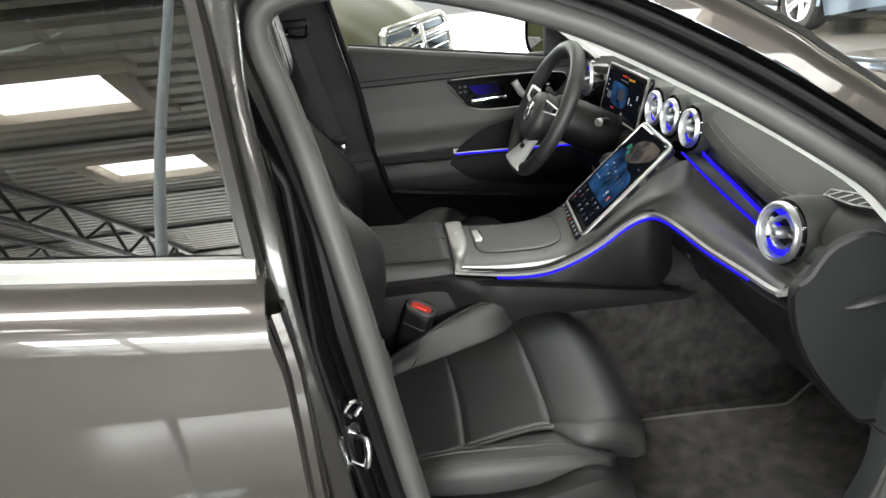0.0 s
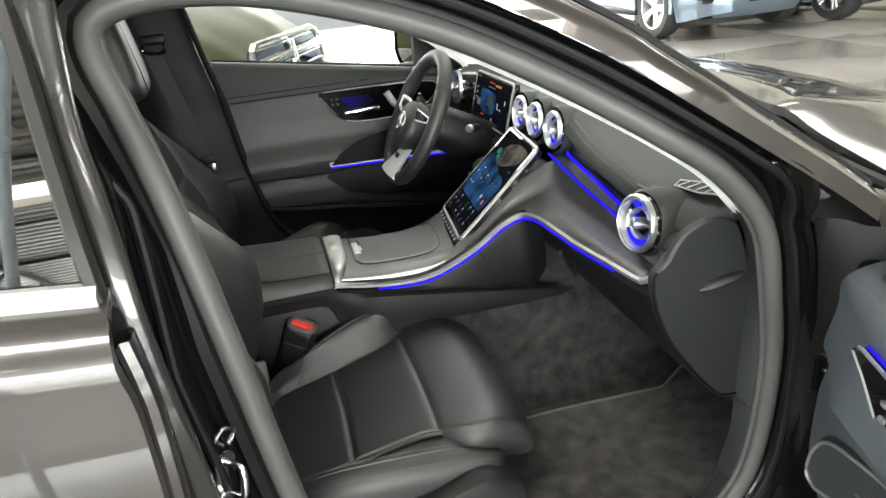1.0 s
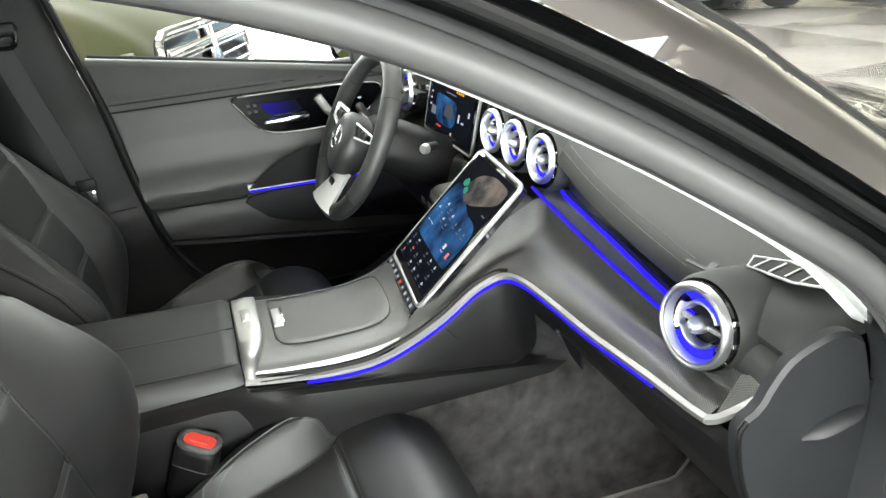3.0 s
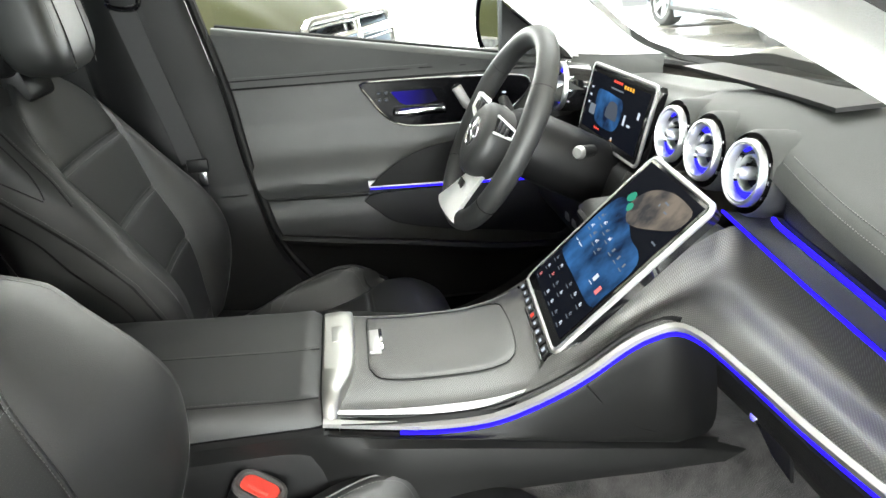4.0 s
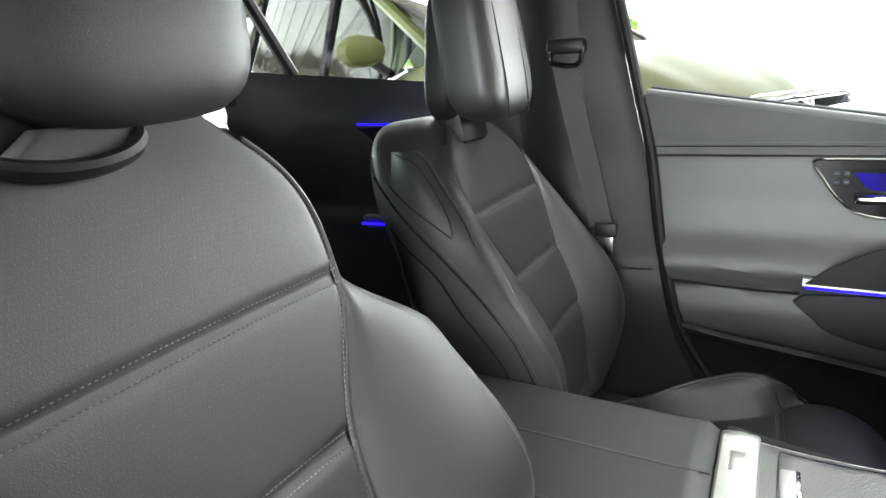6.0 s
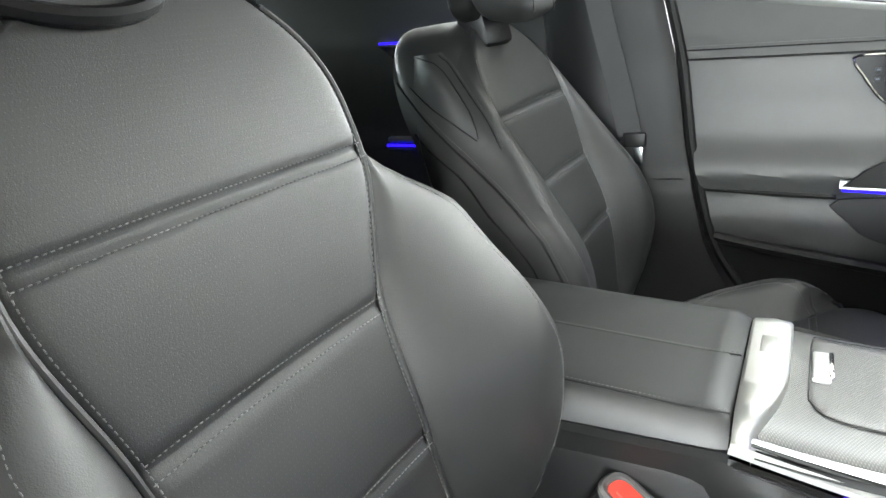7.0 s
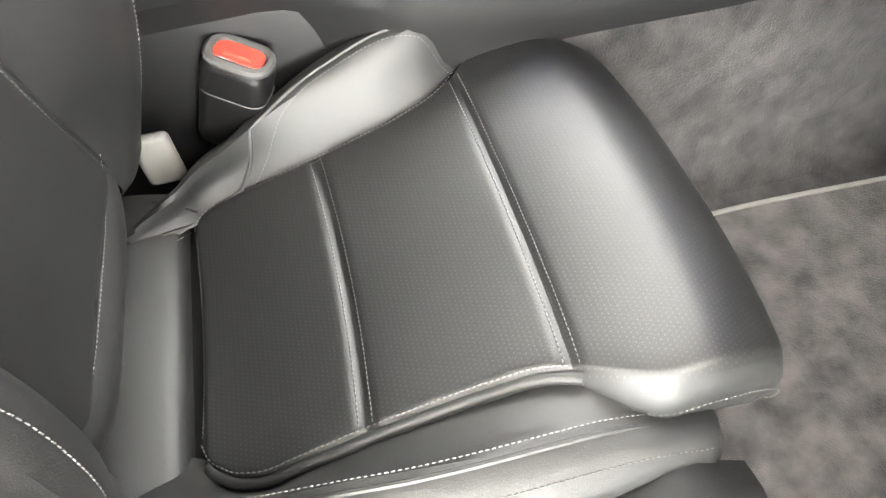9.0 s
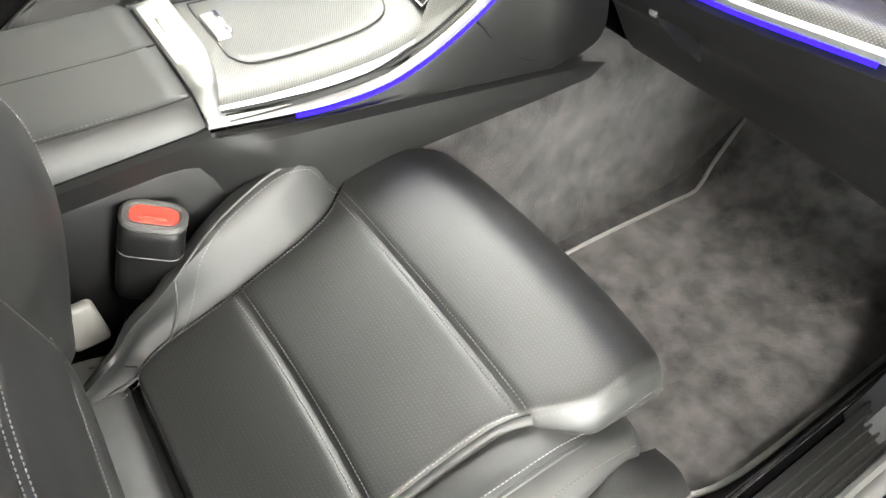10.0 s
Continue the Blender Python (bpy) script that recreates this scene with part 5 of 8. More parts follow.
def trim_sheet(sgn):
    p = []
    for k, (e, u) in enumerate(zip(ED, UP)):
        if k < 22:
            continue
        mid = 0.45 * e + 0.55 * u + V(0.022, 0, -0.012) * min(1, (k - 22) / 20)
        lo = 0.8 * e + 0.2 * u + V(0.004, 0, 0.004)
        row = cr([e + V(0.002, 0, 0.003), lo, mid, u], 14)
        p.append(row)
    p = np.array(p)
    p[:, :, 1] *= sgn
    return p if sgn > 0 else p[:, ::-1]


for sgn in (1, -1):
    if sgn > 0:
        part("fibre_trim", Geo().grid(trim_sheet(1)[:, ::-1]), M_TRIM, dash, "fine grey fibre trim panel")
    else:
        part("fibre_trim", Geo().grid(trim_sheet(-1)[:38, ::-1] * V(1, 0.80, 1) + V(0, 0, -0.012)), M_TRIM, dash, "fine grey fibre trim panel")
# centre slope behind the display
c = UP[22:50]
p = np.array([[(x, y, z - 0.018) for x, y0, z in c] for y in np.linspace(-0.1, 0.1, 9)])
for i, y in enumerate(np.linspace(-1, 1, 9)):
    p[i, :, 1] = y * -c[:, 1] if y else 0
part("centre_slope", Geo().grid(p), M_TRIM, dash)
prof = [(-0.005, -0.004), (-0.005, 0.003), (0.0, 0.0065), (0.005, 0.003), (0.0045, -0.003), (0.0, -0.006)]
for sgn in (1, -1):
    e = ED if sgn > 0 else ED[:58] * V(1, -0.80, 1) + V(0, 0, -0.012)
    part("edge_strip", Geo().sweep(e, prof), M_SATIN if sgn > 0 else M_TRIM, dash, "satin silver edge strip" if sgn > 0 else "")
    led = e[9:80 if sgn > 0 else 50] + V(-0.001, -sgn * 0.004, -0.0075)
    if sgn > 0:
        part("ambient_line", Geo().tube(led, 0.0024, 8), M_LED, dash, "blue ambient light line")
part("edge_strip", Geo().sweep(cr([(0.493, -0.645, 0.797), (0.500, -0.655, 0.804), (0.52, -0.668, 0.822), (0.555, -0.674, 0.836)], 20), prof), M_SATIN, dash, "satin silver edge strip")
part("trim_end", Geo().grid(np.array([cr([(0.498, -0.648, 0.800), (0.52, -0.665, 0.822), (0.555, -0.672, 0.836)], 8), cr([(0.536, -0.64, 0.838), (0.545, -0.655, 0.842), (0.56, -0.67, 0.845)], 8)])[:, ::-1]), M_TRIM, dash)
# fascia right of the outer vent
q = []
for y in np.linspace(-0.52, -0.695, 10):
    q.append(cr([(lip(y) + 0.02, y, zt(y) - 0.040), (0.545, y, 0.86), (0.54, y, 0.838), (0.55, y, 0.82)], 10))
part("outer_fascia", Geo().grid(np.array(q)), M_LEATHER_DASH, dash)
q = []
for y in np.linspace(0.10, 0.70, 16):
    q.append(cr([(lip(y) + 0.02, y, zt(y) - 0.042), (0.66, y, 0.85), (0.63, y, 0.818), (0.575, y, 0.80), (0.555, y, 0.72), (0.56, y, 0.62), (0.66, y, 0.52)], 24))
part("driver_fascia", Geo().grid(np.array(q)[:, ::-1]), M_SOFT, dash)

# glove box and lower panels
q = []
for y in np.linspace(-0.205, -0.69, 34):
    k = np.argmin(abs(ED[50:, 1] - y)) + 50
    ex, ez = ED[k][0], ED[k][2]
    s = max(0, (abs(y) - 0.62) / 0.07)
    q.append(cr([(ex + 0.012, y, ez - 0.006), (ex + 0.002, y, ez - 0.016), (ex + 0.012 + 0.01 * s, y, ez - 0.06), (0.545, y, 0.672), (0.580, y, 0.615), (0.605, y, 0.582), (0.625, y, 0.570), (0.70, y, 0.575), (0.95, y, 0.58)], 30))
glove = part("glove_box", Geo().grid(np.array(q)), M_SOFT, dash, "dark grey glove box front")
mg = basis((0.512, -0.315, 0.700), (0.03, -1, 0.0), (-0.94, 0, 0.34))
part("latch_plate", Geo().plate([(-0.022, 0.006), (0.0, 0.016), (0.05, 0.004), (0.064, -0.016), (0.03, -0.012)], 0.004, mg, 0.001), M_HARD, glove)
part("lock", Geo().lathe([(0.0, 0.008), (0.006, 0.008), (0.008, 0.004)], mg @ Matrix.Translation((-0.012, 0.008, 0)), 16), M_CHROME, glove)
part("knee_panel", Geo().grid(np.array([[(0.62, y, 0.575), (0.80, y, 0.56), (0.98, y, 0.50)] for y in np.linspace(-0.69, 0.69, 12)])), M_HARD, dash)

# end cap
cap = [(0.478, 0.832), (0.487, 0.772), (0.510, 0.715), (0.540, 0.668), (0.575, 0.622), (0.608, 0.586), (0.640, 0.580), (0.654, 0.592), (0.656, 0.700), (0.650, 0.803), (0.630, 0.870), (0.615, 0.897), (0.58, 0.910), (0.535, 0.897), (0.512, 0.872), (0.500, 0.850)]
mc = basis((0, -0.690, 0), (1, 0, 0), (0, -1, 0))
o = cr([(x, z) for x, z in cap], 70, True)
endcap = part("end_cap", Geo().plate(o, 0.014, mc @ Matrix.Identity(4), 0.004), M_SOFT_GREY, dash, "dark grey dashboard end cap")
joint = [(x, -0.7045, z) for x, z in o if z < 0.845 and x < 0.655]
k0 = int(np.argmax([np.hypot(a[0] - b[0], a[2] - b[2]) for a, b in zip(joint, joint[1:] + joint[:1])])) + 1
part("cap_joint", Geo().tube(np.array(joint[k0:] + joint[:k0]), 0.0026, 6, (0, 1, 0)), M_RUBBER_DARK, endcap)
part("grip_ridge", Geo().tube(cr([(0.56, -0.702, 0.793), (0.59, -0.708, 0.803), (0.635, -0.704, 0.808)], 12), 0.012, 10, scale=[0.35, 0.6, 0.9, 1, 1, 1, 1, 1, 1, 0.9, 0.7, 0.4], flat=0.6), M_SOFT_GREY, endcap)
# demister grille
mgx = basis((0.622, -0.603, zt(0.6) + 0.0015), (0.35, -1, 0), (-0.08, -0.03, 1))
part("grille_frame", Geo().plate([(-0.045, 0.010), (-0.01, 0.020), (0.045, 0.012), (0.050, -0.004), (0.01, -0.016), (-0.04, -0.012)], 0.005, mgx, 0.001), M_RUBBER_DARK, dash)
for k in range(5):
    part("grille_slat", Geo().tube(move([(-0.034 + 0.017 * k, -0.012, 0.006), (-0.028 + 0.017 * k, 0.014, 0.006)], mgx), 0.0011, 6, (0, 0, 1)), M_SATIN, dash)
part("grille_rim", Geo().tube(move([(x, y, 0.005) for x, y in ((-0.046, 0.010), (-0.01, 0.021), (0.045, 0.013), (0.051, -0.004), (0.01, -0.017), (-0.041, -0.013))], mgx), 0.0015, 6, (0, 0, 1), closed=True), M_SATIN, dash)
sr = np.array([[(0.775 - 0.25 * yy * yy, yy, 0.9785 - 0.02 * yy * yy), (0.740 - 0.25 * yy * yy, yy, 0.9775), (0.700 - 0.25 * yy * yy, yy, 0.9765)] for yy in np.linspace(0.27, -0.10, 16)])
part("top_speaker", Geo().sheet(sr, 0.006), M_HARD, dash, "dark speaker panel in the dashboard top")
part("sensor_cap", Geo().plate(rrect(0.040, 0.018, 0.004), 0.003, basis((0.573, -0.525, zt(0.525) - 0.0125), (0.1, -1, 0), (-0.32, 0, 1)), 0.001), M_SOFT_GREY, dash)


def vent(c, R, n=(-1, 0, 0.14)):
    m = basis(c, (0, -1, 0), n)
    v = part("air_vent", Geo().lathe([(R * 0.88, -0.055), (R * 1.05, -0.055), (R * 1.075, -0.012), (R * 1.07, -0.004), (R * 1.0, -0.001)], m, 48), M_GLOSS, dash, "round air vent with chrome ring and blue light")
    part("chrome_ring", Geo().lathe([(R * 1.055, -0.006), (R * 1.05, 0.002), (R * 1.01, 0.006), (R * 0.95, 0.007), (R * 0.93, 0.005), (R * 0.92, 0.002), (R * 0.91, 0.005), (R * 0.87, 0.005), (R * 0.83, 0.0), (R * 0.81, -0.010)], m, 48), M_VENT, v)
    part("bowl", Geo().lathe([(R * 0.82, -0.006), (R * 0.78, -0.014), (R * 0.60, -0.020), (0.0, -0.024)], m, 40), M_HARD, v)
    for a0 in (32, 212):
        part("light_arc", Geo().lathe([(R * 0.80, -0.006), (R * 0.72, -0.010), (R * 0.64, -0.011), (R * 0.60, -0.016)], m, 26, (a0 + 4, a0 + 104)), M_LED_VENT, v)
        part("arc_rib", Geo().lathe([(R * 0.60, -0.014), (R * 0.58, -0.005), (R * 0.52, -0.004), (R * 0.48, -0.008), (R * 0.47, -0.016)], m, 24, (a0 - 6, a0 + 122)), M_VENT, v)
    for s in (1, -1):
        part("louvre_rim", Geo().lathe([(R * 0.78, -0.010), (R * 0.72, -0.004), (R * 0.66, -0.008), (R * 0.62, -0.016)], m, 14, (-30, 30) if s > 0 else (150, 210)), M_VENT, v)
    part("vane", Geo().box((0, 0, -0.012), (R * 1.30, R * 0.13, 0.006), 0.002, m), M_SATIN, v)
    part("hub", Geo().lathe([(0.0, 0.010), (R * 0.12, 0.008), (R * 0.20, 0.001), (R * 0.22, -0.008), (R * 0.18, -0.02)], m, 24), M_VENT, v)
    for k in range(3):
        part("tab", Geo().box((R * 1.06 * math.cos(0.5 - 0.5 * k), R * 1.06 * math.sin(0.5 - 0.5 * k), -0.008), (0.006, 0.005, 0.008), 0.001, m), M_CHROME, v)


for y in (0.098, 0.002, -0.104):
    x = 0.586
    z = 0.914 - 0.001 * (y < 0)
    vent((x, y, z), 0.0400)
    m = basis((x, y, z), (0, -1, 0), (-1, 0, 0.14))
    part("vent_hood", Geo().lathe([(0.050, -0.004), (0.054, -0.012), (0.0555, -0.05), (0.054, -0.16)], m, 40), M_LEATHER_DASH, dash)
vent((0.520, -0.582, 0.869), 0.0465, (-1, -0.10, 0.14))
part("vent_hood", Geo().lathe([(0.052, -0.010), (0.056, -0.018), (0.0575, -0.05), (0.057, -0.10)], basis((0.520, -0.582, 0.869), (0, -1, 0), (-1, -0.10, 0.14)), 40), M_LEATHER_DASH, dash)
vent((0.575, 0.615, 0.900), 0.0495)

# ---- screens ----


def icon(g, m, x, y, w, h, z=0.0004):
    g.add(move([(x - w / 2, y - h / 2, z), (x + w / 2, y - h / 2, z), (x + w / 2, y + h / 2, z), (x - w / 2, y + h / 2, z)], m), [(0, 1, 2, 3)])


M_GLASS_BLACK = mat("display_glass", (0.004, 0.004, 0.005), 0.05, coat=0.5, coat_rough=0.02)
M_UI_BLUE = glow("display_blue", (0.03, 0.10, 0.28), 0.8)
nt = M_UI_BLUE.node_tree
nz, rp_, tx = nt.nodes.new("ShaderNodeTexNoise"), nt.nodes.new("ShaderNodeValToRGB"), nt.nodes.new("ShaderNodeTexCoord")
nz.inputs["Scale"].default_value, nz.inputs["Detail"].default_value = 16, 4
rp_.color_ramp.elements[0].position, rp_.color_ramp.elements[0].color = 0.36, (0.002, 0.006, 0.020, 1)
rp_.color_ramp.elements[1].position, rp_.color_ramp.elements[1].color = 0.68, (0.025, 0.10, 0.26, 1)
nt.links.new(tx.outputs["Object"], nz.inputs["Vector"])
nt.links.new(nz.outputs["Fac"], rp_.inputs[0])
nt.links.new(rp_.outputs[0], nt.nodes["Principled BSDF"].inputs["Emission Color"])
M_UI_DARK = glow("display_night", (0.0012, 0.0017, 0.004), 1.0)
M_UI_WHITE = glow("display_white", (0.36, 0.40, 0.46), 1.0)
M_UI_RED = glow("display_red", (0.6, 0.06, 0.04), 1.0)
M_UI_AMBER = glow("display_amber", (0.6, 0.28, 0.03), 1.0)
M_UI_GREEN = glow("display_green", (0.02, 0.17, 0.11), 1.0)
# brownish reflection on the screen glass, put in as a glowing patch
M_UI_REFLECTION = glow("display_sand_reflection", (0.20, 0.155, 0.11), 0.8)
nt = M_UI_REFLECTION.node_tree
nz, rp_, tx = nt.nodes.new("ShaderNodeTexNoise"), nt.nodes.new("ShaderNodeValToRGB"), nt.nodes.new("ShaderNodeTexCoord")
nz.inputs["Scale"].default_value, nz.inputs["Detail"].default_value = 22, 5
rp_.color_ramp.elements[0].position, rp_.color_ramp.elements[0].color = 0.35, (0.03, 0.03, 0.032, 1)
rp_.color_ramp.elements[1].position, rp_.color_ramp.elements[1].color = 0.62, (0.15, 0.125, 0.10, 1)
nt.links.new(tx.outputs["Object"], nz.inputs["Vector"])
nt.links.new(nz.outputs["Fac"], rp_.inputs[0])
nt.links.new(rp_.outputs[0], nt.nodes["Principled BSDF"].inputs["Emission Color"])
M_UI_CAR = glow("display_dim_grey", (0.035, 0.042, 0.055), 1.0)
M_UI_SIGN = glow("display_coral", (0.42, 0.12, 0.12), 1.0)
M_UI_GREY = glow("display_grey", (0.09, 0.105, 0.125), 1.0)


def ui(mat_, m, parent, items, name="icon"):
    for x, y, w, h in items:
        g = Geo()
        icon(g, m, x, y, w, h)
        part(name, g, mat_, parent)


ctr, up_, right_ = V(0.449, -0.016, 0.793), V(0.190, 0.0, 0.184), V(-0.0265, -0.2385, 0)
nrm_ = np.cross(right_, up_)
ms = basis(ctr, right_, nrm_)
SW, SH = 0.226, 0.268
cs = thing("centre_display", (0.40, 0, 0.70), "tilted portrait touch screen in a silver frame", "display")
part("housing", Geo().plate(rrect(SW, SH, 0.012), 0.016, ms @ Matrix.Translation((0, 0, -0.018)), 0.004), M_GLOSS, cs)
part("frame", Geo().tube(move([(x, y, -0.003) for x, y in rrect(SW, SH, 0.013, 6)], ms), 0.0042, 8, (0.3, 0.2, 1), closed=True), M_SATIN, cs, "satin silver frame")
scr = part("screen", Geo().plate(rrect(SW - 0.008, SH - 0.008, 0.010), 0.002, ms @ Matrix.Translation((0, 0, -0.0015)), 0.0005), M_GLASS_BLACK, cs, "glossy lit touch screen")
mi = ms @ Matrix.Translation((0, 0, 0.0007))
ui(M_UI_DARK, mi, scr, [(0, 0.004, SW - 0.022, SH - 0.026)], "picture")
mi = ms @ Matrix.Translation((0, 0, 0.0016))
g = Geo()
pts = cr([(-0.094, 0.046), (-0.06, 0.064), (-0.02, 0.050), (0.03, 0.034), (0.075, 0.030), (0.098, 0.012), (0.098, -0.04), (0.092, -0.060), (0.0, -0.062), (-0.088, -0.060), (-0.098, -0.04)], 60, True)
g.add(move([(x, y, 0) for x, y in pts], mi), [tuple(reversed(range(60)))])
part("picture", g, M_UI_BLUE, scr)
g = Geo()
o = cr([(-0.048, 0.066), (-0.03, 0.096), (0.02, 0.113), (0.08, 0.114), (0.098, 0.106), (0.094, 0.082), (0.05, 0.060), (0.012, 0.046), (-0.020, 0.044)], 40, True)
g.add(move([(x, y, 0.0003) for x, y in o], mi), [tuple(reversed(range(len(o))))])
part("picture", g, M_UI_REFLECTION, scr)
for o in (cr([(-0.070, 0.070), (-0.062, 0.079), (-0.052, 0.078), (-0.046, 0.070), (-0.055, 0.063), (-0.066, 0.064)], 24, True), cr([(-0.050, 0.060), (-0.040, 0.066), (-0.030, 0.060), (-0.038, 0.052)], 20, True)):
    g = Geo()
    g.add(move([(x, y, 0.0005) for x, y in o], mi), [tuple(reversed(range(len(o))))])
    part("picture", g, M_UI_GREEN, scr)
# rows of small lit signs with a bar of writing under each
for i in range(4):
    for j in range(2):
        x, y = -0.082 + 0.024 * i, 0.022 - 0.021 * j - 0.004 * i
        ui(M_UI_WHITE if (i + j) % 2 else M_UI_GREY, mi, scr, [(x, y, 0.0042, 0.0042), (x + 0.0045, y + 0.001, 0.002, 0.006)])
        ui(M_UI_GREY, mi, scr, [(x, y - 0.0072, 0.013, 0.0014)])
for i in range(3):
    ui(M_UI_GREY, mi, scr, [(0.024 + 0.025 * i, 0.006, 0.005, 0.006), (0.024 + 0.025 * i, -0.002, 0.012, 0.0014)])
ui(M_UI_WHITE, mi, scr, [(-0.082, -0.030, 0.010, 0.0016), (-0.062, -0.030, 0.018, 0.0016), (0.046, -0.034, 0.010, 0.010), (0.046, -0.044, 0.014, 0.0014)])
ui(M_UI_SIGN, mi, scr, [(0.076, -0.040, 0.010, 0.012)])
for i in range(6):
    for j in range(3):
        x, y = -0.084 + 0.031 * i, -0.070 - 0.018 * j
        if (i * 2 + j) % 5 == 4:
            continue
        ui(M_UI_SIGN if (i, j) in ((0, 2), (1, 1)) else (M_UI_WHITE if (i + j) % 3 else M_UI_GREY), mi, scr, [(x, y, 0.0036, 0.0050), (x + 0.004, y - 0.0008, 0.0022, 0.0034)])
        ui(M_UI_GREY, mi, scr, [(x, y - 0.0068, 0.012, 0.0013)])
ui(M_UI_GREY, mi, scr, [(0.03, 0.098, 0.014, 0.0026), (0.045, 0.088, 0.010, 0.0026), (0.018, 0.090, 0.004, 0.004), (0.083, 0.052, 0.014, 0.0026)])
# button strip under the screen
mbn = ms @ Matrix.Translation((0, -SH / 2 - 0.010, -0.002))
strip = part("button_strip", Geo().plate(rrect(SW - 0.006, 0.017, 0.004), 0.006, mbn @ Matrix.Translation((0, 0, -0.006)), 0.001), M_GLOSS, cs)
for k in range(9):
    part("button", Geo().box((-0.094 + 0.0235 * k, 0, 0.001), (0.020, 0.012, 0.004), 0.0015, mbn), M_HARD, strip)
    ui(M_UI_RED if k == 4 else M_UI_WHITE, mbn @ Matrix.Translation((0, 0, 0.0033)), strip, [(-0.094 + 0.0235 * k, 0, 0.007 if k != 4 else 0.008, 0.004 if k % 2 else 0.006)])
part("strip_edge", Geo().tube(move([(x, -0.0092, 0.001) for x in np.linspace(-0.11, 0.11, 12)], mbn), 0.0022, 6, (0, 1, 1)), M_CHROME, strip)

cl = thing("driver_display", (0.60, 0.37, 0.83), "wide driver display in a thin silver frame", "display")
mcl = basis((0.604, 0.374, 0.892), (0.0, -1, 0.0), (-0.97, 0, 0.24))
CW, CH = 0.300, 0.138
part("housing", Geo().plate([(-CW / 2, CH / 2 - 0.004), (-CW / 2 + 0.008, CH / 2), (CW / 2 - 0.008, CH / 2), (CW / 2, CH / 2 - 0.008), (CW / 2 - 0.004, -CH / 2), (-CW / 2 + 0.02, -CH / 2), (-CW / 2, -CH / 2 + 0.02)], 0.02, mcl @ Matrix.Translation((0, 0, -0.020)), 0.003), M_GLOSS, cl)
part("frame", Geo().tube(move([(x, y, -0.002) for x, y in rrect(CW, CH, 0.012, 5)], mcl), 0.0035, 8, (0.3, 0.2, 1), closed=True), M_SATIN, cl)
sc2 = part("screen", Geo().plate(rrect(CW - 0.008, CH - 0.008, 0.008), 0.002, mcl @ Matrix.Translation((0, 0, -0.001)), 0.0005), M_GLASS_BLACK, cl, "glossy lit instrument screen")
mi = mcl @ Matrix.Translation((0, 0, 0.0015))
ui(M_UI_DARK, mi, sc2, [(0, 0, CW - 0.03, CH - 0.03)], "picture")
mi = mcl @ Matrix.Translation((0, 0, 0.0024))
g = Geo()
o = cr([(-0.088, 0.022), (-0.05, 0.028), (0.0, 0.026), (0.036, 0.022), (0.044, 0.0), (0.040, -0.022), (0.02, -0.036), (-0.04, -0.038), (-0.076, -0.026)], 50, True)
g.add(move([(x, y, 0) for x, y in o], mi), [tuple(reversed(range(len(o))))])
part("picture", g, M_UI_BLUE, sc2)
ui(M_UI_RED, mi, sc2, [(-0.02 + 0.011 * i, 0.051, 0.008, 0.0045) for i in range(4)] + [(-0.06 + 0.01 * i, -0.045, 0.006, 0.004) for i in range(3)])
ui(M_UI_AMBER, mi, sc2, [(0.032 + 0.012 * i, 0.048, 0.008, 0.006) for i in range(4)] + [(0.03, -0.05, 0.008, 0.004)])
ui(M_UI_WHITE, mi, sc2, [(0.062, -0.006, 0.008, 0.018), (0.085, -0.012, 0.014, 0.004), (0.03, -0.048, 0.006, 0.006), (-0.12, 0.01, 0.01, 0.004), (-0.12, -0.005, 0.01, 0.004), (-0.12, 0.025, 0.01, 0.004), (0.115, 0.012, 0.008, 0.012)])
g = Geo()
o = cr([(-0.028, -0.014), (-0.026, 0.002), (-0.014, 0.014), (0.014, 0.014), (0.026, 0.002), (0.028, -0.014), (0.018, -0.017), (-0.018, -0.017)], 30, True)
g.add(move([(x, y, 0.0006) for x, y in o], mi), [tuple(reversed(range(len(o))))])
part("picture", g, M_UI_CAR, sc2)
ui(M_UI_GREY, mi, sc2, [ (0.0, 0.038, 0.06, 0.003), (-0.095, -0.015, 0.03, 0.02)])
part("foot", Geo().box((0.0, -0.05, -0.035), (CW * 0.7, 0.05, 0.05), 0.012, mcl), M_HARD, cl)

# ---- steering wheel ----
tilt = radians(28)
mw = basis((0.375, 0.360, 0.880), (0, -1, 0), (-math.cos(tilt), 0, math.sin(tilt)))
sw = thing("steering_wheel", (0.375, 0.360, 0.880), "black leather steering wheel with silver spokes", "steering wheel")
R = 0.178
ang = np.linspace(0, 2 * np.pi, 96, endpoint=False)
ring = np.stack([R * np.cos(ang), R * np.sin(ang) - 0.004 * np.clip(-np.sin(ang) - 0.85, 0, 1) * -6, 0 * ang], 1)
fat = 1 + 0.10 * np.exp(-((np.abs(((ang + np.pi / 2) % (2 * np.pi)) - np.pi) - np.pi * 0.36) / 0.25) ** 2)
rim = part("rim", Geo().tube(move(ring, mw), 0.0195, 14, tuple(np.array(mw)[:3, 2]), closed=True, scale=fat), M_LEATHER, sw, "black leather rim")
for a in (35, 145, 215, 325):
    a = radians(a)
    c = np.array([R * math.cos(a), R * math.sin(a), 0])
    e1, e2 = np.array([math.cos(a), math.sin(a), 0]), np.array([0, 0, 1])
    loop = [c + 0.0200 * (e1 * math.cos(b) + e2 * math.sin(b)) for b in np.linspace(0, 2 * np.pi, 20, endpoint=False)]
    part("seam", Geo().tube(move(loop, mw), 0.0009, 5, tuple(np.array(mw)[:3, 0]), closed=True), M_RUBBER_DARK, rim)
hub = []
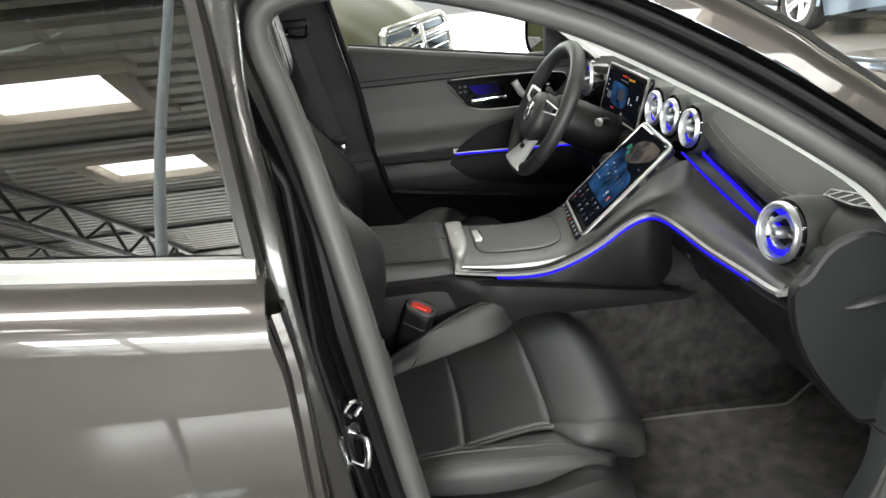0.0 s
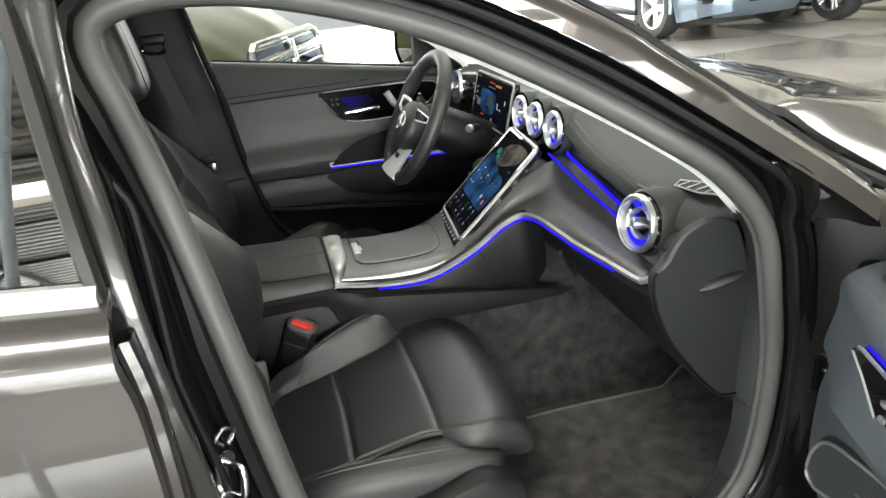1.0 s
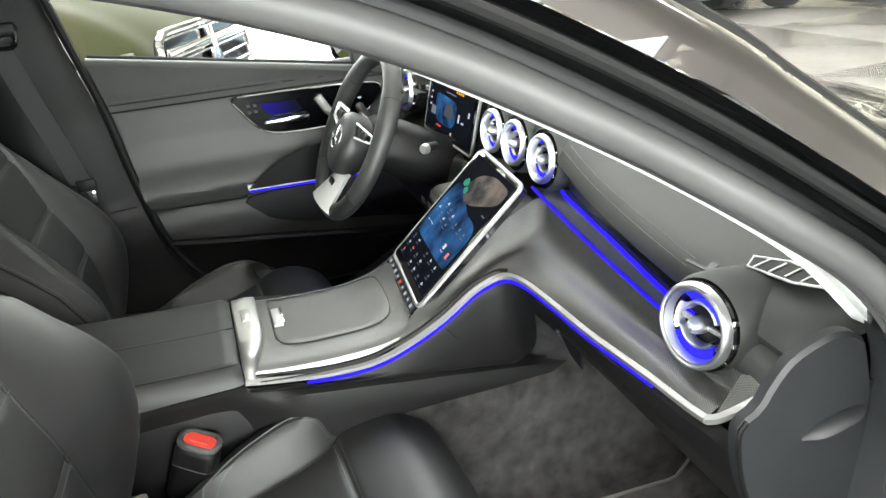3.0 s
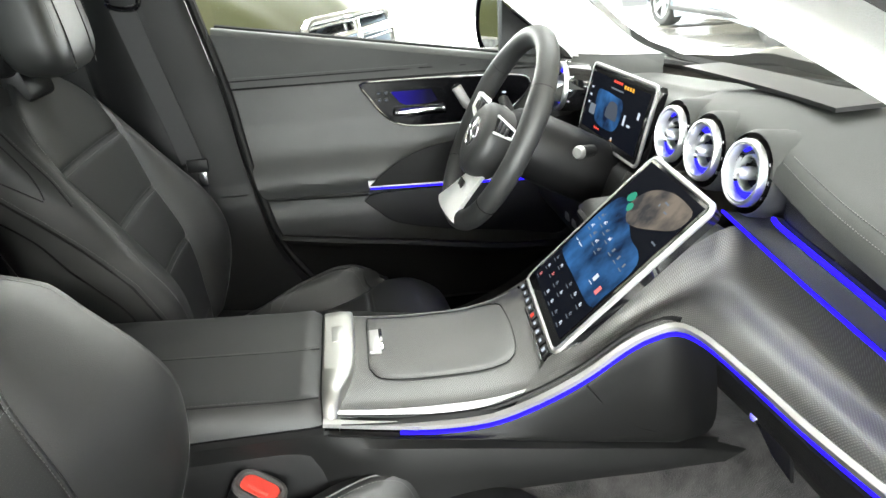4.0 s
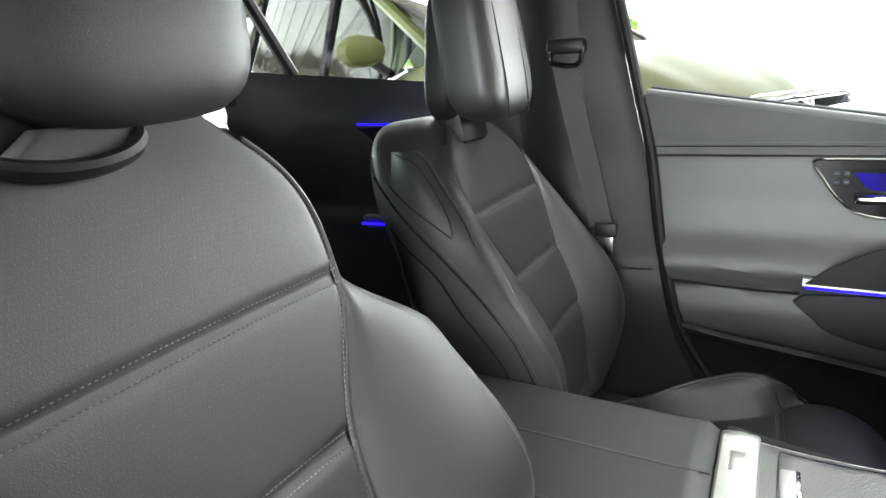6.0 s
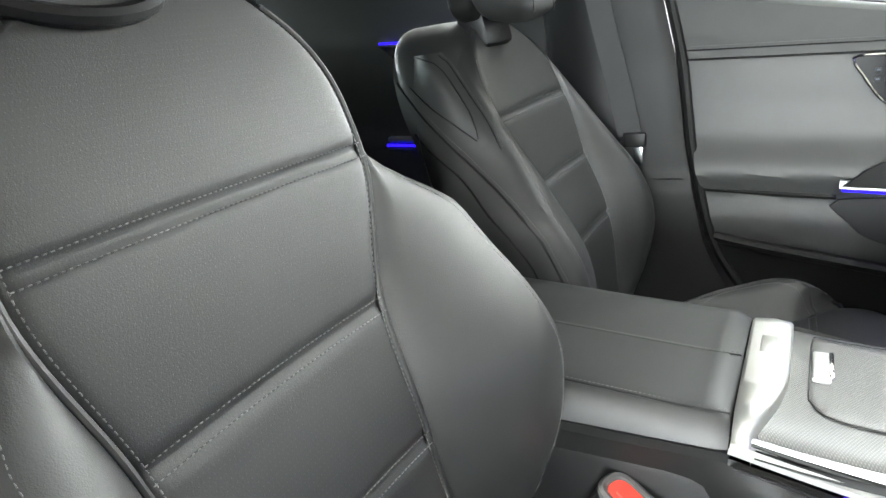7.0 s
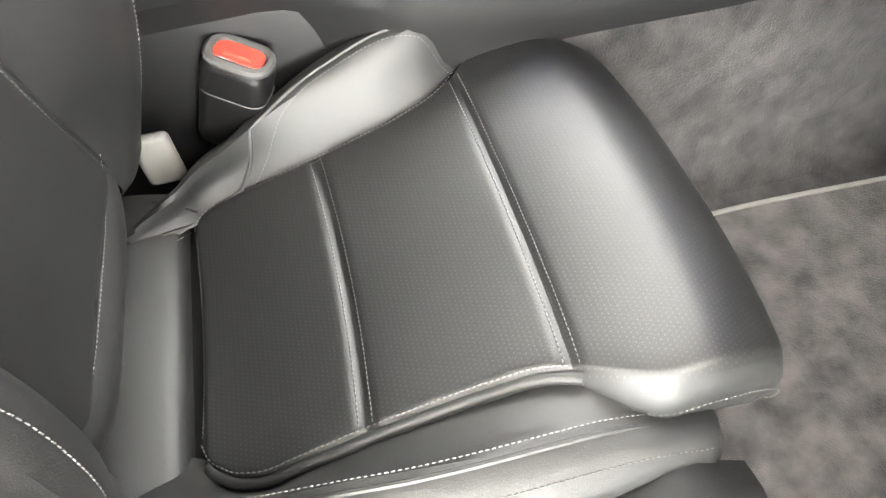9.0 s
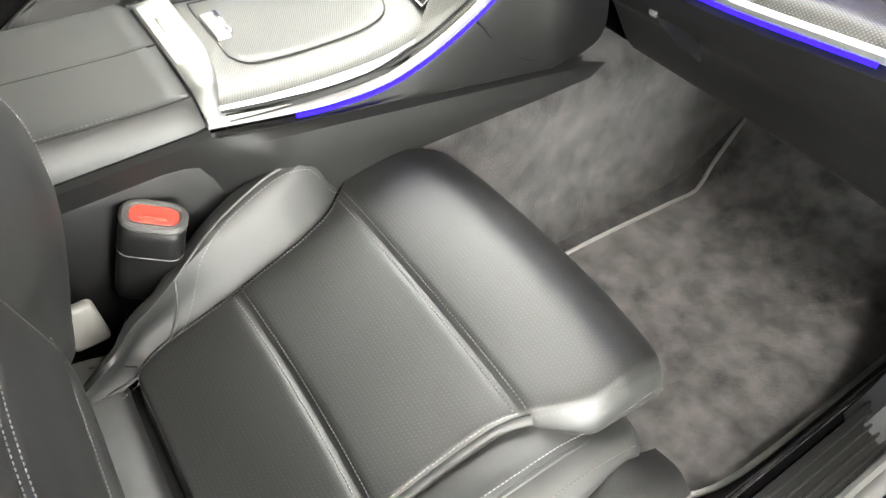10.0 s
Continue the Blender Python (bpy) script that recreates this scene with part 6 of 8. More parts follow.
for r, h in [(0.0, 0.036), (0.035, 0.0355), (0.052, 0.034), (0.061, 0.029), (0.066, 0.020), (0.067, 0.008), (0.064, -0.02)]:
    hub.append([(r * 1.02 * math.cos(a), r * 1.04 * math.sin(a) - 0.026, h) for a in np.linspace(0, 2 * np.pi, 40, endpoint=False)])
hubp = part("airbag_cover", Geo().grid(move(np.array(hub), mw), cv=True), M_LEATHER, sw, "round black airbag cover")
part("badge", Geo().lathe([(0.0, 0.001), (0.022, 0.001), (0.025, 0.003), (0.028, 0.001), (0.0285, -0.004)], mw @ Matrix.Translation((0, -0.020, 0.036)), 30), M_CHROME, hubp)
part("badge_field", Geo().lathe([(0.0, 0.0022), (0.0225, 0.0022)], mw @ Matrix.Translation((0, -0.020, 0.036)), 30), M_HARD, hubp)
for k in range(3):
    a = radians(90 + 120 * k)
    part("badge_ray", Geo().box((0.0115, 0, 0), (0.023, 0.0045, 0.003), 0.001, mw @ Matrix.Translation((0, -0.020, 0.0395)) @ Matrix.Rotation(a, 4, "Z")), M_CHROME, hubp)
for s in (1, -1):
    # a silver bracket open towards the hub, round a dark key field
    hh = 0.024 if s < 0 else 0.015
    bar = move(np.array([[(s * (0.050 + 0.104 * u), 0.014 + 0.006 * u + h * (hh - 0.008 * u), 0.016 - 0.006 * u + dz) for u in np.linspace(0, 1, 10)] for h, dz in ((-1, -0.006), (-0.92, 0.003), (0.92, 0.003), (1, -0.006))]), mw)
    sp = part("spoke", Geo().grid(bar if s > 0 else bar[:, ::-1]), M_GLOSS, sw, "gloss black spoke")
    rimline = [(s * (0.050 + 0.104 * u), 0.014 + 0.006 * u + h * (hh - 0.008 * u), 0.019 - 0.006 * u) for h, us in ((1, np.linspace(0, 1, 10)), (-1, np.linspace(1, 0, 10))) for u in us]
    part("spoke_bezel", Geo().tube(move(rimline, mw), 0.0046 if s < 0 else 0.0024, 8, tuple(np.array(mw)[:3, 2])), M_SILVER, sp, "bright silver bezel")
    for k in range(3):
        part("spoke_button", Geo().box((s * (0.084 + 0.020 * k), 0.017, 0.0195 - 0.0012 * k), (0.014, 0.022 - 0.004 * k, 0.004), 0.002, mw), M_HARD, sp)
low = move(np.array([[(x * (0.030 + 0.044 * v ** 1.5), -0.062 - 0.112 * v, -0.020 + 0.036 * v + 0.008 * (1 - x * x)) for x in np.linspace(-1, 1, 13)] for v in np.linspace(0, 1, 12)]), mw)
part("lower_spoke", Geo().sheet(low[:, ::-1], 0.008), M_SILVER, sw, "satin silver lower spoke")
part("lower_inset", Geo().box((0, -0.128, 0.0135), (0.034, 0.040, 0.004), 0.002, mw), M_HARD, sw)
part("column_shroud", Geo().lathe([(0.040, -0.015), (0.054, -0.03), (0.062, -0.07), (0.064, -0.14), (0.064, -0.24)], mw, 30), M_HARD, sw)
part("paddle", Geo().box((0.095, 0.02, -0.035), (0.075, 0.03, 0.006), 0.003, mw), M_SATIN, sw)
part("paddle", Geo().box((-0.095, 0.02, -0.035), (0.075, 0.03, 0.006), 0.003, mw), M_SATIN, sw)
part("stalk", Geo().tube(move([(-0.06, 0.0, -0.055), (-0.14, 0.03, -0.05), (-0.185, 0.04, -0.045)], mw), 0.011, 10), M_HARD, sw)
kb = thing("start_button", (0.50, 0.215, 0.855), "round start button with a silver cap", "button")
mk_ = basis((0.487, 0.222, 0.862), (0.4, -1, 0), (-0.75, -0.62, 0.15)) @ Matrix.Scale(0.78, 4)
part("barrel", Geo().lathe([(0.013, -0.055), (0.0145, -0.012), (0.0135, -0.005), (0.012, 0.0)], mk_, 28), M_HARD, kb)
part("cap", Geo().lathe([(0.0, 0.009), (0.011, 0.008), (0.014, 0.002), (0.0145, -0.006)], mk_, 28), M_SATIN, kb)
sk = thing("switch_pair", (0.57, 0.50, 0.62), "two silver rocker switches in the lower driver panel", "switch")
for k in range(2):
    part("rocker", Geo().box((0.555, 0.470 - 0.045 * k, 0.652), (0.014, 0.026, 0.018), 0.004), M_SATIN, sk)
part("plate", Geo().box((0.566, 0.447, 0.652), (0.010, 0.105, 0.036), 0.005), M_GLOSS, sk)

# ---- centre console ----
con = thing("centre_console", (0.1, -0.03, 0.40), "centre console with grey fibre lid and padded armrest", "console")


def ztop(x):
    return smooth_interp(x, [0.04, 0.12, 0.20, 0.27, 0.32, 0.36, 0.41], [0.678, 0.667, 0.662, 0.664, 0.675, 0.692, 0.722])


p = []
for x in np.linspace(0.066, 0.392, 40):
    z = ztop(x)
    p.append([(x, y, zz) for y, zz in cr([(0.118, z - 0.028), (0.110, z - 0.008), (0.085, z + 0.001), (0.03, z + 0.003), (-0.03, z + 0.003), (-0.09, z + 0.001), (-0.124, z - 0.003), (-0.137, z - 0.009)], 30)])
top = part("console_top", Geo().grid(np.array(p)[:, ::-1]), M_TRIM, con, "grey fibre console surface")
lid_o = cr([(0.108, 0.075), (0.106, -0.045), (0.110, -0.066), (0.130, -0.084), (0.22, -0.086), (0.280, -0.084), (0.304, -0.066), (0.314, -0.02), (0.316, 0.05), (0.306, 0.080), (0.25, 0.086), (0.15, 0.084), (0.118, 0.083)], 80, True)
line = np.array([(x, y, ztop(x) + 0.0028) for x, y in lid_o])
part("lid_gap", Geo().tube(line, 0.0008, 6, closed=True), M_RUBBER_DARK, top)
g = Geo()
c0 = lid_o.mean(0)
rings = [[(c0[0] + (x - c0[0]) * f, c0[1] + (y - c0[1]) * f, ztop(c0[0] + (x - c0[0]) * f) + 0.0040 - 0.0012 * (f > 0.97)) for x, y in lid_o] for f in (0.985, 0.96, 0.85, 0.6, 0.3, 0.02)]
g.grid(np.array(rings), cv=True)
part("lid", g, M_TRIM, top, "roller lid in grey fibre finish")
part("lid_handle", Geo().box((0.117, 0.008, ztop(0.117) + 0.006), (0.018, 0.062, 0.008), 0.003), M_SATIN, top, "satin silver lid handle")
part("lid_handle_lip", Geo().box((0.126, 0.008, ztop(0.117) + 0.0085), (0.006, 0.056, 0.008), 0.003), M_CHROME, top)
# cross bar
p = []
for v, y in enumerate(np.linspace(0.112, -0.150, 30)):
    e = max(0.0, (abs(y + 0.02) - 0.095) / 0.037)
    zz = 0.690 - 0.034 * min(1, e) ** 2 - 0.004 * abs(y)
    x1 = 0.088 - 0.026 * min(1, max(0, (-y - 0.02) / 0.12)) ** 2
    p.append([(0.044, y, zz - 0.02), (0.045, y, zz - 0.003), (0.048, y, zz), (0.5 * (0.048 + x1), y, zz + 0.0015), (x1 - 0.003, y, zz - 0.001), (x1, y, zz - 0.004), (x1 + 0.001, y, zz - 0.02)])
bar = part("cross_bar", Geo().grid(np.array(p)), M_BAR, con, "satin silver cross bar")
part("bar_button", Geo().box((0.066, 0.012, 0.6902), (0.016, 0.042, 0.004), 0.0015), M_BAR, bar)
# edge band of the console with dark groove
grv = ED[:46] + V(0.0, 0.011, 0.006)
part("groove", Geo().tube(grv, 0.0035, 8), M_RUBBER_DARK, con)
part("edge_chrome", Geo().sweep(np.array([(x, -0.1385, ztop(x) - 0.0105) for x in np.linspace(0.056, 0.392, 30)]), [(-0.005, -0.005), (-0.0045, 0.002), (-0.001, 0.0042), (0.003, 0.0035), (0.005, -0.005)]), M_SATIN, con, "satin silver edge band")
part("edge_chrome", Geo().tube(np.array([(x, 0.112, ztop(x) - 0.010) for x in np.linspace(0.066, 0.392, 30)]), 0.0022, 8), M_BAR, con)
p = [[(x, y, ztop(x) - 0.014) for x in np.linspace(0.066, 0.392, 30)] for y in (-0.132, -0.158)]
part("groove_floor", Geo().grid(np.array(p)), M_RUBBER_DARK, con)
# side panels
for sgn in (1, -1):
    p = []
    for k, e in enumerate(ED[:52:2]):
        zb = 0.645 - 0.185 * (e[0] - 0.05)
        p.append(cr([e + V(0, -0.001, -0.010), e + V(0, -0.003, -0.016), (e[0] + 0.004, min(e[1], -0.15) - 0.006, 0.5 * (e[2] - 0.012 + zb)), (e[0] + 0.006, -0.166, zb + 0.006), (e[0] + 0.006, -0.160, zb)], 14))
    p = np.array(p) * V(1, sgn, 1)
    part("side_panel", Geo().grid(p if sgn < 0 else p[:, ::-1]), M_SOFT, con)
    p = []
    for x in np.linspace(-0.36, 0.60, 40):
        zb = 0.645 - 0.185 * (x - 0.05) if x > 0.02 else 0.648
        r = min(1, max(0, (x + 0.01) / 0.16))
        r = r * r * (3 - 2 * r)
        p.append(cr([(x, -sgn * 0.150, zb + 0.004), (x, -sgn * (0.153 + 0.015 * r), zb - 0.006), (x, -sgn * (0.142 + 0.032 * r), zb - 0.03), (x, -sgn * (0.134 + 0.034 * r), 0.50), (x, -sgn * (0.145 + 0.027 * r), 0.40), (x, -sgn * 0.19, 0.27)], 18))
    p = np.array(p)
    part("lower_panel", Geo().grid(p if sgn > 0 else p[:, ::-1]), M_SOFT, con)
sm = cr([(0.372, -0.1665, 0.676), (0.40, -0.1675, 0.640), (0.44, -0.168, 0.605), (0.48, -0.168, 0.588), (0.515, -0.168, 0.575)], 24)
part("panel_seam", Geo().tube(sm, 0.0016, 6), M_RUBBER_DARK, con)
# armrest
p = []
for x in np.linspace(-0.34, 0.043, 30):
    z = 0.690 - 0.06 * min(0, x) - 0.10 * max(0, -x - 0.26)
    e = 0.010 if x > 0.04 else 0.0
    p.append([(x, y, zz - e) for y, zz in cr([(0.115, 0.655), (0.114, z - 0.020), (0.104, z - 0.005), (0.085, z), (0.0, z + 0.004), (-0.115, z), (-0.134, z - 0.006), (-0.146, z - 0.022), (-0.150, 0.655)], 40)])
arm = part("armrest", Geo().grid(np.array(p)[:, ::-1]), M_LEATHER, con, "padded black leather armrest lid")
for y in (-0.128, -0.022):
    line = [(x, y, 0.690 - 0.06 * min(0, x) + (0.0035 if y > -0.1 else -0.0025)) for x in np.linspace(-0.30, 0.040, 40)]
    part("stitching", stitches(np.array(line), (0, -0.3, 1)), M_THREAD_DARK, arm)
for y, dz_ in ((-0.128, -0.0032), (-0.022, 0.0030)):
    part("seam", Geo().tube(np.array([(x, y - 0.004, 0.690 - 0.06 * min(0, x) + dz_) for x in np.linspace(-0.30, 0.042, 20)]), 0.0011, 6), M_RUBBER_DARK, arm)
part("armrest_gap", Geo().box((-0.15, -0.150, 0.652), (0.388, 0.006, 0.010)), M_RUBBER_DARK, con)
part("console_core", Geo().box((0.10, -0.02, 0.48), (0.86, 0.25, 0.30), 0.02), M_HARD, con)

# ---- body of the car ----
body = thing("car_body", (0.0, 0, 0.0), "dark grey saloon car body with an open passenger doorway", "car body")
SEAL = [(-0.07, -0.757, 0.50), (-0.094, -0.752, 0.64), (-0.129, -0.745, 0.90), (-0.160, -0.710, 1.075), (-0.187, -0.670, 1.175), (-0.207, -0.642, 1.248), (-0.186, -0.628, 1.282), (-0.10, -0.622, 1.293), (0.02, -0.630, 1.276), (0.188, -0.646, 1.222), (0.351, -0.679, 1.136), (0.497, -0.718, 1.041), (0.571, -0.739, 0.982), (0.628, -0.750, 0.90), (0.652, -0.752, 0.79), (0.667, -0.752, 0.66), (0.655, -0.752, 0.50), (0.622, -0.752, 0.410), (0.54, -0.752, 0.352), (0.30, -0.752, 0.345), (0.06, -0.757, 0.35), (-0.045, -0.757, 0.40)]
SE = cr(SEAL, 200, True)
tan = np.roll(SE, -1, 0) - np.roll(SE, 1, 0)
out = np.stack([-tan[:, 2], 0 * tan[:, 0], tan[:, 0]], 1)
out /= np.linalg.norm(out, axis=1)[:, None]
if np.mean(np.sum(out * (SE - SE.mean(0)), 1)) < 0:
    out = -out


def ring_at(d, dy):
    return SE + out * d + V(0, dy, 0)


# towards the windscreen pillar the jamb ends at the painted edge
AL = cr([(-0.30, -0.680, 1.345), (-0.05, -0.685, 1.338), (0.17, -0.690, 1.285), (0.383, -0.729, 1.176), (0.452, -0.748, 1.129), (0.516, -0.766, 1.084), (0.599, -0.790, 1.024), (0.678, -0.813, 0.967), (0.74, -0.832, 0.918)], 60)
near_edge = np.array([AL[np.argmin(np.linalg.norm((AL - q - o * 0.06)[:, [0, 2]], axis=1))] for q, o in zip(SE, out)])
near_edge = sum(np.roll(near_edge, k, 0) for k in range(-5, 6)) / 11
upper = np.clip((SE[:, 2] - 0.90) / 0.09, 0, 1) * np.clip((SE[:, 0] + 0.20) / 0.10, 0, 1)
low_front = np.clip((SE[:, 0] - 0.45) / 0.12, 0, 1) * (1 - upper)


def jamb_at(d, dy):
    f = min(1.0, max(0.0, (d - 0.018) / 0.080))
    a = SE + out * (d * (1 - 0.55 * low_front))[:, None] + np.stack([0 * upper, dy * (1 - 0.55 * low_front), 0 * upper], 1)
    b = SE + out * min(d, 0.018) + (near_edge - SE - out * 0.018) * f + V(0, 0.010 * math.sin(f * 9.0), 0)
    return a + (b - a) * upper[:, None]


part("door_seal", Geo().sweep(SE, [(0.0135 * math.cos(a) * (1.0 + 0.12 * math.cos(2 * a)), 0.013 * math.sin(a)) for a in np.linspace(0, 2 * np.pi, 16, endpoint=False)], (0, 1, 0), closed=True), M_RUBBER, body, "soft grey rubber door seal")
part("seal_lip", Geo().tube(ring_at(-0.010, 0.010), 0.007, 8, (0, 1, 0), closed=True), M_RUBBER, body)
part("seal_channel", Geo().grid(np.array([jamb_at(0.012, -0.004), jamb_at(0.022, 0.002), jamb_at(0.034, -0.004)]), cv=True), M_RUBBER_DARK, body)
part("door_jamb", Geo().grid(np.array([jamb_at(0.034, -0.004), jamb_at(0.042, -0.018), jamb_at(0.050, -0.030), jamb_at(0.058, -0.033), jamb_at(0.066, -0.036), jamb_at(0.074, -0.052), jamb_at(0.080, -0.075), jamb_at(0.098, -0.082)]), cv=True), M_JAMB, body, "glossy painted door jamb, darkened for shade")
part("outer_seal", Geo().tube(jamb_at(0.060, -0.036), 0.006, 8, (0, 1, 0), closed=True), M_RUBBER_DARK, body)
u_ = upper[:, None]
inner = np.array([ring_at(-0.006, 0.016) * (1 - u_) + ring_at(0.004, 0.008) * u_, ring_at(-0.004, 0.05) * (1 - u_) + ring_at(0.012, 0.012) * u_, ring_at(0.02, 0.075) * (1 - u_) + ring_at(0.022, 0.012) * u_])
part("inner_trim", Geo().grid(inner, cv=True), M_SOFT_GREY, body)
# striker on the rear pillar
st = thing("door_striker", (-0.158, -0.765, 0.73), "bright steel door striker loop on the pillar", "door striker")
ms_ = basis((-0.166, -0.782, 0.735), (0.28, 0, 0.95), (0.72, -0.69, 0)) @ Matrix.Scale(0.92, 4)
part("plate", Geo().plate(rrect(0.074, 0.036, 0.017), 0.004, ms_, 0.001), M_STEEL, st)
part("loop", Geo().tube(move(cr([(-0.022, 0.0, 0.0), (-0.022, 0.0, 0.028), (-0.014, 0.0, 0.036), (0.014, 0.0, 0.036), (0.022, 0.0, 0.028), (0.022, 0.0, 0.0)], 30), ms_), 0.0048, 10, (0, 1, 0.1)), M_STEEL, st)
for u in (-0.030, 0.030):
    part("screw", Geo().lathe([(0.0, 0.007), (0.006, 0.007), (0.007, 0.003)], ms_ @ Matrix.Translation((u, 0.004, 0)), 12), M_STEEL, st)
part("wire_clip", Geo().tube(move(cr([(0.045, -0.01, 0.002), (0.065, -0.012, 0.010), (0.075, 0.006, 0.010), (0.060, 0.014, 0.004), (0.050, 0.006, 0.008)], 20), ms_), 0.003, 6, (0, 1, 0.2)), M_STEEL, st)

# outer A-pillar, roof rail, wing and bonnet
AM = AL + V(0.012, 0.012, 0.026)
AU = AL + np.stack([np.full(60, 0.035), np.full(60, 0.058), np.linspace(0.044, 0.026, 60)], 1)
for sgn in (1, -1):
    f = V(1, sgn, 1)
    a, b, c = AL * f, AM * f, AU * f
    p = np.array([a, 0.45 * a + 0.55 * b, b, 0.5 * (b + c) + V(0, 0, 0.006), c])
    part("pillar_front", Geo().grid(p if sgn > 0 else p[:, ::-1]), M_PAINT, body, "dark grey metallic windscreen pillar")
    f = V(1, sgn, 1)
    part("pillar_rubber", Geo().tube(c + V(0.006, sgn * 0.006, 0.0), 0.008, 8), M_RUBBER_DARK, body)
    fin = cr([(0.776, -0.774, 0.944), (0.82, -0.768, 0.928), (0.891, -0.745, 0.908), (1.0, -0.735, 0.903), (1.3, -0.735, 0.868), (1.8, -0.72, 0.765), (2.2, -0.60, 0.60)], 40)
    fout = cr([(0.741, -0.833, 0.917), (0.79, -0.858, 0.888), (0.88, -0.884, 0.860), (1.0, -0.893, 0.840), (1.3, -0.90, 0.80), (1.8, -0.88, 0.70), (2.2, -0.75, 0.52)], 40)
    p = np.array([cr([a_, 0.62 * a_ + 0.38 * b_ + V(0, 0, 0.010), 0.2 * a_ + 0.8 * b_ + V(0, 0, 0.008), b_, b_ + V(0.012, -0.016, -0.06), b_ + V(0.016, -0.020, -0.16), (b_[0] + 0.01, b_[1], 0.45), (b_[0] + 0.01, b_[1] + 0.04, 0.28)], 22) for a_, b_ in zip(fin, fout)]) * f
    part("front_wing", Geo().grid(p[:, ::-1] if sgn > 0 else p), M_PAINT, body, "dark grey metallic front wing")
    part("wing_gap", Geo().tube(p[1][:9] + V(0, 0, 0.0006), 0.0024, 6), M_RUBBER_DARK, body)


def hood_z(x, y):
    return smooth_interp(x, [0.80, 0.95, 1.2, 1.45, 1.8, 2.05, 2.2], [0.958, 0.956, 0.917, 0.864, 0.765, 0.685, 0.60]) - 0.032 * abs(y / 0.72) ** 2.5 + 0.012 * math.exp(-((abs(y) - 0.42) / 0.07) ** 2)


p = []
for u in np.linspace(0, 1, 30):
    row = []
    for y in np.linspace(-0.725, 0.725, 33):
        x0 = 1.05 - 0.43 * (math.sqrt(y * y + 0.0064) - 0.08) + 0.2 * y * y
        x = x0 + (2.2 - 0.22 * (y / 0.725) ** 2 - x0) * u
        row.append((x, y, hood_z(x, y) - 0.012 * math.exp(-u / 0.01)))
    p.append(row)
part("bonnet", Geo().sheet(np.array(p)[:, ::-1], 0.02), M_PAINT, body, "dark grey metallic bonnet")
cw = np.array([[(0.99 - 0.10 * (y / 0.725) ** 2 + dx, y, z - 0.05 * (y / 0.725) ** 2) for y in np.linspace(-0.76, 0.76, 25)] for dx, z in ((-0.16, 0.935), (-0.10, 0.910), (-0.03, 0.900), (0.08, 0.905))])
part("cowl_tray", Geo().grid(cw[:, ::-1]), M_HARD, body, "black plastic cowl tray")
part("cowl_seal", Geo().tube(np.array([(1.04 - 0.43 * (math.sqrt(y * y + 0.0064) - 0.08) + 0.2 * y * y, y, 0.925 - 0.01 * (y / 0.725) ** 2) for y in np.linspace(-0.74, 0.74, 30)]), 0.012, 8), M_RUBBER_DARK, body)
part("hood_clip", Geo().box((0.880, -0.60, 0.922), (0.05, 0.03, 0.02), 0.006), M_HARD, body)
part("front_bulkhead", Geo().box((1.25, 0, 0.55), (0.3, 1.4, 0.55), 0.05), M_RUBBER_DARK, body)
# windscreen and roof
ws = []
for u in np.linspace(0, 1, 12):
    row = []
    for y in np.linspace(-1, 1, 25):
        hw = 0.745 - 0.165 * u
        xb, xt = 0.905 - 0.13 * y * y, 0.16 - 0.05 * y * y
        x = xb + (xt - xb) * u
        z = 0.925 + (1.375 - 0.035 * y * y - 0.925) * (u ** 0.92)
        row.append((x, y * hw, z))
    ws.append(row)
wsp = part("windscreen", Geo().grid(np.array(ws)), M_GLASS, body, "clear curved windscreen")
wsp.visible_shadow = False
p = []
for x in np.linspace(0.17, -1.45, 16):
    p.append([(x - 0.04 * y * y, y * 0.59, 1.432 - 0.06 * ((x + 0.45) / 0.9) ** 2 - 0.035 * y * y) for y in np.linspace(-1, 1, 17)])
part("roof_skin", Geo().sheet(np.array(p), 0.012), M_PAINT, body)
p = []
for x in np.linspace(0.17, -1.45, 16):
    p.append([(x - 0.04 * y * y, y * 0.60, 1.392 - 0.06 * ((x + 0.45) / 0.9) ** 2 - 0.07 * y * y) for y in np.linspace(-1, 1, 17)])
part("headliner", Geo().sheet(np.array(p)[:, ::-1], 0.01), M_LINING, body, "dark grey headliner")
STRIP = [(-0.22, -0.575, 1.318), (-0.08, -0.562, 1.316), (0.05, -0.556, 1.283), (0.15, -0.555, 1.238), (0.25, -0.557, 1.185), (0.35, -0.562, 1.130), (0.45, -0.570, 1.071), (0.55, -0.585, 1.006), (0.612, -0.630, 0.956), (0.640, -0.690, 0.905)]
for sgn in (1, -1):
    f = V(1, sgn, 1)
    path = cr(STRIP, 40) * f
    if sgn < 0:
        path = path + np.stack([np.zeros(40), np.zeros(40), 0.012 + 0.20 * np.clip(0.52 - path[:, 0], 0, 0.10)], 1)
    part("pillar_trim", Geo().sweep(path + V(-0.002, sgn * 0.002, -0.004), [(-0.007, -0.006), (-0.006, 0.005), (0.006, 0.005), (0.008, -0.006)], (0, -sgn, 0.9)), M_HEADLINER, body, "pale grey inner pillar trim")
    p = np.array([path + V(0.0, -sgn * 0.002, -0.006), path + V(0.012, -sgn * 0.035, 0.010), path + V(0.03, -sgn * 0.075, 0.018)])
    part("pillar_inner", Geo().grid(p if sgn > 0 else p[:, ::-1]), M_HEADLINER, body)
jz = np.linspace(0.36, 0.915, 14)
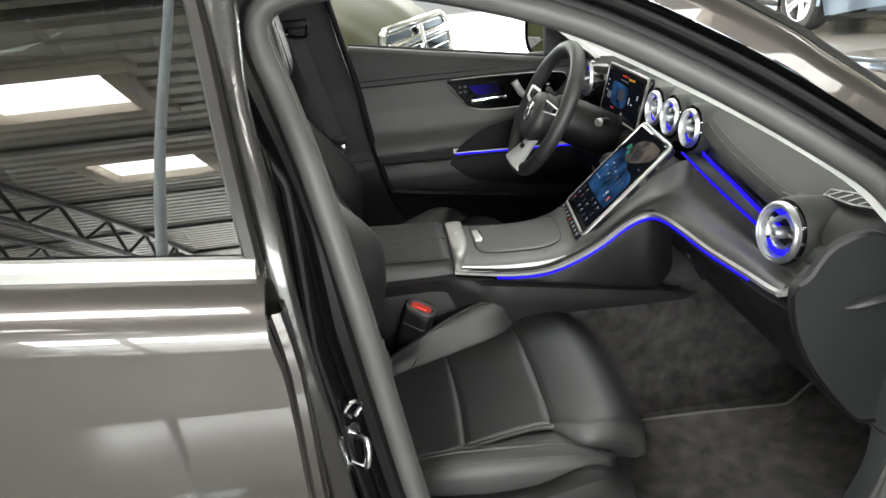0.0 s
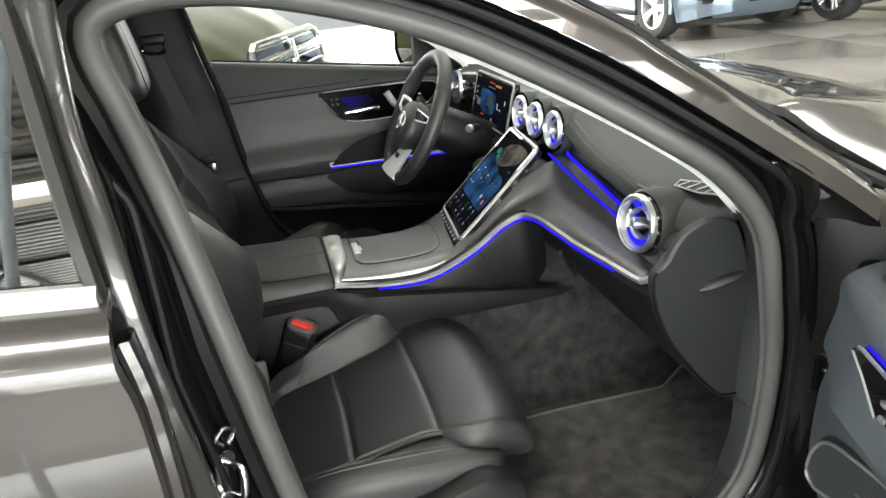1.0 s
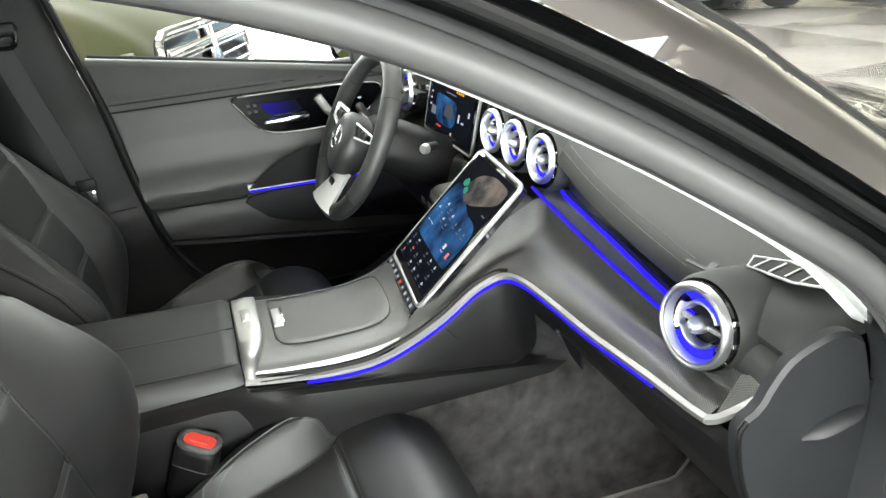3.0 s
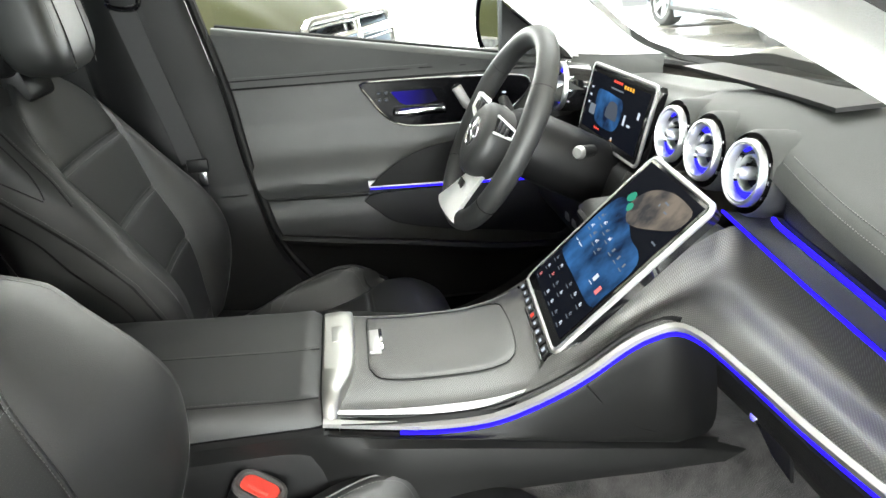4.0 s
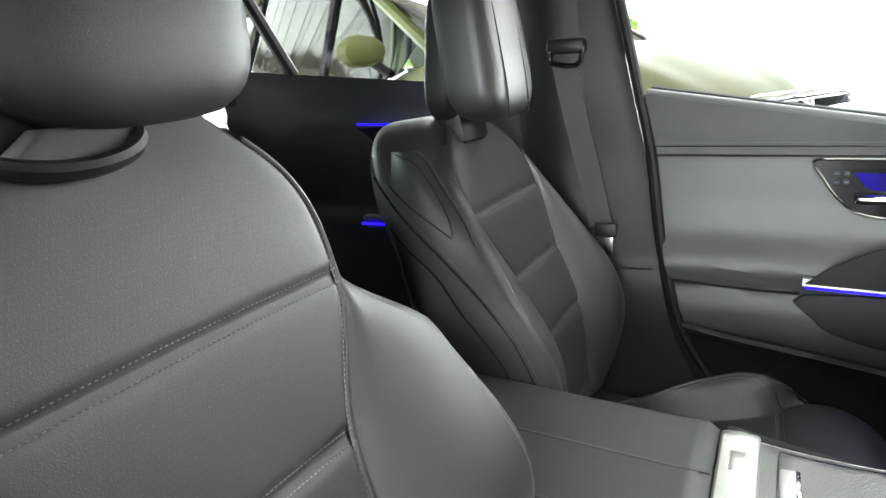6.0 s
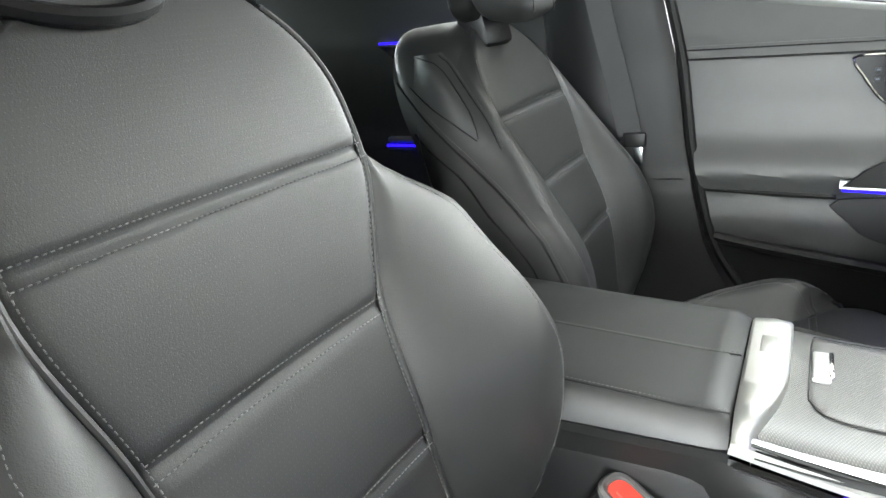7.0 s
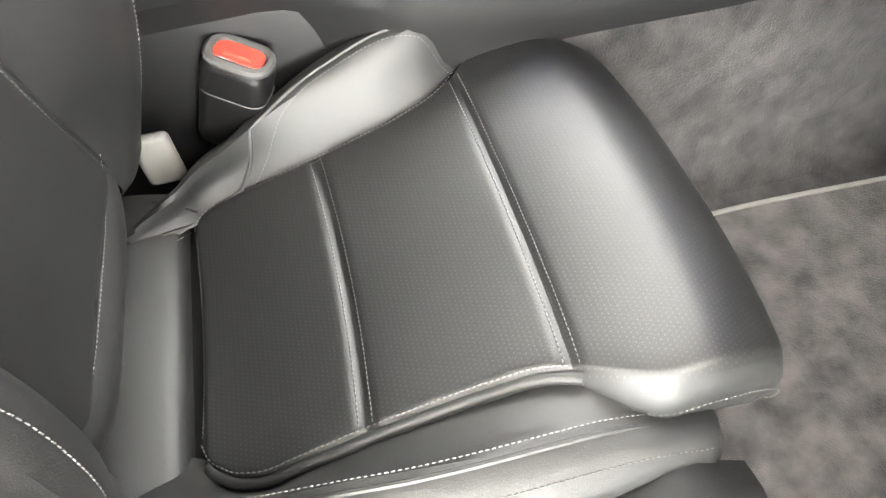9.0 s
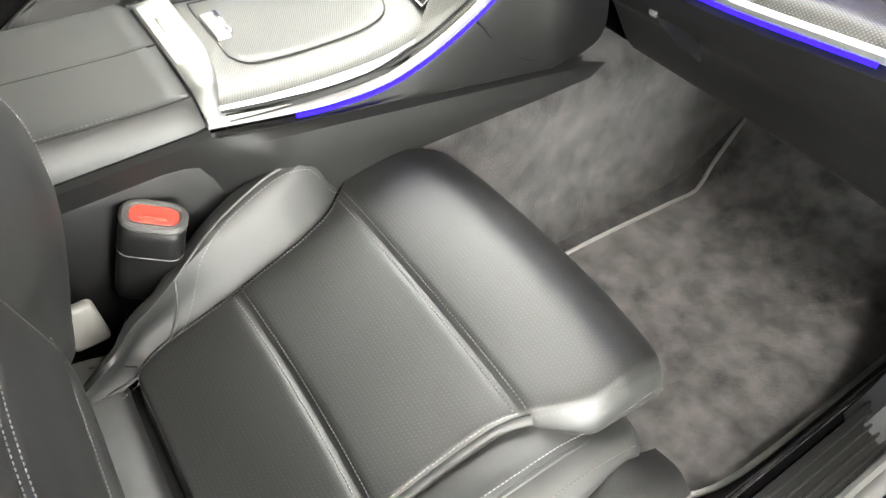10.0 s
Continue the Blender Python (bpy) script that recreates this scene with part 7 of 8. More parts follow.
# jamb colour here also stands for the shadow by the hinge
part("hinge_pillar", Geo().grid(np.array([[(0.690 - 0.05 * max(0, 0.5 - z), -0.775, z) for z in jz], [(0.715, -0.800, z) for z in jz], [(0.722, -0.832, z) for z in jz], [(0.757, -0.872 + 0.06 * max(0, z - 0.84), z) for z in jz]])), M_JAMB, body, "glossy hinge pillar in paint darkened for shade")
# inner trim of the far windscreen pillar, up to the black edge of the glass
sx_ = cr(STRIP, 40)[4:37] * V(1, -1, 1) + V(0, 0, 0.010)
ax_ = cr([(0.16, 0.640, 1.335), (0.31, 0.655, 1.272), (0.42, 0.670, 1.215), (0.54, 0.685, 1.150), (0.637, 0.698, 1.089), (0.70, 0.700, 1.038), (0.755, 0.696, 0.992), (0.800, 0.680, 0.962), (0.835, 0.655, 0.946)], 33)
far = np.array([sx_ + (ax_ - sx_) * u + V(0, 0.010, -0.004) * math.sin(math.pi * u) for u in np.linspace(0, 1, 7)])
part("pillar_cover", Geo().grid(far), M_HEADLINER, body, "pale grey inner pillar trim")
low_ = far[:, -1]
part("dash_corner", Geo().grid(np.array([low_ + V(0, 0, 0.001), low_ + V(-0.010, -0.012, -0.004), low_ + V(-0.03, -0.05, -0.022), low_ + V(-0.04, -0.08, -0.06)])), M_LEATHER_DASH, body, "dark grey corner pad of the dashboard")
frit = np.vstack([ax_ + V(0.004, -0.003, 0.003), cr([(0.86, 0.63, 0.938), (0.895, 0.56, 0.932), (0.92, 0.45, 0.930)], 12)])
part("glass_edge", Geo().sweep(frit, [(-0.007, -0.002), (-0.007, 0.002), (0.007, 0.002), (0.007, -0.002)], (0, -1, 0.6)), M_RUBBER_DARK, body, "black edge of the windscreen")
# kick panel between end cap and seal
kick = np.array([cr([(0.615, -0.700, 0.915), (0.640, -0.705, 0.84), (0.646, -0.704, 0.72), (0.640, -0.702, 0.60), (0.640, -0.70, 0.50), (0.62, -0.69, 0.40), (0.60, -0.68, 0.30)], 30), cr([(0.606, -0.735, 0.920), (0.645, -0.742, 0.83), (0.662, -0.745, 0.72), (0.664, -0.744, 0.62), (0.655, -0.744, 0.50), (0.625, -0.742, 0.41), (0.60, -0.735, 0.335)], 30)])
mid = kick.mean(0) + V(-0.004, -0.006, 0)
part("kick_panel", Geo().grid(np.array([kick[0], mid, kick[1]])), M_SOFT_GREY, body)
part("kick_seam", Geo().tube(cr([(0.632, -0.7045, 0.575), (0.65, -0.730, 0.565), (0.664, -0.747, 0.562)], 8), 0.0014, 6), M_RUBBER_DARK, body)
# sill
for sgn in (1, -1):
    prof = [(-0.92, 0.20), (-0.905, 0.32), (-0.87, 0.362), (-0.80, 0.352), (-0.757, 0.340), (-0.735, 0.352), (-0.70, 0.350), (-0.675, 0.335), (-0.665, 0.30), (-0.66, 0.24)]
    p = np.array([[(x, sgn * y, z) for y, z in prof] for x in np.linspace(-1.1, 0.75, 24)])
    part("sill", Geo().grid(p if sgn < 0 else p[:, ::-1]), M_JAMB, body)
part("sill_plate", Geo().box((0.28, -0.712, 0.3545), (0.62, 0.050, 0.006), 0.002), M_SOFT, body, "ribbed dark sill plate")
for k in range(4):
    part("sill_rib", Geo().box((0.36, -0.696 - 0.011 * k, 0.3585), (0.42, 0.004, 0.003), 0.001), M_SOFT, body)
# closing panels at the back and the driver's side, outside the shown area
part("rear_quarter", Geo().box((-1.85, 0, 0.70), (0.9, 1.78, 0.75), 0.18), M_PAINT, body)
for sgn in (1, -1):
    part("c_pillar", Geo().grid(np.array([cr([(-1.30, sgn * 0.60, 1.36), (-1.50, sgn * 0.64, 1.25), (-1.72, sgn * 0.70, 1.06)], 10), cr([(-1.06, sgn * 0.60, 1.37), (-1.12, sgn * 0.66, 1.25), (-1.20, sgn * 0.71, 1.05)], 10)])), M_SOFT, body)
part("rear_window", Geo().grid(np.array([[(-1.40, y, 1.37) for y in np.linspace(-0.58, 0.58, 8)], [(-1.75, y, 1.07) for y in np.linspace(-0.66, 0.66, 8)]])), M_TINT, body)
part("cabin_back", Geo().box((-1.42, 0, 0.68), (0.12, 1.36, 0.78), 0.05), M_LEATHER, body)

# ---- carpet and mats ----
fl = []
for x in np.linspace(-1.2, 1.12, 50):
    z = 0.245 + max(0, x - 0.80) * 0.55 + max(0, x - 0.95) * 0.5
    k = 0.058 * min(1.0, max(0.0, (0.24 - x) / 0.2))
    fl.append([(x, y, zz) for y, zz in cr([(-0.675, z + 0.10), (-0.665, z + 0.02), (-0.64, z), (-0.45, z - 0.004), (-0.25, z), (-0.205 + k, z + 0.03), (-0.18 + k, z + 0.16), (-0.165 + k, z + 0.30), (0.0, z + 0.32), (0.165 - k, z + 0.30), (0.18 - k, z + 0.16), (0.205 - k, z + 0.03), (0.25, z), (0.45, z), (0.64, z), (0.675, z + 0.10)], 60)])
tagged(part("carpet", Geo().grid(np.array(fl)[:, ::-1]), M_CARPET, None), "charcoal carpet lining the car floor and tunnel", "carpet")


def mat_z(x):
    return 0.2535 + max(0, x - 0.80) * 0.55 + max(0, x - 0.95) * 0.5


mo = cr([(0.10, -0.255), (0.35, -0.245), (0.53, -0.242), (0.72, -0.252), (0.79, -0.256), (0.86, -0.236), (0.98, -0.215), (1.03, -0.25), (1.04, -0.45), (1.02, -0.62), (0.94, -0.645), (0.70, -0.648), (0.45, -0.648), (0.36, -0.628), (0.33, -0.60), (0.10, -0.60)], 120, True)
mt = thing("floor_mat", (0.5, -0.44, 0.25), "dark velour floor mat with grey piping", "floor mat")
g = Geo()
c0 = mo.mean(0)
rings = [[(c0[0] + (x - c0[0]) * f, c0[1] + (y - c0[1]) * f, mat_z(c0[0] + (x - c0[0]) * f) + 0.004 * (f < 1)) for x, y in mo] for f in (1.0, 0.985, 0.9, 0.75, 0.6, 0.45, 0.3, 0.15, 0.01)]
g.grid(np.array(rings), cv=True)
part("velour", g, M_MAT, mt)
part("piping", Geo().tube(np.array([(x, y, mat_z(x) + 0.003) for x, y in mo]), 0.0042, 8, closed=True), M_PIPING, mt, "grey piping")

# ---- passenger side rear door ----
rd = thing("rear_door", (-0.7, -0.88, 0.36), "closed dark grey metallic rear door with chrome window strip", "car door")


def door_front(z):
    """Front edge of the rear door."""
    return smooth_interp(z, [0.36, 0.80, 0.90, 0.95, 0.99, 1.03], [-0.198, -0.197, -0.197, -0.199, -0.206, -0.211])


def rise(x, z):
    """The belt line climbs towards the back."""
    return -0.114 * (x + 0.21) * min(1.0, max(0.2, (z - 0.5) / 0.45))


skin_line = cr([(-0.850, 1.024), (-0.872, 1.019), (-0.889, 1.010), (-0.904, 0.999), (-0.908, 0.993), (-0.908, 0.984), (-0.910, 0.955), (-0.917, 0.88), (-0.922, 0.80), (-0.922, 0.70), (-0.912, 0.58), (-0.902, 0.53), (-0.893, 0.50), (-0.885, 0.36)], 60)
p = []
for u in np.linspace(0, 1, 34):
    row = []
    for y, z in skin_line:
        x = door_front(z) + (-1.45 - door_front(z)) * u
        row.append((x, y + 0.03 * max(0, (-x - 0.9) / 0.55), z + rise(x, z)))
    p.append(row)
part("door_skin", Geo().sheet(np.array(p)[:, ::-1], 0.02), M_PAINT, rd, "dark grey metallic door skin")
ze_ = [(y, z) for y, z in skin_line if z < 1.0][::3]
part("door_edge", Geo().grid(np.array([[(door_front(z) + dx_, y + dy_, z) for y, z in ze_] for dx_, dy_ in ((0.0, 0.001), (0.0015, 0.004), (0.0015, 0.012), (0.010, 0.014), (0.012, 0.018), (0.012, 0.034), (0.0, 0.05))])), M_PAINT, rd, "stepped painted door edge")
part("window_strip", Geo().sweep([(x, -0.874 + 0.012 * max(0, -x - 0.6), 1.043 - 0.114 * (x + 0.21)) for x in np.linspace(-0.214, -1.4, 12)], [(-0.007, -0.013), (-0.010, 0.006), (-0.004, 0.013), (0.006, 0.013), (0.008, -0.013)]), M_SATIN, rd, "bright silver window strip")


def wy(z):
    return -0.866 + 0.355 * (z - 1.045)


p = np.array([[(x - 0.105 * (z - 1.05), wy(z) - 0.005 * math.sin(math.pi * (z - 1.05) / 0.28), z) for z in np.linspace(1.05, 1.335, 12)] for x in np.linspace(-0.222, -1.25, 14)])
part("window_pane", Geo().grid(p), M_TINT, rd, "dark tinted window pane")
fr = cr([(-0.216, -0.872, 1.030), (-0.222, wy(1.10) - 0.010, 1.10), (-0.230, wy(1.18) - 0.008, 1.18), (-0.238, wy(1.27) - 0.004, 1.27), (-0.246, wy(1.335), 1.335)], 24)
part("window_frame", Geo().sweep(fr, [(-0.007, -0.010), (-0.008, 0.003), (-0.005, 0.007), (0.005, 0.007), (0.008, 0.002), (0.008, -0.010)], (0, -1, 0.3)), M_FRAME, rd, "grey rubber window frame")
# painted outer skin of the centre pillar
pr = cr([(-0.200, -0.772, 1.315), (-0.205, -0.790, 1.235), (-0.204, -0.806, 1.185), (-0.198, -0.822, 1.135), (-0.190, -0.842, 1.070), (-0.186, -0.856, 1.015), (-0.180, -0.866, 0.95), (-0.173, -0.871, 0.89), (-0.164, -0.872, 0.79), (-0.150, -0.866, 0.60), (-0.140, -0.855, 0.42)], 50)
pl = pr * V(0, 1, 1) + np.stack([np.interp(pr[:, 2], [0.4, 1.0, 1.33], [-0.215, -0.222, -0.252]), np.full(50, 0.004), np.zeros(50)], 1)
p = np.array([pl, 0.5 * (pl + pr) + V(0, -0.004, 0), pr + V(-0.004, 0, 0), pr + V(0, 0.003, 0), pr + V(0.001, 0.012, 0), pr + V(-0.006, 0.040, 0)])
part("pillar_skin", Geo().grid(p[:, ::-1]), M_PILLAR, body, "glossy dark painted centre pillar skin")
part("window_header", Geo().tube(np.array([(x, -0.772, 1.345) for x in np.linspace(-0.285, -1.2, 10)]), 0.018, 8), M_GLOSS, rd)

# ---- open passenger door ----
pd = thing("passenger_door", (0.82, -0.86, 0.3), "open front passenger door with speaker and dark grey trim", "car door")
dv, nv = V(-0.309, -0.951, 0), V(-0.951, 0.309, 0)
o0 = V(0.66, -0.90, 0)


def D(s, z, w=0.0):
    return o0 + dv * s + nv * w + V(0, 0, z)


md = Matrix(((dv[0], 0, nv[0], o0[0]), (dv[1], 0, nv[1], o0[1]), (0, 1, 0, 0), (0, 0, 0, 1)))
p = []
for s in np.linspace(-0.07, 1.0, 40):
    f = max(0, 1 - (s + 0.07) / 0.10)
    lo = 0.36 + 0.04 * f
    p.append([D(s, z, w - 0.02 * f) for z, w in cr([(lo, -0.02), (lo + 0.10, 0.01), (0.55, 0.022), (0.66, 0.020), (0.71, 0.030 * (1 - f) + 0.01), (0.74, 0.024), (0.80, 0.012), (0.838, 0.012), (0.850, 0.004), (0.862, -0.02), (0.868, -0.045)], 40)])
part("inner_panel", Geo().grid(np.array(p)), M_DOOR, pd, "dark grey padded door panel")
part("stitching", stitches(np.array([D(s, 0.858, -0.012) for s in np.linspace(-0.06, 0.6, 60)]), (-0.6, 0.2, 0.8)), M_THREAD_DARK, pd)
tri = [(-0.012, 0.870), (0.03, 0.905), (0.085, 0.985), (0.12, 1.06), (0.17, 1.10), (0.60, 1.00), (0.60, 0.875), (0.2, 0.868)]
part("mirror_triangle", Geo().plate(tri, 0.03, md @ Matrix.Translation((0, 0, -0.05)), 0.012), M_DOOR, pd)
tw = cr([(0.004, 0.882), (0.045, 0.930), (0.090, 0.956), (0.112, 0.945), (0.110, 0.905), (0.085, 0.893), (0.04, 0.880)], 50, True)
twp = part("tweeter_frame", Geo().plate(tw, 0.006, md @ Matrix.Translation((0, 0, -0.021)), 0.003), M_SOFT_GREY, pd)
M_MESHGRILLE = fibre("speaker_grille", (0.075, 0.08, 0.085), 0.45, 0.6, 0.004)
ct = tw.mean(0)
part("tweeter_grille", Geo().plate(ct + (tw - ct) * 0.84, 0.002, md @ Matrix.Translation((0, 0, -0.0152)), 0.0005), M_MESHGRILLE, twp)
sp_ = cr([(-0.030, 0.548), (-0.018, 0.600), (0.022, 0.648), (0.115, 0.683), (0.19, 0.700), (0.215, 0.675), (0.19, 0.628), (0.10, 0.585), (0.03, 0.552), (-0.005, 0.538)], 60, True)
cs_ = sp_.mean(0)
spf = part("speaker_frame", Geo().plate(sp_, 0.012, md @ Matrix.Translation((0, 0, 0.016)), 0.006), M_SOFT_GREY, pd)
part("speaker_ring", Geo().tube(move([(x, z, 0.030) for x, z in cs_ + (sp_ - cs_) * 0.88], md), 0.0028, 6, (0, 0, 1), closed=True), M_SATIN, spf)
part("speaker_grille", Geo().plate(cs_ + (sp_ - cs_) * 0.86, 0.003, md @ Matrix.Translation((0, 0, 0.027)), 0.001), M_MESHGRILLE, spf, "perforated metal speaker grille")
part("speaker_badge", Geo().box((0.13, 0.63, 0.031), (0.045, 0.008, 0.002), 0.001, md), M_CHROME, spf)
pod = cr([(0.036, 0.798), (0.047, 0.808), (0.08, 0.808), (0.40, 0.790), (0.48, 0.77), (0.46, 0.72), (0.36, 0.69), (0.20, 0.688), (0.13, 0.722), (0.065, 0.776)], 60, True)
pp = part("control_pod", Geo().plate(pod, 0.010, md @ Matrix.Translation((0, 0, 0.012)), 0.003), M_GLOSS, pd, "gloss black seat control pod")
part("pod_rim", Geo().tube(move([(x, z, 0.021) for x, z in pod], md), 0.0028, 6, (0, 0, 1), closed=True), M_SATIN, pp)
part("ambient_line", Geo().tube(np.array([D(s, 0.815 - 0.05 * max(0, s - 0.05), 0.016) for s in np.linspace(0.056, 0.45, 20)]), 0.0018, 6), M_LED, pd)
for k in range(6):
    part("seat_key", Geo().box((0.12 + 0.03 * (k % 3), 0.775 - 0.022 * (k // 3), 0.024), (0.012, 0.008, 0.005), 0.002, md), M_SATIN, pp)
part("pull_handle", Geo().tube(np.array([D(0.18, 0.775, 0.022), D(0.19, 0.770, 0.045), D(0.30, 0.755, 0.045), D(0.31, 0.752, 0.022)]), 0.010, 10), M_SATIN, pp)
p = np.array([[D(s, z, w) for z, w in cr([(0.36, -0.10), (0.60, -0.14), (0.85, -0.135), (1.0, -0.10)], 20)] for s in np.linspace(-0.02, 1.05, 12)])
part("outer_skin", Geo().sheet(p, 0.01), M_PAINT, pd)
part("door_end", Geo().grid(np.array([[D(-0.07, z, -0.04) for z in np.linspace(0.37, 0.85, 8)], [D(-0.06, z, -0.09) for z in np.linspace(0.37, 0.85, 8)], [D(-0.02, z, -0.13) for z in np.linspace(0.37, 0.90, 8)]])), M_JAMB, pd)
pg = part("window_pane", Geo().grid(np.array([[D(s, 0.87, -0.07), D(s, 1.10, -0.05), D(s, 1.30 - 0.25 * max(0, 0.35 - s), -0.02)] for s in np.linspace(0.16, 1.0, 8)])), M_GLASS, pd)
pg.visible_shadow = False
hg = part("hinge", Geo().box((0.728, -0.800, 0.66), (0.05, 0.012, 0.06), 0.004), M_JAMB, pd, "dark steel hinge with a bolt")
part("knuckle", Geo().lathe([(0.009, -0.03), (0.009, 0.03)], Matrix.Translation((0.755, -0.815, 0.66)), 14, caps=True), M_STEEL, hg)
part("door_leaf", Geo().box((0.752, -0.842, 0.66), (0.012, 0.06, 0.05), 0.004), M_JAMB, hg)
part("bolt", Geo().lathe([(0.0, 0.01), (0.008, 0.01), (0.009, 0.0)], basis((0.722, -0.807, 0.665), (1, 0, 0), (0, -1, 0)), 12), M_STEEL, hg)

# ---- driver's door ----
dd = thing("driver_door", (0.3, 0.75, 0.36), "closed driver door with dark padded trim and control pod", "car door")


def xe(z):
    return smooth_interp(z, [0.36, 0.465, 0.539, 0.705, 0.945, 1.045], [0.06, -0.008, -0.056, -0.105, -0.140, -0.160])


def belt_z(x):
    return 1.014 - 0.155 * (x - 0.06)


p = []
for u in np.linspace(0, 1, 44):
    row = []
    for v in np.linspace(0, 1, 54):
        x_ = -0.16 + (0.80 + 0.16) * u
        zt_ = belt_z(x_)
        # profile over the height, from sill to belt
        prof = [(0.36, 0.725), (0.44, 0.722), (0.52, 0.716), (0.58, 0.706), (0.62, 0.702), (0.665, 0.712), (0.690, 0.690), (0.712, 0.674), (0.735, 0.682), (0.775, 0.715), (0.84, 0.727), (0.925, 0.728), (0.9445, 0.722), (0.9465, 0.727), (0.950, 0.720), (0.975, 0.712), (1.0, 0.703)]
        zz = 0.36 + (zt_ - 0.36) * v
        zn = zz if zz < 0.94 else 0.94 + (zz - 0.94) / max(1e-3, zt_ - 0.94) * 0.06
        y = np.interp(zn, [a for a, b in prof], [b for a, b in prof])
        x0 = xe(zz)
        x = x0 + (0.80 - x0) * u
        row.append((x, y, zz))
    p.append(row)
part("inner_panel", Geo().grid(np.array(p)[:, ::-1]), M_DOOR_IN, dd, "black padded door panel")
part("belt_roll", Geo().grid(np.array([cr([(x, 0.703, belt_z(x)), (x, 0.712, belt_z(x) + 0.010), (x, 0.735, belt_z(x) + 0.012), (x, 0.765, belt_z(x) + 0.006)], 8) for x in np.linspace(-0.155, 0.80, 30)])[:, ::-1]), M_LEATHER_DASH, dd)
part("stitching", stitches(np.array([(x, 0.7180, 0.9530) for x in np.linspace(-0.13, 0.60, 60)]), (0, -1, 0.2)), M_THREAD_DARK, dd)
for z, r in ((0.9455, 0.0016), (0.9275, 0.0024)):
    part("panel_gap", Geo().tube(np.array([(x, 0.7262 - 0.25 * max(0, z - 0.93), z) for x in np.linspace(-0.138, 0.62, 20)]), r, 6), M_RUBBER_DARK, dd)
part("lower_gap", Geo().tube(cr([(xe(0.683) + 0.004, 0.706, 0.676), (0.05, 0.706, 0.670), (0.14, 0.706, 0.668)], 20), 0.0055, 6), M_RUBBER_DARK, dd)
mdd = basis((0, 0.726, 0), (1, 0, 0), (0, -1, 0))
podd = cr([(0.145, 0.918), (0.18, 0.9225), (0.35, 0.921), (0.50, 0.914), (0.535, 0.900), (0.525, 0.870), (0.48, 0.835), (0.40, 0.816), (0.28, 0.815), (0.225, 0.824), (0.19, 0.850), (0.165, 0.885)], 80, True)
dp = part("control_pod", Geo().plate(podd, 0.008, mdd, 0.003), M_POD, dd, "gloss black control pod with silver rim")
part("pod_rim", Geo().tube(move([(x, z, 0.007) for x, z in podd], mdd), 0.0026, 6, (0, 0, 1), closed=True), M_CHROME, dp)
part("handle_cup", Geo().plate(cr([(0.205, 0.900), (0.32, 0.900), (0.335, 0.862), (0.24, 0.858)], 30, True), 0.003, mdd @ Matrix.Translation((0, 0, 0.0075)), 0.001), M_POD, dp)
# no lamp: a glowing plate paints the blue spill in the cup
part("cup_spill_glow", Geo().plate([(0.212, 0.898), (0.305, 0.898), (0.318, 0.872), (0.300, 0.866), (0.246, 0.866), (0.232, 0.872)], 0.0012, mdd @ Matrix.Translation((0, 0, 0.0100)), 0.0004), M_LED_SPILL, dp)
part("door_handle", Geo().box((0.275, 0.852, 0.020), (0.120, 0.018, 0.020), 0.007, mdd), M_CHROME, dp, "chrome inner door handle")
part("seat_key", Geo().tube(move(cr([(0.362, 0.898, 0.016), (0.372, 0.880, 0.018), (0.385, 0.858, 0.018), (0.405, 0.850, 0.016), (0.43, 0.856, 0.016)], 16), mdd), 0.0115, 8, (0, 1, 0)), M_SATIN, dp, "silver seat adjustment key")
for k in range(4):
    part("memory_key", Geo().box((0.185 + 0.016 * (k % 2), 0.897 - 0.016 * (k // 2), 0.010), (0.010, 0.008, 0.004), 0.001, mdd), M_HARD, dp)
    part("memory_mark", Geo().box((0.185 + 0.016 * (k % 2), 0.897 - 0.016 * (k // 2), 0.0125), (0.006, 0.0025, 0.001), 0, mdd), M_UI_GREY, dp)
for k in range(3):
    part("seat_mark", Geo().box((0.43 + 0.022 * k, 0.885 - 0.004 * k, 0.0095), (0.009, 0.004, 0.001), 0, mdd), M_UI_WHITE, dp)
part("armrest_strip", Geo().sweep([(x, 0.673, 0.7015 - 0.03 * (x - 0.14)) for x in np.linspace(0.142, 0.60, 14)], [(-0.010, -0.007), (-0.010, 0.006), (0.012, 0.008), (0.012, -0.006)]), M_SATIN, dd, "satin silver armrest strip")
part("ambient_line", Geo().tube(np.array([(x, 0.664, 0.6925 - 0.03 * (x - 0.14)) for x in np.linspace(0.146, 0.60, 14)]), 0.0030, 6), M_LED, dd)
cav = cr([(0.145, 0.706), (0.19, 0.745), (0.26, 0.782), (0.36, 0.800), (0.50, 0.800), (0.60, 0.79), (0.60, 0.702)], 40)
part("grip_recess", Geo().plate(np.vstack([cav, [(0.4, 0.699)]]), 0.004, basis((0, 0.7225, 0), (1, 0, 0), (0, -1, -0.1)), 0.001), M_HARD, dd)
part("switch_plate", Geo().box((0.285, 0.675, 0.716), (0.16, 0.030, 0.008), 0.003), M_GLOSS, dd)
for k in range(4):
    part("window_switch", Geo().box((0.235 + 0.034 * k, 0.672, 0.724), (0.022, 0.020, 0.010), 0.004), M_SATIN if k % 2 else M_STEEL, dd)
pk = cr([(0.143, 0.665), (0.162, 0.620), (0.204, 0.588), (0.32, 0.560), (0.50, 0.536), (0.62, 0.525), (0.63, 0.66), (0.4, 0.670)], 50, True)
part("map_pocket", Geo().plate(pk, 0.004, basis((0, 0.7035, 0), (1, 0, 0), (0, -1, 0)), 0.002), M_HARD, dd)
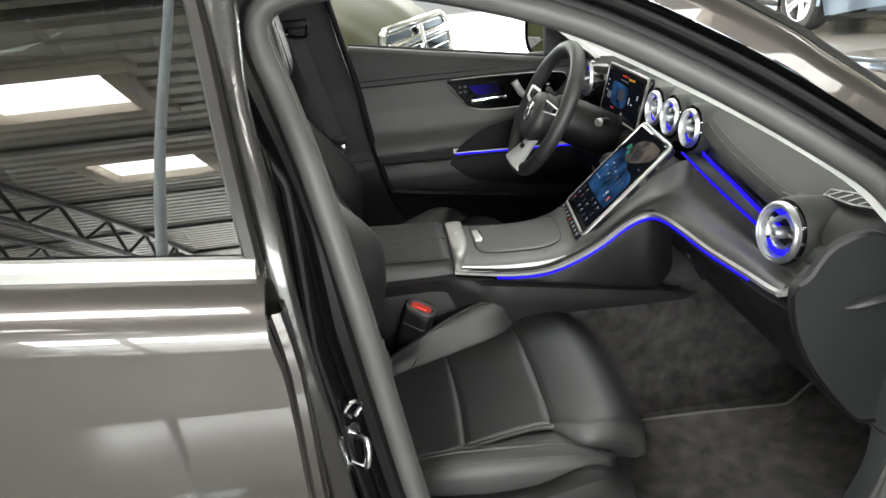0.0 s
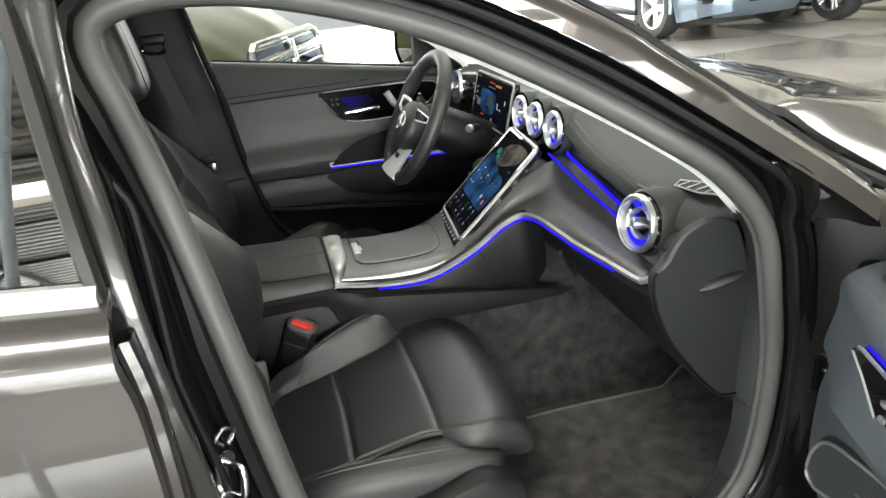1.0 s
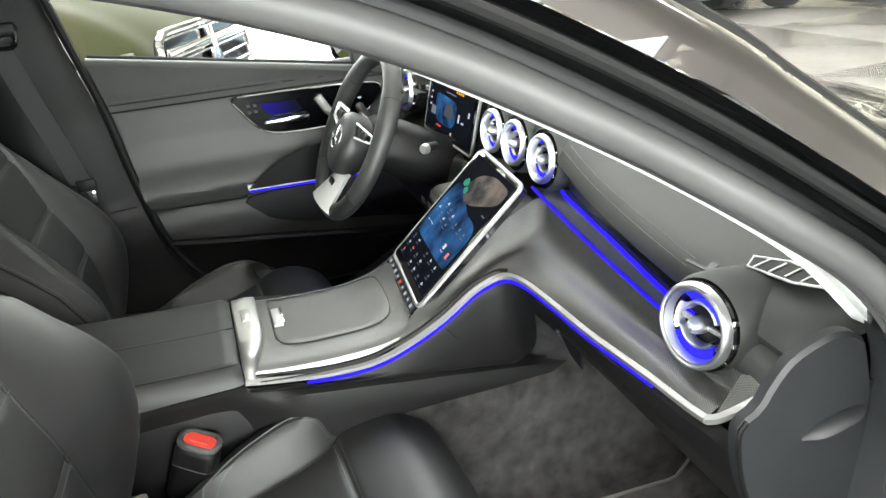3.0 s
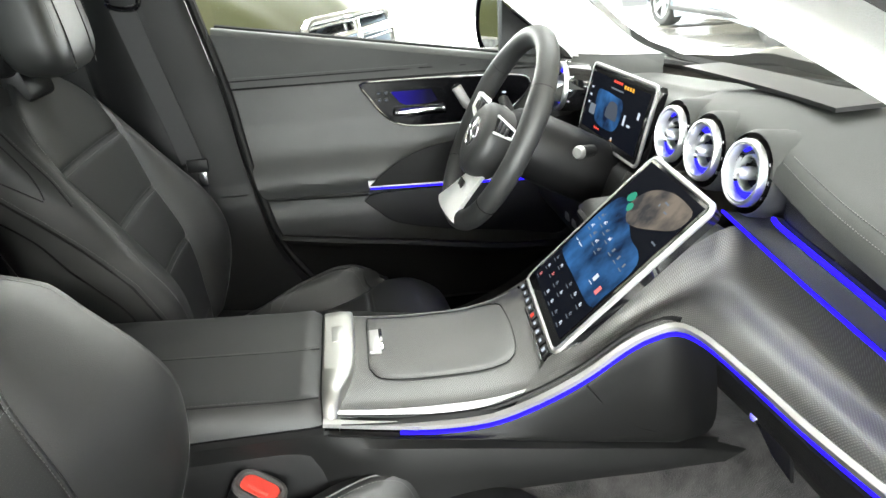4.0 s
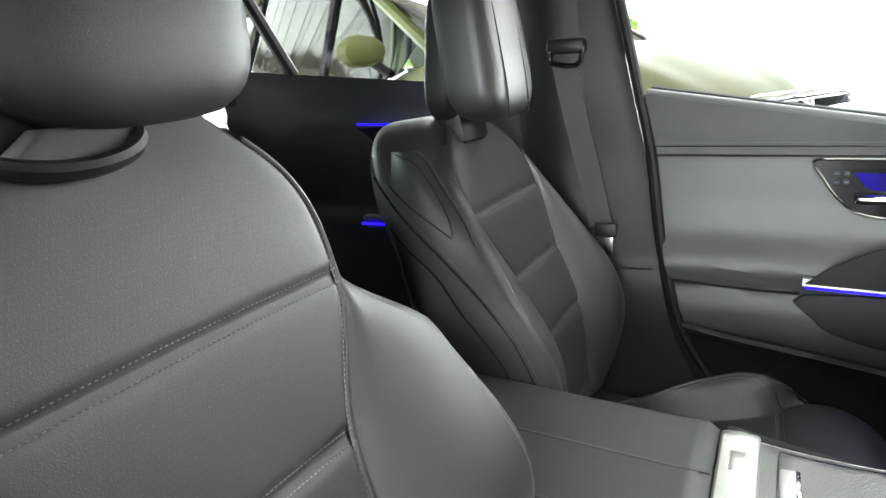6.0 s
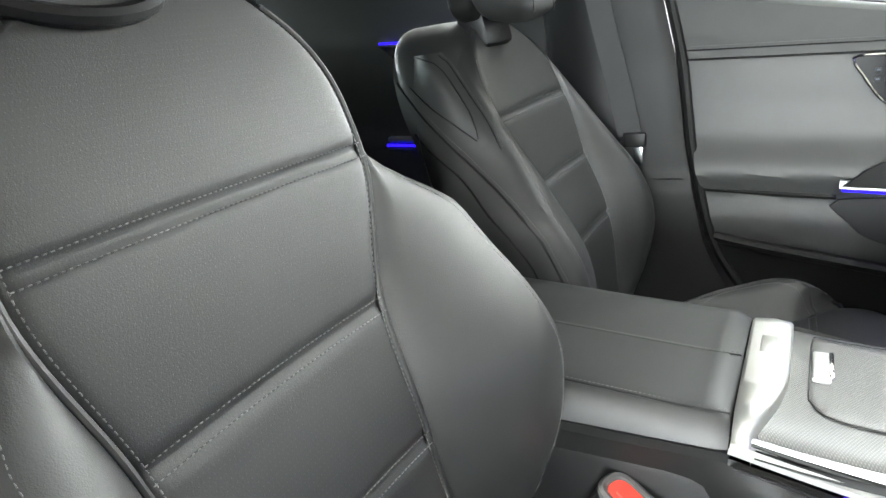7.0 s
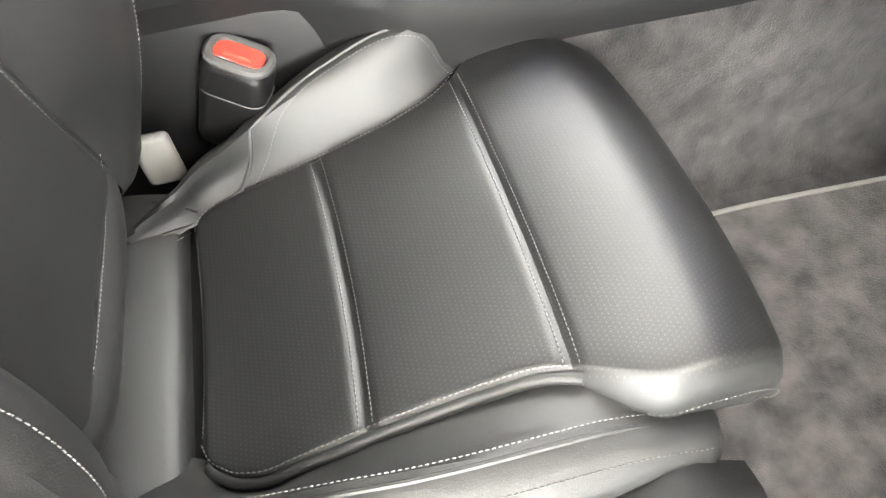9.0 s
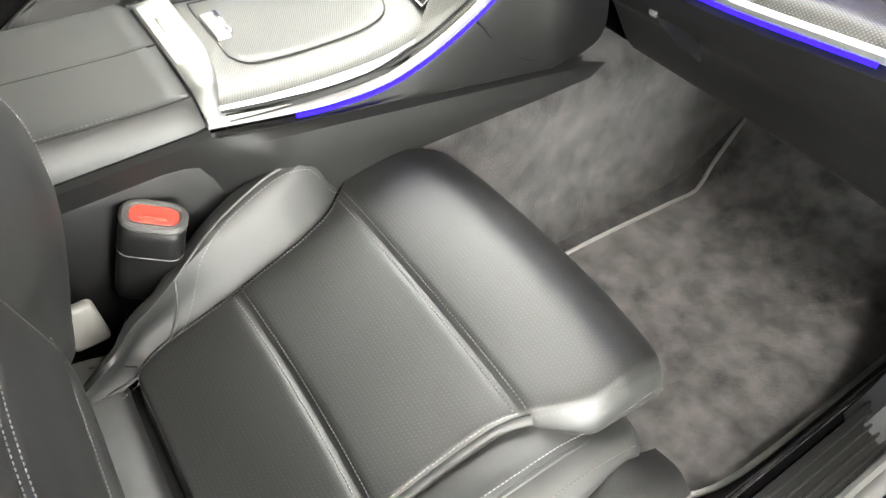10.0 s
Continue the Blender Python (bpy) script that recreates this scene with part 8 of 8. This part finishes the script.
lip_line = cr([(-0.100, 0.698, 0.578), (0.02, 0.694, 0.557), (0.20, 0.688, 0.534), (0.38, 0.684, 0.508), (0.50, 0.682, 0.494), (0.70, 0.684, 0.488)], 30)
part("pocket_lip", Geo().grid(np.array([lip_line + V(0, 0.014, 0.014), lip_line + V(0, 0.004, 0.012), lip_line + V(0, -0.002, 0.004), lip_line + V(0, 0.001, -0.006), lip_line + V(0, 0.016, -0.012)])), M_SOFT, dd)
part("kick_trim", Geo().grid(np.array([lip_line + V(0, 0.012, -0.010), lip_line * V(1, 0, 0.6) + V(0, 0.7125, 0.166), lip_line * V(1, 0, 0) + V(0, 0.716, 0.372)])[:, ::-1]), M_SOFT, dd, "black lower door trim")
part("outer_skin", Geo().box((0.30, 0.865, 0.66), (0.98, 0.05, 0.60), 0.02), M_PAINT, dd)
dg = part("window_pane", Geo().grid(np.array([[(x, 0.760, belt_z(x)), (x * 0.97, 0.70, 1.16), (x * 0.94 - 0.02, 0.64, 1.33)] for x in np.linspace(-0.15, 0.56, 10)])), M_GLASS, dd)
dg.visible_shadow = False
part("belt_rubber", Geo().tube(np.array([(x, 0.768, belt_z(x) + 0.008) for x in np.linspace(-0.155, 0.72, 12)]), 0.008, 8), M_RUBBER_DARK, dd)
part("belt_chrome", Geo().tube(np.array([(x, 0.785, belt_z(x) + 0.004) for x in np.linspace(-0.155, 0.72, 12)]), 0.006, 8), M_CHROME, dd)
part("mirror_triangle", Geo().plate([(0.47, 0.960), (0.61, 0.940), (0.625, 0.950), (0.50, 1.055), (0.47, 1.08)], 0.02, basis((0, 0.752, 0), (1, 0, 0), (0, -1, 0)), 0.006), M_HARD, dd)
# left outer mirror
om = thing("door_mirror", (0.52, 0.95, 0.97), "black outer mirror reflecting the bright hall", "mirror")
mm_ = Matrix.Translation((0.505, 0.965, 1.012)) @ basis((0, 0, 0), (0, -1, 0), (-0.98, -0.18, 0.06))
hs = []
for r, h in [(1.0, 0.0), (1.06, -0.02), (1.02, -0.06), (0.8, -0.10), (0.4, -0.13), (0.02, -0.14)]:
    hs.append([(0.125 * r * abs(math.cos(a)) ** 0.8 * np.sign(math.cos(a)), 0.094 * r * abs(math.sin(a)) ** 0.8 * np.sign(math.sin(a)), h) for a in np.linspace(0, 2 * np.pi, 40, endpoint=False)])
part("housing", Geo().grid(move(np.array(hs), mm_), cv=True), M_GLOSS, om)
gl_ = [(0.108 * abs(math.cos(a)) ** 0.8 * np.sign(math.cos(a)), 0.080 * abs(math.sin(a)) ** 0.8 * np.sign(math.sin(a))) for a in np.linspace(0, 2 * np.pi, 40, endpoint=False)]
part("mirror_glass", Geo().plate(gl_, 0.003, mm_ @ Matrix.Translation((0, 0, -0.008)), 0.001), M_MIRROR, om, "mirror glass")
part("arm", Geo().tube([(0.56, 0.78, 0.955), (0.55, 0.90, 0.968)], 0.02, 10), M_GLOSS, om)

# driver side pillars and belt
bp = thing("centre_pillar", (-0.25, 0.70, 0.36), "black trimmed centre pillar beside the driver seat", "pillar")


def by(z):
    return 0.690 - 0.20 * max(0, z - 0.93) ** 1.0 * 0.62


p = []
for z in np.linspace(0.36, 1.36, 50):
    a = xe(min(z, 1.045)) - 0.012 - 0.20 * max(0, z - 1.045)
    b = -0.40 - 0.06 * (z - 0.7)
    wide = 0.10 * max(0, 0.62 - z) / 0.26
    y = by(z) - (0.012 if z < 0.70 else 0.0)
    p.append([(x, yy, z) for x, yy in cr([(a, y + 0.045), (a - 0.003, y + 0.012), (a - 0.018, y), (0.5 * (a + b), y - 0.014), (b + 0.02, y), (b - wide, y + 0.03)], 18)])
part("pillar_trim", Geo().grid(np.array(p)), M_SOFT, bp, "black plastic pillar trim")
part("trim_joint", Geo().tube(np.array([(x, by(0.7) - 0.012, 0.700) for x in np.linspace(-0.13, -0.38, 8)]), 0.0016, 6), M_RUBBER_DARK, bp)
part("belt_panel", Geo().sheet(np.array([[(xx - 0.06 * (z - 0.7), by(z) - 0.0165 + 3.0 * (xx + 0.295) ** 2, z) for z in np.linspace(0.70, 1.30, 20)] for xx in (-0.245, -0.27, -0.30, -0.33, -0.36, -0.385)]), 0.003), M_HARD, bp)
part("door_seal", Geo().tube(np.array([(xe(min(z, 1.045)) - 0.004 - 0.2 * max(0, z - 1.045), by(z) + 0.014, z) for z in np.linspace(0.38, 1.34, 40)]), 0.010, 8, (0, 1, 0)), M_RUBBER_DARK, bp)
sb = thing("seat_belt", (-0.27, 0.655, 0.80), "black seat belt hanging down the pillar", "seat belt")
pth = cr([(-0.302, 0.640, 1.115), (-0.279, 0.652, 1.00), (-0.250, 0.655, 0.88), (-0.230, 0.650, 0.795)], 24)
part("webbing", Geo().sweep(pth, [(-0.0235, -0.0012), (-0.0235, 0.0012), (0.0235, 0.0012), (0.0235, -0.0012)], (0, -1, 0)), M_BELT, sb)
part("guide", Geo().box((-0.295, 0.638, 1.148), (0.075, 0.03, 0.028), 0.008), M_HARD, sb)
part("guide_loop", Geo().tube(cr([(-0.32, 0.630, 1.145), (-0.318, 0.622, 1.118), (-0.27, 0.622, 1.113), (-0.262, 0.630, 1.145)], 16), 0.005, 8), M_GLOSS, sb)
part("tongue", Geo().box((-0.220, 0.648, 0.785), (0.045, 0.010, 0.030), 0.004), M_HARD, sb)
part("latch_plate", Geo().box((-0.213, 0.647, 0.757), (0.018, 0.003, 0.036), 0.001), M_STEEL, sb, "steel belt tongue")
part("lower_webbing", Geo().sweep(cr([(-0.226, 0.650, 0.780), (-0.24, 0.664, 0.66), (-0.25, 0.660, 0.50)], 12), [(-0.0235, -0.0012), (-0.0235, 0.0012), (0.0235, 0.0012), (0.0235, -0.0012)], (0, -1, 0)), M_BELT, sb)

# rear left door and bench
rl = thing("rear_door", (-0.8, 0.75, 0.36), "closed rear door with dark padded trim and blue lights", "car door")
p = []
for x in np.linspace(-0.42, -1.25, 26):
    zt_ = 1.095 - 0.085 * (x + 0.66)
    p.append([(x, y, z) for z, y in cr([(zt_, 0.705), (zt_ - 0.03, 0.716), (1.035, 0.725), (1.012, 0.728), (1.004, 0.722), (0.99, 0.728), (0.90, 0.730), (0.80, 0.722), (0.775, 0.700), (0.75, 0.690), (0.72, 0.700), (0.60, 0.715), (0.36, 0.72)], 40)])
part("inner_panel", Geo().grid(np.array(p)[:, ::-1]), M_LEATHER, rl, "black padded rear door panel")
part("handle_cup", Geo().plate([(-0.84, 0.992), (-0.60, 0.992), (-0.60, 0.94), (-0.76, 0.93)], 0.004, basis((0, 0.726, 0), (1, 0, 0), (0, -1, 0)), 0.001), M_GLOSS, rl)
part("ambient_line", Geo().tube([(-0.835, 0.716, 0.999), (-0.60, 0.716, 0.996)], 0.0026, 6), M_LED, rl)
part("armrest_strip", Geo().box((-0.70, 0.692, 0.776), (0.24, 0.02, 0.014), 0.004), M_SATIN, rl)
part("ambient_line", Geo().tube([(-0.822, 0.683, 0.763), (-0.58, 0.683, 0.763)], 0.0030, 6), M_LED, rl)
part("quarter_post", Geo().tube([(-1.008, 0.715, 1.12), (-1.095, 0.655, 1.33)], 0.016, 8, (0, 1, 0)), M_RUBBER_DARK, rl)
rg = part("window_pane", Geo().grid(np.array([[(x, 0.745, 1.07), (x - 0.03, 0.69, 1.22), (x - 0.06, 0.64, 1.35)] for x in np.linspace(-0.38, -1.3, 8)])), M_GLASS, rl)
rg.visible_shadow = False
part("outer_skin", Geo().box((-0.85, 0.865, 0.70), (0.95, 0.05, 0.68), 0.02), M_PAINT, rl)
part("roof_rail_trim", Geo().tube(cr([(-1.3, 0.63, 1.32), (-0.6, 0.625, 1.355), (-0.1, 0.625, 1.345), (0.1, 0.63, 1.30)], 30), 0.03, 10), M_HEADLINER, rl)
rb = thing("rear_bench", (-1.0, 0, 0.3), "black leather rear bench seat", "rear bench")
p = [[(x, y, z - 0.015 * math.cos(y * 9)) for y in np.linspace(-0.62, 0.62, 40)] for x, z in cr([(-0.62, 0.40), (-0.62, 0.50), (-0.68, 0.555), (-0.80, 0.55), (-1.05, 0.52), (-1.14, 0.56), (-1.22, 0.80), (-1.30, 1.02), (-1.34, 1.05), (-1.38, 1.02)], 40)]
part("cushion", Geo().grid(np.array(p)), M_LEATHER, rb)
for y in (-0.36, 0.36):
    part("head_pad", Geo().box((-1.36, y, 1.10), (0.09, 0.26, 0.16), 0.035, None, 4), M_LEATHER, rb)
part("bench_base", Geo().box((-0.95, 0, 0.36), (0.6, 1.24, 0.22), 0.03), M_HARD, rb)
